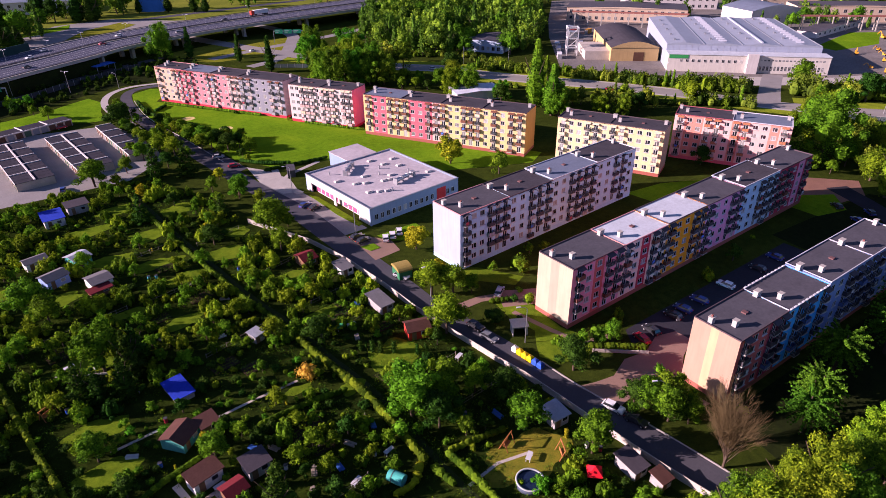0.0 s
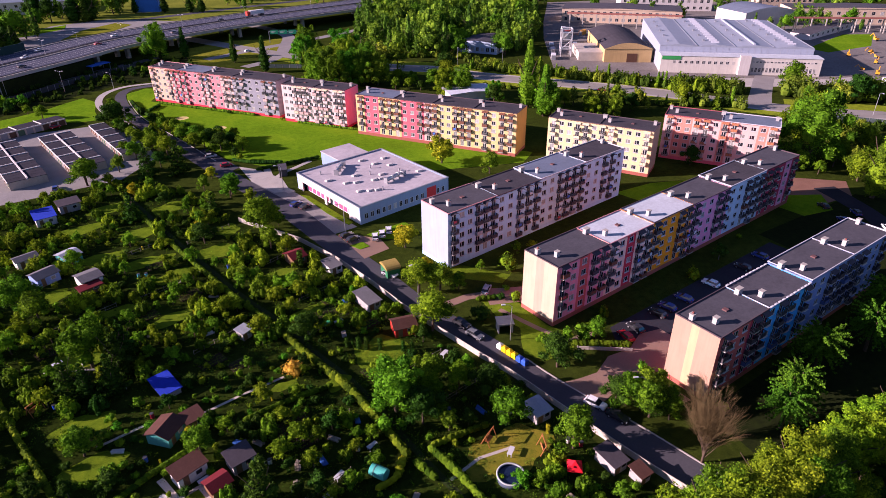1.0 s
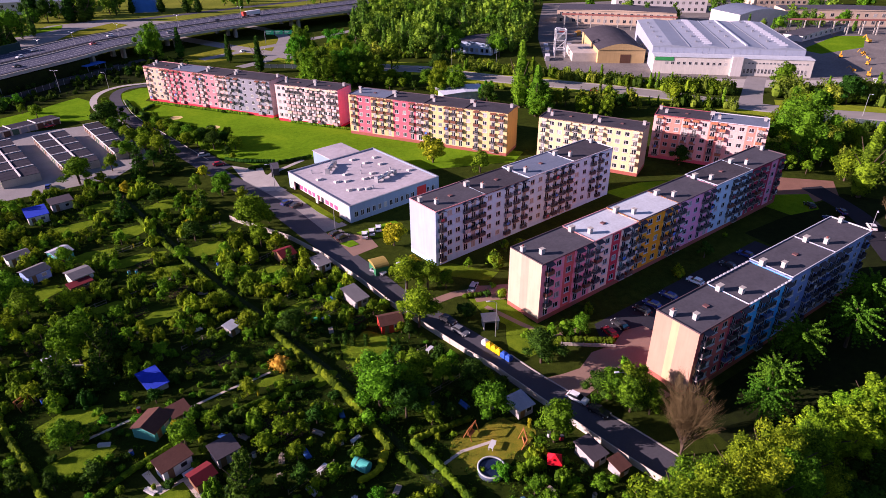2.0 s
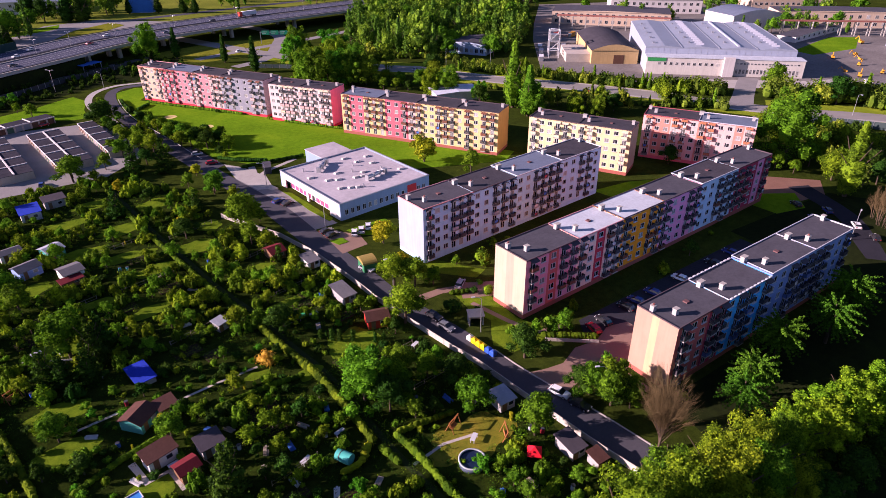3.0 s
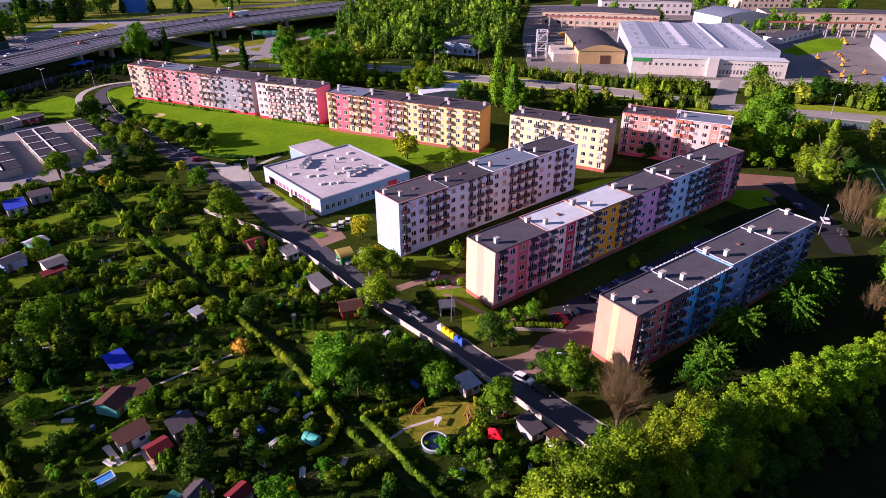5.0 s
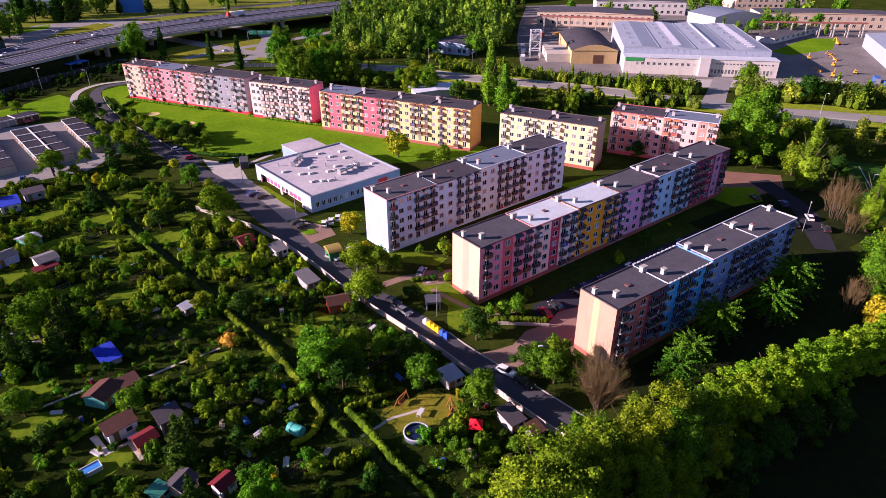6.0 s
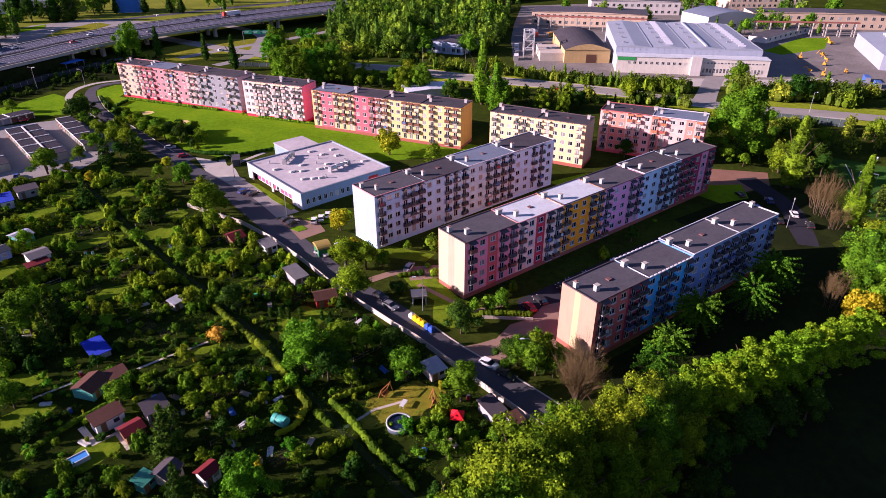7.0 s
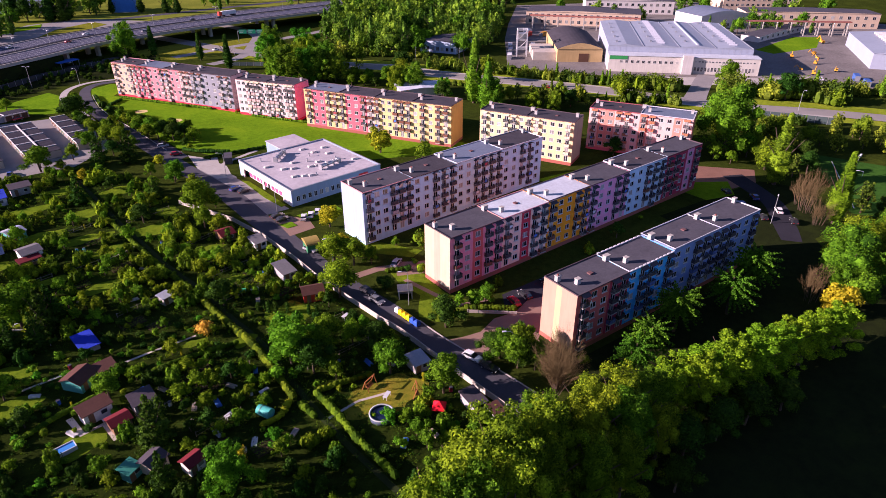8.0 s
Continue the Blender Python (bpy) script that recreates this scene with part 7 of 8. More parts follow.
DRYLAWN = grass_mat("dry_lawn", (0.04, 0.10, 0.008), (0.13, 0.18, 0.014), (0.36, 0.25, 0.03), 0.22)
LAWNS = [(-1.2, 81.8, 5.4, 2.7), (51.6, 45.4, 7.2, 5.2), (26.0, 132.5, 5.0, 2.8), (30.0, 81.2, 2.6, 1.2), (1.2, 112.0, 5.2, 3.4), (49.0, 79.0, 5.0, 5.5), (38.2, 76.0, 2.4, 2.2), (-0.5, 92.5, 5.0, 2.8),
         (6.5, 65.6, 5.2, 2.7), (44.0, 100.0, 3.5, 3.0), (20.0, 115.0, 4.0, 4.0), (45.0, 118.0, 3.5, 4.0), (12.0, 125.0, 4.0, 3.0), (22.0, 143.0, 6.0, 5.0), (38.0, 138.0, 5.0, 6.0), (14.0, 152.0, 5.0, 5.0), (24.0, 160.0, 5.0, 6.0), (36.0, 172.0, 4.0, 7.0), (12.0, 172.0, 6.0, 5.0), (0.0, 140.0, 5.0, 5.0), (44.0, 148.0, 3.0, 6.0), (22.0, 182.0, 6.0, 5.0), (-12.0, 150.0, 7.0, 6.0)]
R1 = random.Random(5)
for i, (x, y, rx, ry) in enumerate(LAWNS):
    wob, pts = R1.uniform(0, 6.28), []
    # far plots: flat streaks of brighter grass stand for sunlit patches
    if i > 8:
        rx, ry = rx * 1.25, ry * 0.55
    for k in range(40):
        a = 2 * math.pi * k / 40
        q = 0.95 + 0.14 * math.sin(2 * a + wob) + 0.10 * math.sin(5 * a + 2 * wob) + R1.uniform(-0.04, 0.04)
        pts.append((x + rx * q * math.cos(a), y + ry * q * math.sin(a)))
    structure("lawn_%d" % (i + 1), polygon("lawn_%d" % (i + 1), pts, 0.012, GARDENLAWN if i != 1 else DRYLAWN), "mown grass plot in the gardens" if i != 1 else "dry yellowed lawn in the gardens")
for i, line in enumerate(([(15.5, 83.2), (23, 83.6), (31.0, 83.5)], [(41.0, 46.5), (47.1, 47.1), (52.8, 45.6)], [(0, 86), (7.4, 86.4)], [(6.3, 73.2), (7.3, 67.9), (10.8, 68.3), (11.6, 63.3)], [(-4, 112), (4, 107), (9, 104)], [(24, 128), (31, 131)])):
    structure("garden_path_%d" % (i + 1), ribbon("garden_path_%d" % (i + 1), line, 0.55 if i != 3 else 1.1, 0.03, PALEWALL), "narrow pale concrete garden path")
# lane colour is the dark green of the shade beside the hedges
structure("garden_lane", ribbon("garden_lane", smooth_line([(28.5, 189), (30.8, 155.7), (33.2, 132.1), (35.0, 115.4), (37.8, 99.1), (39.0, 85.7), (40.5, 73.7), (40.4, 62.6), (40.2, 52.6), (40.6, 40), (42, 26)]), 1.1, 0.01, surface("shaded_lane", (0.028, 0.042, 0.012), 0.95, 0.4, 0.4)), "narrow lane between hedges, coloured dark green for shade")


def hedge(line, w, h, label, mat=LEAF_HEDGE, density=60, size=0.13):
    """A clipped hedge along a line: a lumpy body covered in small leaves, with low spots and gaps."""
    rng = random.Random(int(line[0][0] * 31 + line[0][1] * 7))
    pts = [Vector(p[:2]) for p in smooth_line(line, 4)]
    v, f = [], []
    for a, b in zip(pts, pts[1:]):
        L = (b - a).length
        d = (b - a) / max(L, 1e-6)
        s = Vector((-d.y, d.x))
        n = max(1, round(L / 0.85))
        for i in range(n):
            c = a.lerp(b, (i + 0.5) / n)
            hh = h * rng.uniform(0.88, 1.06)
            ww = w * rng.uniform(0.85, 1.15)
            lobe = [(c.x, c.y, hh * 0.48, ww * 0.5 + abs(d.x) * 0.35, ww * 0.5 + abs(d.y) * 0.35, hh * 0.52)]
            v1, f1 = core_blob(rng, lobe, 0.92)
            v2, f2 = leaf_cloud(rng, lobe, density, size)
            k = len(v)
            v += v1 + v2
            f += [tuple(q + k for q in g) for g in f1] + [tuple(q + k + len(v1) for q in g) for g in f2]
    ob = new("hedge", pydata("hedge", v, f, mat))
    tagged(ob, label, "hedge", "garden hedges")
    for p in pts[::2]:
        HEDGES.append((p.x, p.y))


HEDGES = []
hedge([(26.9, 189), (28.9, 155.7), (31.3, 132.1), (33.1, 115.4), (35.7, 101)], 1.3, 1.5, "long clipped olive-green hedge along the garden lane", LEAF_HEDGE)
hedge([(35.9, 98.5), (37.0, 85.7), (38.6, 73.7), (38.6, 62.6), (38.3, 54)], 1.7, 1.7, "long clipped green hedge along the garden lane")
hedge([(38.6, 52), (39.2, 47.9)], 1.6, 1.4, "short clipped hedge along the garden lane")
hedge([(42.0, 53.0), (42.4, 47.0), (42.2, 39.0), (43.0, 29.0)], 1.6, 1.6, "clipped hedge along the garden lane")
hedge([(36.5, 75.5), (29.1, 76.6), (21.0, 76.7)], 1.2, 1.2, "clipped hedge between two garden plots")
hedge([(42.6, 53.2), (46.5, 52.6), (52.5, 51.4)], 1.2, 1.3, "clipped hedge beside a play lawn")
hedge([(-13.5, 122), (-12.5, 114.2), (-10.1, 97.1), (-7.9, 84.1), (-6.5, 74)], 1.3, 1.5, "clipped hedge beside a garden lane")
hedge([(37.5, 54.0), (34.5, 51.5), (31.5, 51.5)], 1.2, 1.2, "clipped yellowish hedge round a garden plot", LEAF_YELLOW)
hedge([(-2, 72), (6, 74.8), (12, 76.2)], 1.0, 1.0, "low clipped hedge between garden plots")
hedge([(67, 183), (76, 182.5), (88, 181)], 1.2, 1.2, "dark clipped hedge beside the lawn", LEAF_DARK)
hedge([(100, 222), (108, 208), (120, 189), (132, 168)], 1.1, 1.0, "low shrubs along the foot of the block", LEAF_MID)
hedge([(64, 286), (72, 272), (90, 242)], 1.2, 1.2, "low shrubs along the foot of the block", LEAF_MID)
hedge([(55.0, 296), (54.4, 280), (56.5, 262), (60, 256)], 1.6, 1.3, "dark clipped hedge along the bend of the street", LEAF_DARK)
hedge([(57.5, 276), (63, 281.5)], 1.4, 1.2, "dark clipped hedge across the lawn", LEAF_DARK)
hedge([(64, 196.5), (69, 189.5), (76, 184.5)], 1.5, 1.3, "dark clipped hedge at the edge of the lawn", LEAF_DARK)
hedge([(74.9, 81.0), (78.7, 79.2)], 1.3, 1.1, "short clipped hedge beside a footpath")
hedge([(79.8, 57.6), (84, 53.8), (88, 50.6)], 1.5, 1.4, "clipped hedge above a low wall")
hedge([(84.5, 61.0), (90, 58.8)], 1.0, 0.9, "low clipped hedge beside the block")

# garden furniture and clutter
def ring(name, r0, r1, z0, z1, mat, n=32):
    """A round wall between two radii and two heights."""
    v, f = [], []
    for i in range(n):
        c, q = math.cos(2 * math.pi * i / n), math.sin(2 * math.pi * i / n)
        v += [(r0 * c, r0 * q, z0), (r1 * c, r1 * q, z0), (r1 * c, r1 * q, z1), (r0 * c, r0 * q, z1)]
    for i in range(n):
        k, j = 4 * i, 4 * ((i + 1) % n)
        f += [(k + e, j + e, j + (e + 1) % 4, k + (e + 1) % 4) for e in range(4)]
    return pydata(name, v, f, mat, None, True)


pool = thing("round_pool", pose(48.3, 41.2, 0), "round above-ground pool with a pale rim and dark water", "pool")
child("pool_wall", ring("pool_wall", 2.0, 2.1, 0.0, 0.95, surface("pool_liner", (0.10, 0.13, 0.18), 0.6)), pool)
child("pool_rim", ring("pool_rim", 1.92, 2.2, 0.93, 1.05, surface("pool_rim_white", (0.45, 0.47, 0.47), 0.5)), pool)
child("water", disc("water", 2.0, 0.04, surface("pool_water", (0.01, 0.02, 0.05), 0.04, 0.1, 1, 4, 0, 0.6), 32), pool, pose(0, 0, 0.72, 90))
pool = thing("rectangular_pool", pose(4.4, 65.5, 0, 0, 0, 8), "small rectangular above-ground pool with blue water", "pool")
child("pool_frame", boxes_mesh("pool_frame", [(-1.7, 1.7, -0.9, -0.78, 0, 0.8), (-1.7, 1.7, 0.78, 0.9, 0, 0.8), (-1.7, -1.58, -0.78, 0.78, 0, 0.8), (1.58, 1.7, -0.78, 0.78, 0, 0.8)], WHITEPLASTIC), pool)
child("water", boxes_mesh("water", [(-1.58, 1.58, -0.78, 0.78, 0, 0.66)], surface("blue_pool_water", (0.04, 0.24, 0.60), 0.1, 0.1, 1, 4, 0, 0.6)), pool)
tank = thing("water_tank", pose(32.9, 53.6, 0, 0, 0, 25), "teal plastic water tank lying in a garden", "tank")
child("tank_body", disc("tank_body", 0.95, 2.6, surface("teal_plastic", (0.05, 0.42, 0.36), 0.4), 20), tank, pose(0, 0, 0.95))
child("tank_band", disc("tank_band", 0.98, 0.12, DARKMETAL, 20), tank, pose(0, 0.5, 0.95))


def swing(x, y, yaw):
    top = thing("swing_frame", pose(x, y, 0, 0, 0, yaw), "wooden garden swing frame with a seat", "swing", "swings")
    wood = surface("orange_wood", (0.42, 0.15, 0.05), 0.7)
    for sx in (-1.2, 1.2):
        for sy in (-0.8, 0.8):
            v, f = [], []
            limb(v, f, (sx, sy, 0), (sx, 0, 2.1), 0.07, 0.07)
            child("leg", pydata("leg", v, f, wood), top)
    child("beam", boxes_mesh("beam", [(-1.4, 1.4, -0.07, 0.07, 2.05, 2.2)], wood), top)
    child("seat", boxes_mesh("seat", [(-0.8, 0.8, -0.3, 0.3, 0.5, 0.58), (-0.8, 0.8, 0.26, 0.32, 0.58, 1.1)], wood), top)


swing(50.6, 48.8, 20)
swing(56.2, 42.2, 60)
swing(-6.5, 101.0, 30)


def bench(x, y, yaw, mat, label):
    top = thing("garden_table", pose(x, y, 0, 0, 0, yaw), label, "table", "garden tables")
    child("tabletop", boxes_mesh("tabletop", [(-0.9, 0.9, -0.4, 0.4, 0.68, 0.74)], mat), top)
    for sx in (-0.75, 0.75):
        for sy in (-0.3, 0.3):
            child("leg", boxes_mesh("leg", [(sx - 0.04, sx + 0.04, sy - 0.04, sy + 0.04, 0, 0.68)], mat), top)


for x, y, r in ((51.6, 44.8, 30), (-1.5, 112.5, 10), (3.0, 109.5, 10), (28.0, 57.0, 20), (35.0, 59.0, 10), (58.0, 70.5, 20), (6.5, 98.0, 0), (47.0, 92.0, 0), (11.5, 68.6, 10)):
    bench(x, y, r, WHITEPLASTIC, "white plastic garden table on grass")
DRUMS = {c: surface("drum_" + c, v, 0.5) for c, v in (("blue", (0.02, 0.10, 0.55)), ("white", (0.72, 0.7, 0.68)), ("turquoise", (0.05, 0.45, 0.55)), ("red", (0.45, 0.03, 0.05)), ("yellow", (0.7, 0.5, 0.02)))}
DRUM_ME = {c: disc("drum_body", 0.32, 0.9, m, 14) for c, m in DRUMS.items()}
for x, y, c in ((49.5, 58.0, "blue"), (56.0, 31.0, "blue"), (5.6, 78.2, "blue"), (19.0, 137.0, "turquoise"), (20.5, 136.2, "turquoise"), (-3.8, 100.0, "blue"), (27.0, 48.0, "white"), (36.5, 88.0, "white"), (9.0, 87.5, "red"), (57.0, 28.5, "white"),
                (60.4, 41.0, "white"), (61.5, 39.2, "red"), (33.0, 60.0, "white"), (44.5, 113.0, "white"), (26.5, 150.0, "white"), (37.0, 128.0, "blue"), (-11.0, 104.0, "yellow"), (47.5, 64.5, "red"), (20.8, 66.0, "white"), (31.8, 45.0, "white")):
    ob = thing("drum", pose(x, y, 0), c + " plastic water butt in a garden", "drum", "garden drums")
    child("drum_body", DRUM_ME[c], ob, pose(0, 0, 0.45, 90))
    child("drum_lid", disc("drum_lid", 0.34, 0.06, DARKMETAL, 14), ob, pose(0, 0, 0.92, 90))
canopyp = thing("garden_parasol", pose(44.0, 92.0, 0), "folded bright green garden net on poles", "net")
child("net", disc("net", 1.1, 0.4, surface("green_net", (0.02, 0.35, 0.12), 0.6), 12), canopyp, pose(0, 0, 1.4, 70))
child("pole", boxes_mesh("pole", [(-0.04, 0.04, -0.04, 0.04, 0, 1.4)], METAL), canopyp)

PLANKS = {"pale": surface("weathered_planks", (0.34, 0.28, 0.22), 0.9), "white": surface("white_boards", (0.60, 0.58, 0.55), 0.8), "blue": surface("blue_sheeting", (0.04, 0.14, 0.45), 0.6)}
RP = random.Random(8)
for x, y in ((24, 63), (27.5, 61.5), (31, 64.5), (33.5, 57), (25, 54.5), (22, 59.5), (29, 49), (35, 47), (36.2, 66), (18.5, 73), (21, 71), (46, 68), (54, 55), (57, 52), (53, 33), (48, 34), (6, 69), (2.5, 83), (24.5, 105), (15, 112), (46, 88), (52, 98), (30, 118), (8, 131)):
    c = RP.choice(("pale", "pale", "white", "blue"))
    top = thing("plank_stack", pose(x, y, 0, 0, 0, RP.uniform(0, 180)), {"pale": "weathered stacked planks lying in a garden", "white": "white painted boards lying in a garden", "blue": "boards under blue sheeting in a garden"}[c], "planks", "plank stacks")
    for i in range(3):
        child("plank", boxes_mesh("plank", [(-1.0 + RP.uniform(-.2, .2), 1.0 + RP.uniform(-.2, .2), -0.45 + 0.31 * i, -0.17 + 0.31 * i, 0, 0.18 + 0.1 * RP.random())], PLANKS[c]), top)

FENCEMAT = surface("grey_fence_wood", (0.22, 0.18, 0.15), 0.9)


def plot_fence(a, b, h=1.1):
    """A light garden fence: posts, two rails and pales."""
    a, b = Vector(a), Vector(b)
    d = b - a
    top = thing("plot_fence", pose(a.x, a.y, 0, 0, 0, math.degrees(math.atan2(d.y, d.x))), "weathered wooden fence between garden plots", "fence", "plot fences")
    n = max(2, round(d.length / 2.2))
    u = d.length / n
    post = boxes_mesh("post", [(-0.05, 0.05, -0.05, 0.05, 0, h)], FENCEMAT)
    for i in range(n + 1):
        child("post", post, top, pose(i * u, 0, 0))
    for z in (0.25, h - 0.2):
        child("rail", boxes_mesh("rail", [(0, d.length, -0.07, -0.051, z, z + 0.09)], FENCEMAT), top)


for a, b in (((20, 100), (33, 103)), ((40.5, 92), (52, 94)), ((42, 104), (57, 106)), ((16, 126), (30, 129)), ((-4, 124), (12, 127)), ((38, 122), (50, 125)), ((20, 66), (36, 68)), ((22, 56), (30, 57)), ((42.5, 70), (58, 71.5)), ((44, 60), (60, 61)), ((14, 148), (29, 151)), ((33, 146), (45, 149))):
    plot_fence(a, b)
BED = surface("dug_soil", (0.05, 0.035, 0.022), 1.0, 0.4, 0.8, 5, 0, 0.02)


def veg_bed(x, y, yaw, w, d, rows):
    top = thing("vegetable_bed", pose(x, y, 0, 0, 0, yaw), "dug vegetable bed with low green rows", "vegetable bed", "vegetable beds")
    child("soil", boxes_mesh("soil", [(-w / 2, w / 2, -d / 2, d / 2, 0, 0.12)], BED), top)
    rng = random.Random(int(x * 13 + y))
    for i in range(rows):
        yy = -d / 2 + (i + 0.5) * d / rows
        v, f = leaf_cloud(rng, [(-w / 2 + (k + 0.5) * w / 8, yy, 0.25, w / 16, 0.22, 0.22) for k in range(8)], 110, 0.10)
        tagged(child("crop_foliage", pydata("crop_foliage", v, f, rng.choice((LEAF_MID, LEAF_BRIGHT, LEAF_OLIVE))), top), kind="stuff")


for x, y, r, w, d, n in ((27, 71.5, 5, 6, 3, 4), (28, 67, 5, 5, 3, 4), (45, 75, 10, 4, 3, 4), (22, 96, 8, 5, 3, 4), (26, 92, 8, 4, 3, 3), (47, 97, 5, 5, 3, 4), (50, 101, 5, 4, 3, 4), (16, 119, 10, 5, 3, 4), (26, 122, 10, 5, 3, 4), (42, 112, 10, 4, 3, 4), (-2, 118, 10, 5, 3, 4), (24, 140, 12, 5, 3, 4), (46, 67, 5, 4, 2.4, 3), (30, 47, 5, 4, 3, 4), (24, 52, 5, 4, 2.5, 3), (52, 88, 5, 4, 2.4, 3)):
    veg_bed(x, y, r, w, d, n)


# garden trees and shrubs
for x, y, h in [(3.7, 108, 11), (-4.7, 135.6, 10), (-2, 130, 8), (-1.8, 85.2, 6), (50.5, 140.6, 9), (55.6, 49.8, 8), (60.2, 39.6, 8.5), (39.5, 90.7, 7), (49, 130.5, 7), (52.5, 168, 7), (20.9, 208.5, 8), (43.4, 271.7, 8), (12.9, 74.4, 6), (44.5, 58.5, 8), (48, 63, 7), (52, 66, 6), (57.5, 57, 7), (54.5, 61.5, 6)]:
    plant("round", x, y, h, None, 1.1)
plant("bright", 42.5, 63.5, 11, 0, 1.15)
plant("big", 22.4, 41.7, 9.5, 2)
plant("gold", 32.6, 82.9, 3.2, 0, 1.1)
for x, y, h in [(25.6, 169.1, 9), (16.5, 58.0, 11), (15, 48.5, 8), (7.5, 103, 11), (-1, 102, 9), (5.5, 98, 9), (9.5, 107.5, 9), (1.5, 99.5, 8)]:
    plant("conifer", x, y, h)
for x, y, h in [(18.8, 63.6, 5), (52.5, 76.2, 2.6), (53.8, 75.2, 2.4), (49.2, 79.4, 2.8), (46.0, 82.0, 3.0), (47.2, 81.0, 3.0), (44.5, 84.0, 2.4), (-1.0, 109.8, 2.2), (4.5, 113, 2.2), (51.0, 118, 4.5)]:
    plant("column", x, y, h, 0)
for x, y, h in [(12.5, 78.2, 3), (26.0, 46.0, 3.4), (37.5, 152, 3)]:
    plant("column", x, y, h, 1)

CELL = {}


def free(x, y, r):
    i, j = int(x // 6), int(y // 6)
    for a in (-1, 0, 1):
        for b in (-1, 0, 1):
            for px, py, pr in CELL.get((i + a, j + b), ()):
                if (px - x) ** 2 + (py - y) ** 2 < ((pr + r) * 0.8) ** 2:
                    return False
    return True


def occupy(x, y, r):
    CELL.setdefault((int(x // 6), int(y // 6)), []).append((x, y, r))


def inside(x, y, poly):
    hit, n = False, len(poly)
    for i in range(n):
        (x1, y1), (x2, y2) = poly[i], poly[(i + 1) % n]
        if (y1 > y) != (y2 > y) and x < (x2 - x1) * (y - y1) / (y2 - y1) + x1:
            hit = not hit
    return hit


for px, py, ph in PLANTED:
    occupy(px, py, ph * 0.30)
for px, py, pr in HUTS:
    occupy(px, py, pr)
for px, py in HEDGES:
    occupy(px, py, 0.9)
for p in smooth_line([(28.5, 189), (30.8, 155.7), (33.2, 132.1), (35.0, 115.4), (37.8, 99.1), (39.0, 85.7), (40.5, 73.7), (40.4, 62.6), (40.2, 52.6), (40.6, 40), (42, 26)], 12):
    occupy(p[0], p[1], 0.8)
GARDEN = [(-30, 60), (0, 47), (30, 26), (64, 22), (63, 45), (60, 76), (58.5, 100), (57, 116), (54, 130), (46, 150), (46, 172), (38, 190), (28, 202), (-30, 200)]
R2 = random.Random(21)


def in_lawn(x, y, k=1.0):
    return any(((x - a) / (rx * k)) ** 2 + ((y - b) / (ry * k)) ** 2 < 1 for a, b, rx, ry in LAWNS)


def shades_lawn(x, y):
    """True where a tree would stand between the sun and one of the open lawns."""
    for k in (2.5, 5.0, 7.5, 10.0):
        px, py = x - toward.x * k, y - toward.y * k
        if any(((px - a) / rx) ** 2 + ((py - b) / ry) ** 2 < 0.8 for a, b, rx, ry in LAWNS[:9]):
            return True
    return False


count = 0
for _ in range(9000):
    x, y = R2.uniform(-30, 64), R2.uniform(24, 202)
    if not inside(x, y, GARDEN) or in_lawn(x, y):
        continue
    near = y < 95
    h = R2.uniform(2.6, 4.4) if near else R2.choice((R2.uniform(1.8, 3.4), R2.uniform(2.2, 3.8), R2.uniform(3.5, 5.4)))
    if shades_lawn(x, y) or (14 < x < 33 and 84.5 < y < 98 and R2.random() < 0.85):
        continue
    if near and noise.noise((x * 0.09, y * 0.09, 3.1)) > 0.22:
        continue
    r = h * (0.34 if near else 0.27)
    if free(x, y, r):
        # darker leaves near left stand for shade, brighter far ones for sunlight
        plant("fruit", x, y, h, R2.choice((2, 2, 6, 6, 0, 1, 4) if near and x < 28 else (0, 0, 1, 1, 2, 3, 4, 5, 6) if near else (0, 1, 1, 3, 3, 4, 4, 5, 5, 7)), 1.0, None if y < 100 and x > -8 else "garden_thicket")
        occupy(x, y, r)
        count += 1
        if count > 640:
            break
count = 0
for _ in range(9000):
    x, y = R2.uniform(-30, 64), R2.uniform(24, 202)
    if not inside(x, y, GARDEN) or in_lawn(x, y, 0.9):
        continue
    h = R2.uniform(0.8, 2.0)
    if free(x, y, h * 0.5):
        plant("shrub" if R2.random() < 0.93 else "column", x, y, h, None, 1.0, None if y < 90 and x > -6 else "garden_thicket")
        occupy(x, y, h * 0.5)
        count += 1
        if count > 620:
            break

# low herbs, weeds and ground cover between the trees
v, f, mi = [], [], []
for _ in range(26000):
    x, y = R2.uniform(-30, 64), R2.uniform(24, 202)
    if not inside(x, y, GARDEN) or (in_lawn(x, y, 0.7) and R2.random() < 0.9):
        continue
    if noise.noise((x * 0.16, y * 0.16, 7.7)) < -0.12 and R2.random() < 0.75:
        continue
    if any((x - a) ** 2 + (y - b) ** 2 < (r * 0.75) ** 2 for a, b, r in HUTS):
        continue
    if (y > 105 or x < 28) and R2.random() < 0.5:
        continue
    # mostly dark leaves, so the gaps between trees look shaded
    w, hh, m = R2.uniform(0.25, 0.75), R2.uniform(0.15, 0.75), R2.choice((0, 1, 1, 1, 1, 1, 2))
    v1, f1 = leaf_cloud(R2, [(x, y, hh * 0.4, w, w, hh * 0.6)], 14, 0.105)
    k = len(v)
    v += v1
    f += [tuple(q + k for q in g) for g in f1]
    mi += [m] * len(f1)
ob = new("undergrowth", pydata("undergrowth", v, f, [LEAF_MID, LEAF_DARK, LEAF_OLIVE, LEAF_BRIGHT], mi))
tagged(ob, "low weeds, herbs and flowers covering the garden soil", "undergrowth", "", "stuff")

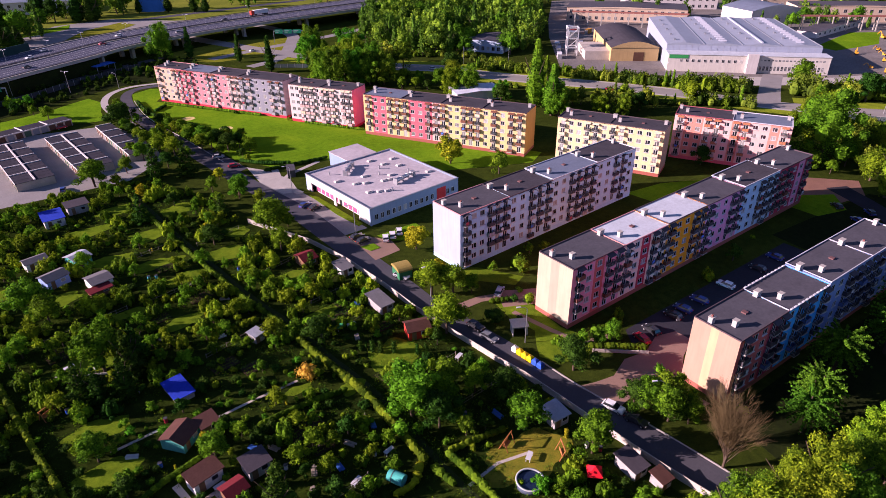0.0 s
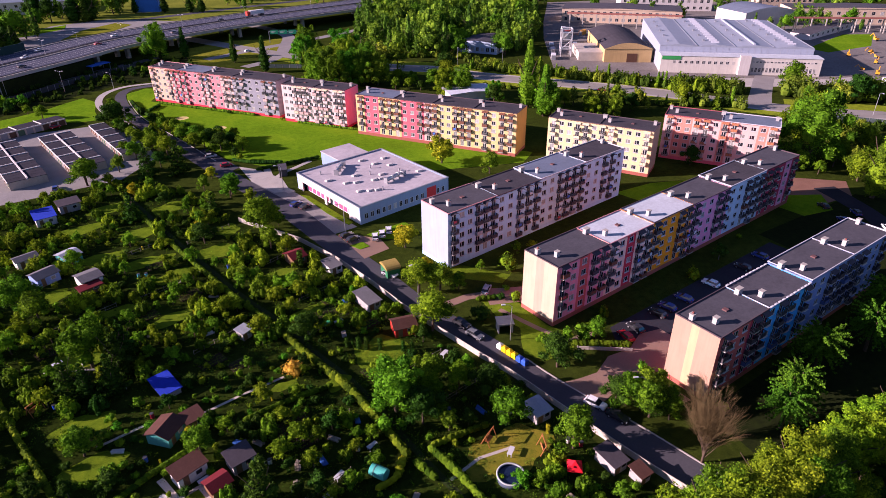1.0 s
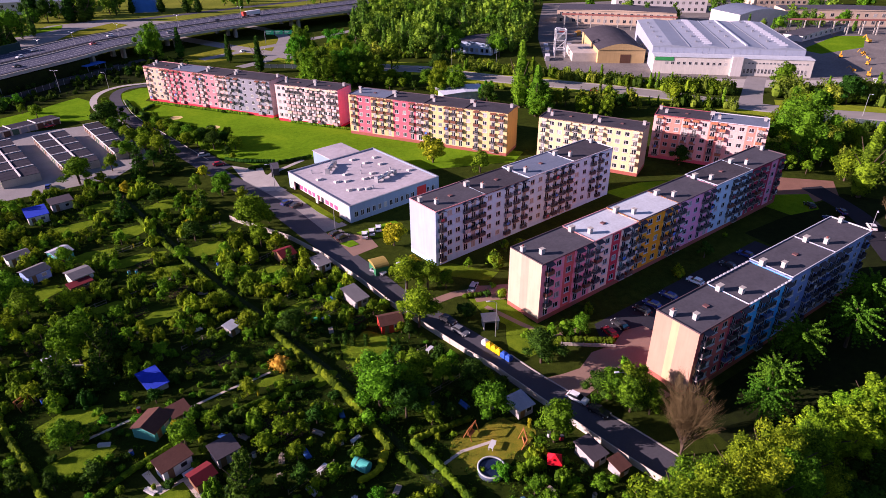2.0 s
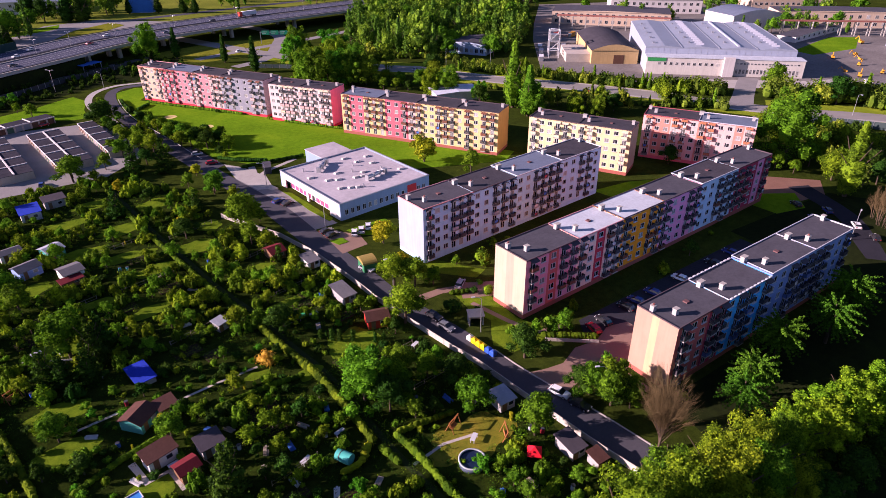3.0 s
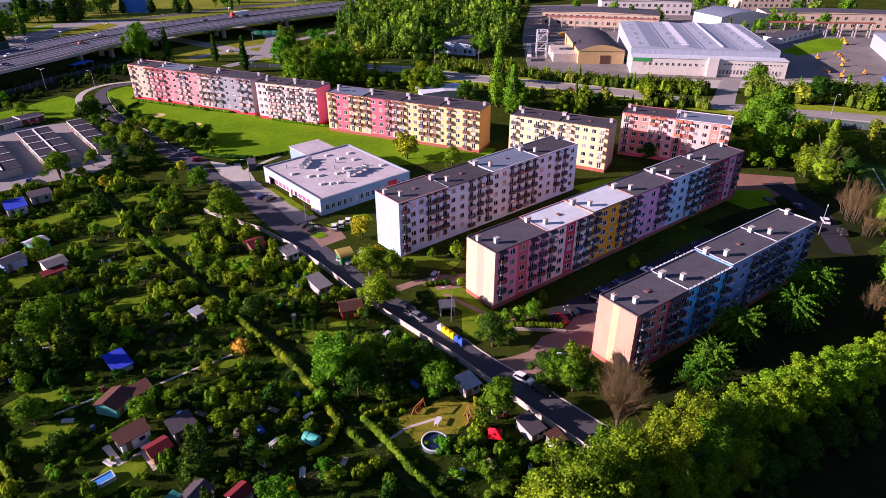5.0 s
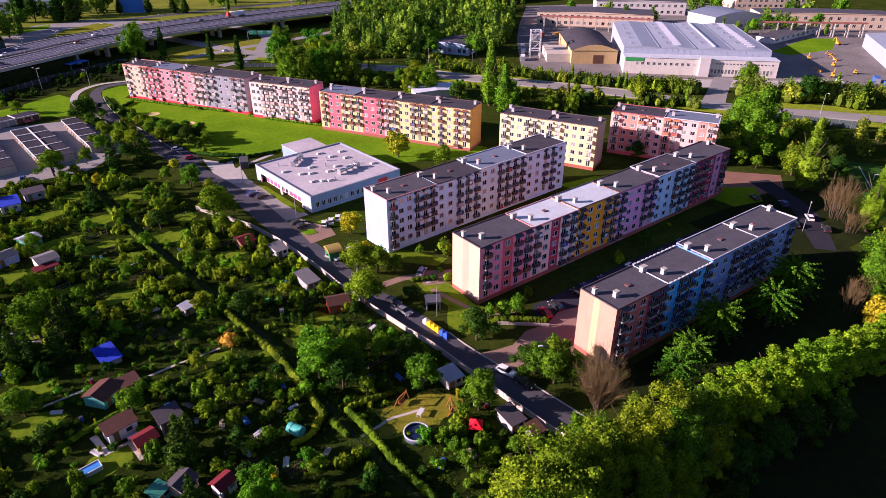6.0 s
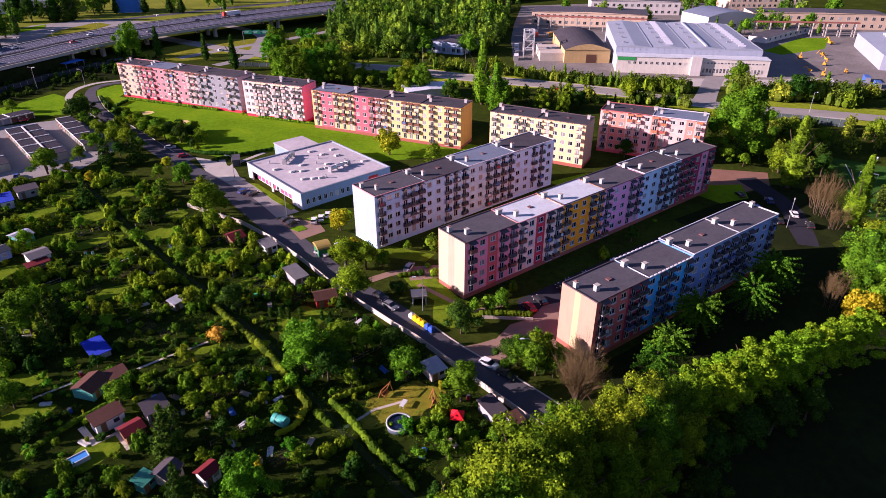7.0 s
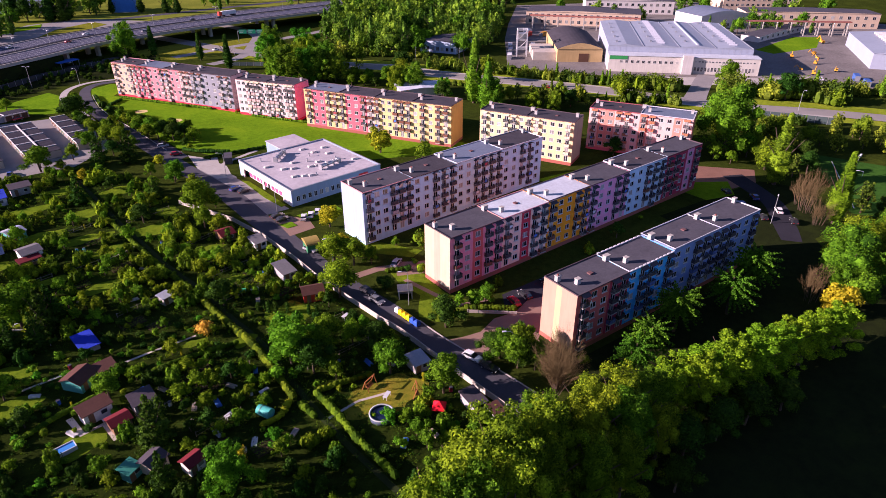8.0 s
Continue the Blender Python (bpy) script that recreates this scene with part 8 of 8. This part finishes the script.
# ---- trees along the main road, woods, and plants beyond ----
for p, q, n, h0, h1, wid in (((210.5, 250), (234.4, 211), 30, 5, 8, 2.5), ((234.4, 211), (257.5, 163), 40, 5, 8, 2.5), ((257.5, 163), (274, 140), 26, 7, 10, 3), ((288, 124), (312, 82), 22, 8, 14, 5), ((312, 100), (350, 60), 16, 8, 13, 8),
                              ((186, 232), (206, 196), 14, 2, 4, 2), ((208, 186), (236, 140), 22, 2, 4.5, 2.5), ((240, 140), (256, 122), 6, 6, 9, 2), ((250, 108), (268, 74), 12, 3, 6, 3)):
    for i in range(n):
        t = (i + R2.random()) / n
        plant("bush", p[0] + (q[0] - p[0]) * t + R2.uniform(-wid, wid), p[1] + (q[1] - p[1]) * t + R2.uniform(-wid, wid), R2.uniform(h0, h1), R2.choice((0, 0, 1, 2, 2, 2, 3, 4)), 1.0, "roadside_thicket")
SCRUB = [(-60, 302), (0, 305), (22, 314), (40, 324), (54, 331), (74, 330), (98, 334), (104, 372), (84, 386), (44, 370), (8, 346), (-60, 312)]
# scrub in dark leaves, which also fills in for missing shade here
for _ in range(900):
    x, y = R2.uniform(-60, 104), R2.uniform(300, 388)
    if inside(x, y, SCRUB):
        plant("bush", x, y, R2.uniform(1.0, 3.6), 4, 1.0, "roadside_thicket")
structure("ground_scrub", polygon("ground_scrub", SCRUB, 0.009, SHADESOIL), "scrubby ground beside the flyover, darkened for shade")
for p, q, n in (((184, 308), (203, 288), 16), ((203, 288), (218, 270), 16), ((218, 262), (222, 240), 12)):
    for i in range(n):
        t = (i + R2.random()) / n
        plant("bush", p[0] + (q[0] - p[0]) * t + R2.uniform(2, 7), p[1] + (q[1] - p[1]) * t + R2.uniform(1, 5), R2.uniform(3, 6), R2.choice((0, 1, 2)), 1.0, "roadside_thicket")
WOOD = [(196, 312), (208, 285), (232, 262), (262, 262), (300, 290), (345, 340), (340, 420), (290, 440), (230, 400), (200, 350)]
for _ in range(4000):
    x, y = R2.uniform(190, 350), R2.uniform(255, 445)
    h = R2.uniform(10, 22)
    if inside(x, y, WOOD) and free(x, y, h * 0.28) and not (228 < x < 262 and 258 < y < 296 and (x - 228) + (296 - y) * 0.6 < 34):
        plant("wood", x, y, h, R2.choice((0, 0, 1, 1, 2, 3, 3, 4)), R2.uniform(0.85, 1.2), "woodland")
        occupy(x, y, h * 0.28)
for cx, cy, n, sp, h0, h1 in ((152, 298, 8, 14, 10, 15), (168, 276, 6, 10, 12, 16), (30, 510, 12, 22, 14, 22), (80, 582, 10, 22, 12, 20), (115, 600, 10, 26, 12, 20), (-20, 470, 10, 25, 12, 18), (200, 560, 12, 40, 10, 18), (300, 520, 14, 50, 10, 18),
                              (380, 400, 14, 40, 10, 18), (420, 290, 10, 30, 8, 15), (470, 190, 8, 18, 8, 14), (430, 205, 6, 12, 9, 14), (215, 150, 8, 12, 5, 9), (205, 168, 6, 9, 6, 10), (225, 120, 7, 9, 4, 8), (240, 76, 12, 14, 6, 11),
                              (256, 52, 12, 14, 6, 11), (225, 60, 8, 9, 6, 10), (262, 40, 10, 14, 7, 11), (200, 12, 8, 12, 8, 12), (52, 240, 6, 10, 3, 6), (12, 322, 6, 8, 3, 6), (70, 352, 4, 8, 3, 5), (50, 352, 6, 12, 2, 4), (520, 320, 14, 50, 10, 18), (560, 220, 10, 40, 10, 18)):
    for _ in range(n):
        x, y, h = cx + R2.gauss(0, sp * 0.5), cy + R2.gauss(0, sp * 0.5), R2.uniform(h0, h1)
        if free(x, y, h * 0.2):
            plant("wood" if h > 6 else "fruit", x, y, h, None, 1.0, "woodland" if x > 330 or y > 290 else "roadside_thicket")
            occupy(x, y, h * 0.2)
# trees and shrubs beside the lawn and the street
for x, y, h in [(58, 262, 4), (54, 274, 4), (47, 262, 5), (55.5, 160, 5), (66, 195, 3),
                (100, 118, 3), (96, 91, 3.4), (100, 90, 3), (90, 89.5, 3), (84, 90.5, 2.6), (92.0, 60.5, 3), (120, 58, 4), (132, 59, 4.5), (79.5, 59, 3.5), (74, 56, 5), (76, 62, 3)]:
    plant("fruit", x, y, h)
for x, y, h in [(110, 205, 2.0), (115, 196, 2.2), (121, 187, 3.0), (126, 178, 2.2), (131, 171, 2.0), (96, 229, 1.6), (83, 252, 1.6), (146, 62, 1.5), (77, 91, 1.8), (79.5, 78.4, 2.0), (82.6, 80.2, 1.6), (75.5, 72.5, 1.4), (86, 30, 2.4), (84, 44.5, 2.6)]:
    plant("shrub", x, y, h)
for group, acc in THICKETS.items():
    ob = new(group, pydata(group, np.concatenate(acc["v"]).tolist(), acc["f"], acc["mats"], acc["m"]))
    tagged(ob, {"garden_thicket": "dense fruit trees and shrubs filling the allotment gardens", "roadside_thicket": "uneven row of green trees and bushes along the road", "woodland": "dense green woodland and distant tree groups"}[group], "trees", "", "stuff")
# kinds that were never planted
for ks in KINDS.values():
    for k in ks:
        if k.name not in USED:
            for o in (*k.children_recursive, k):
                bpy.data.objects.remove(o)
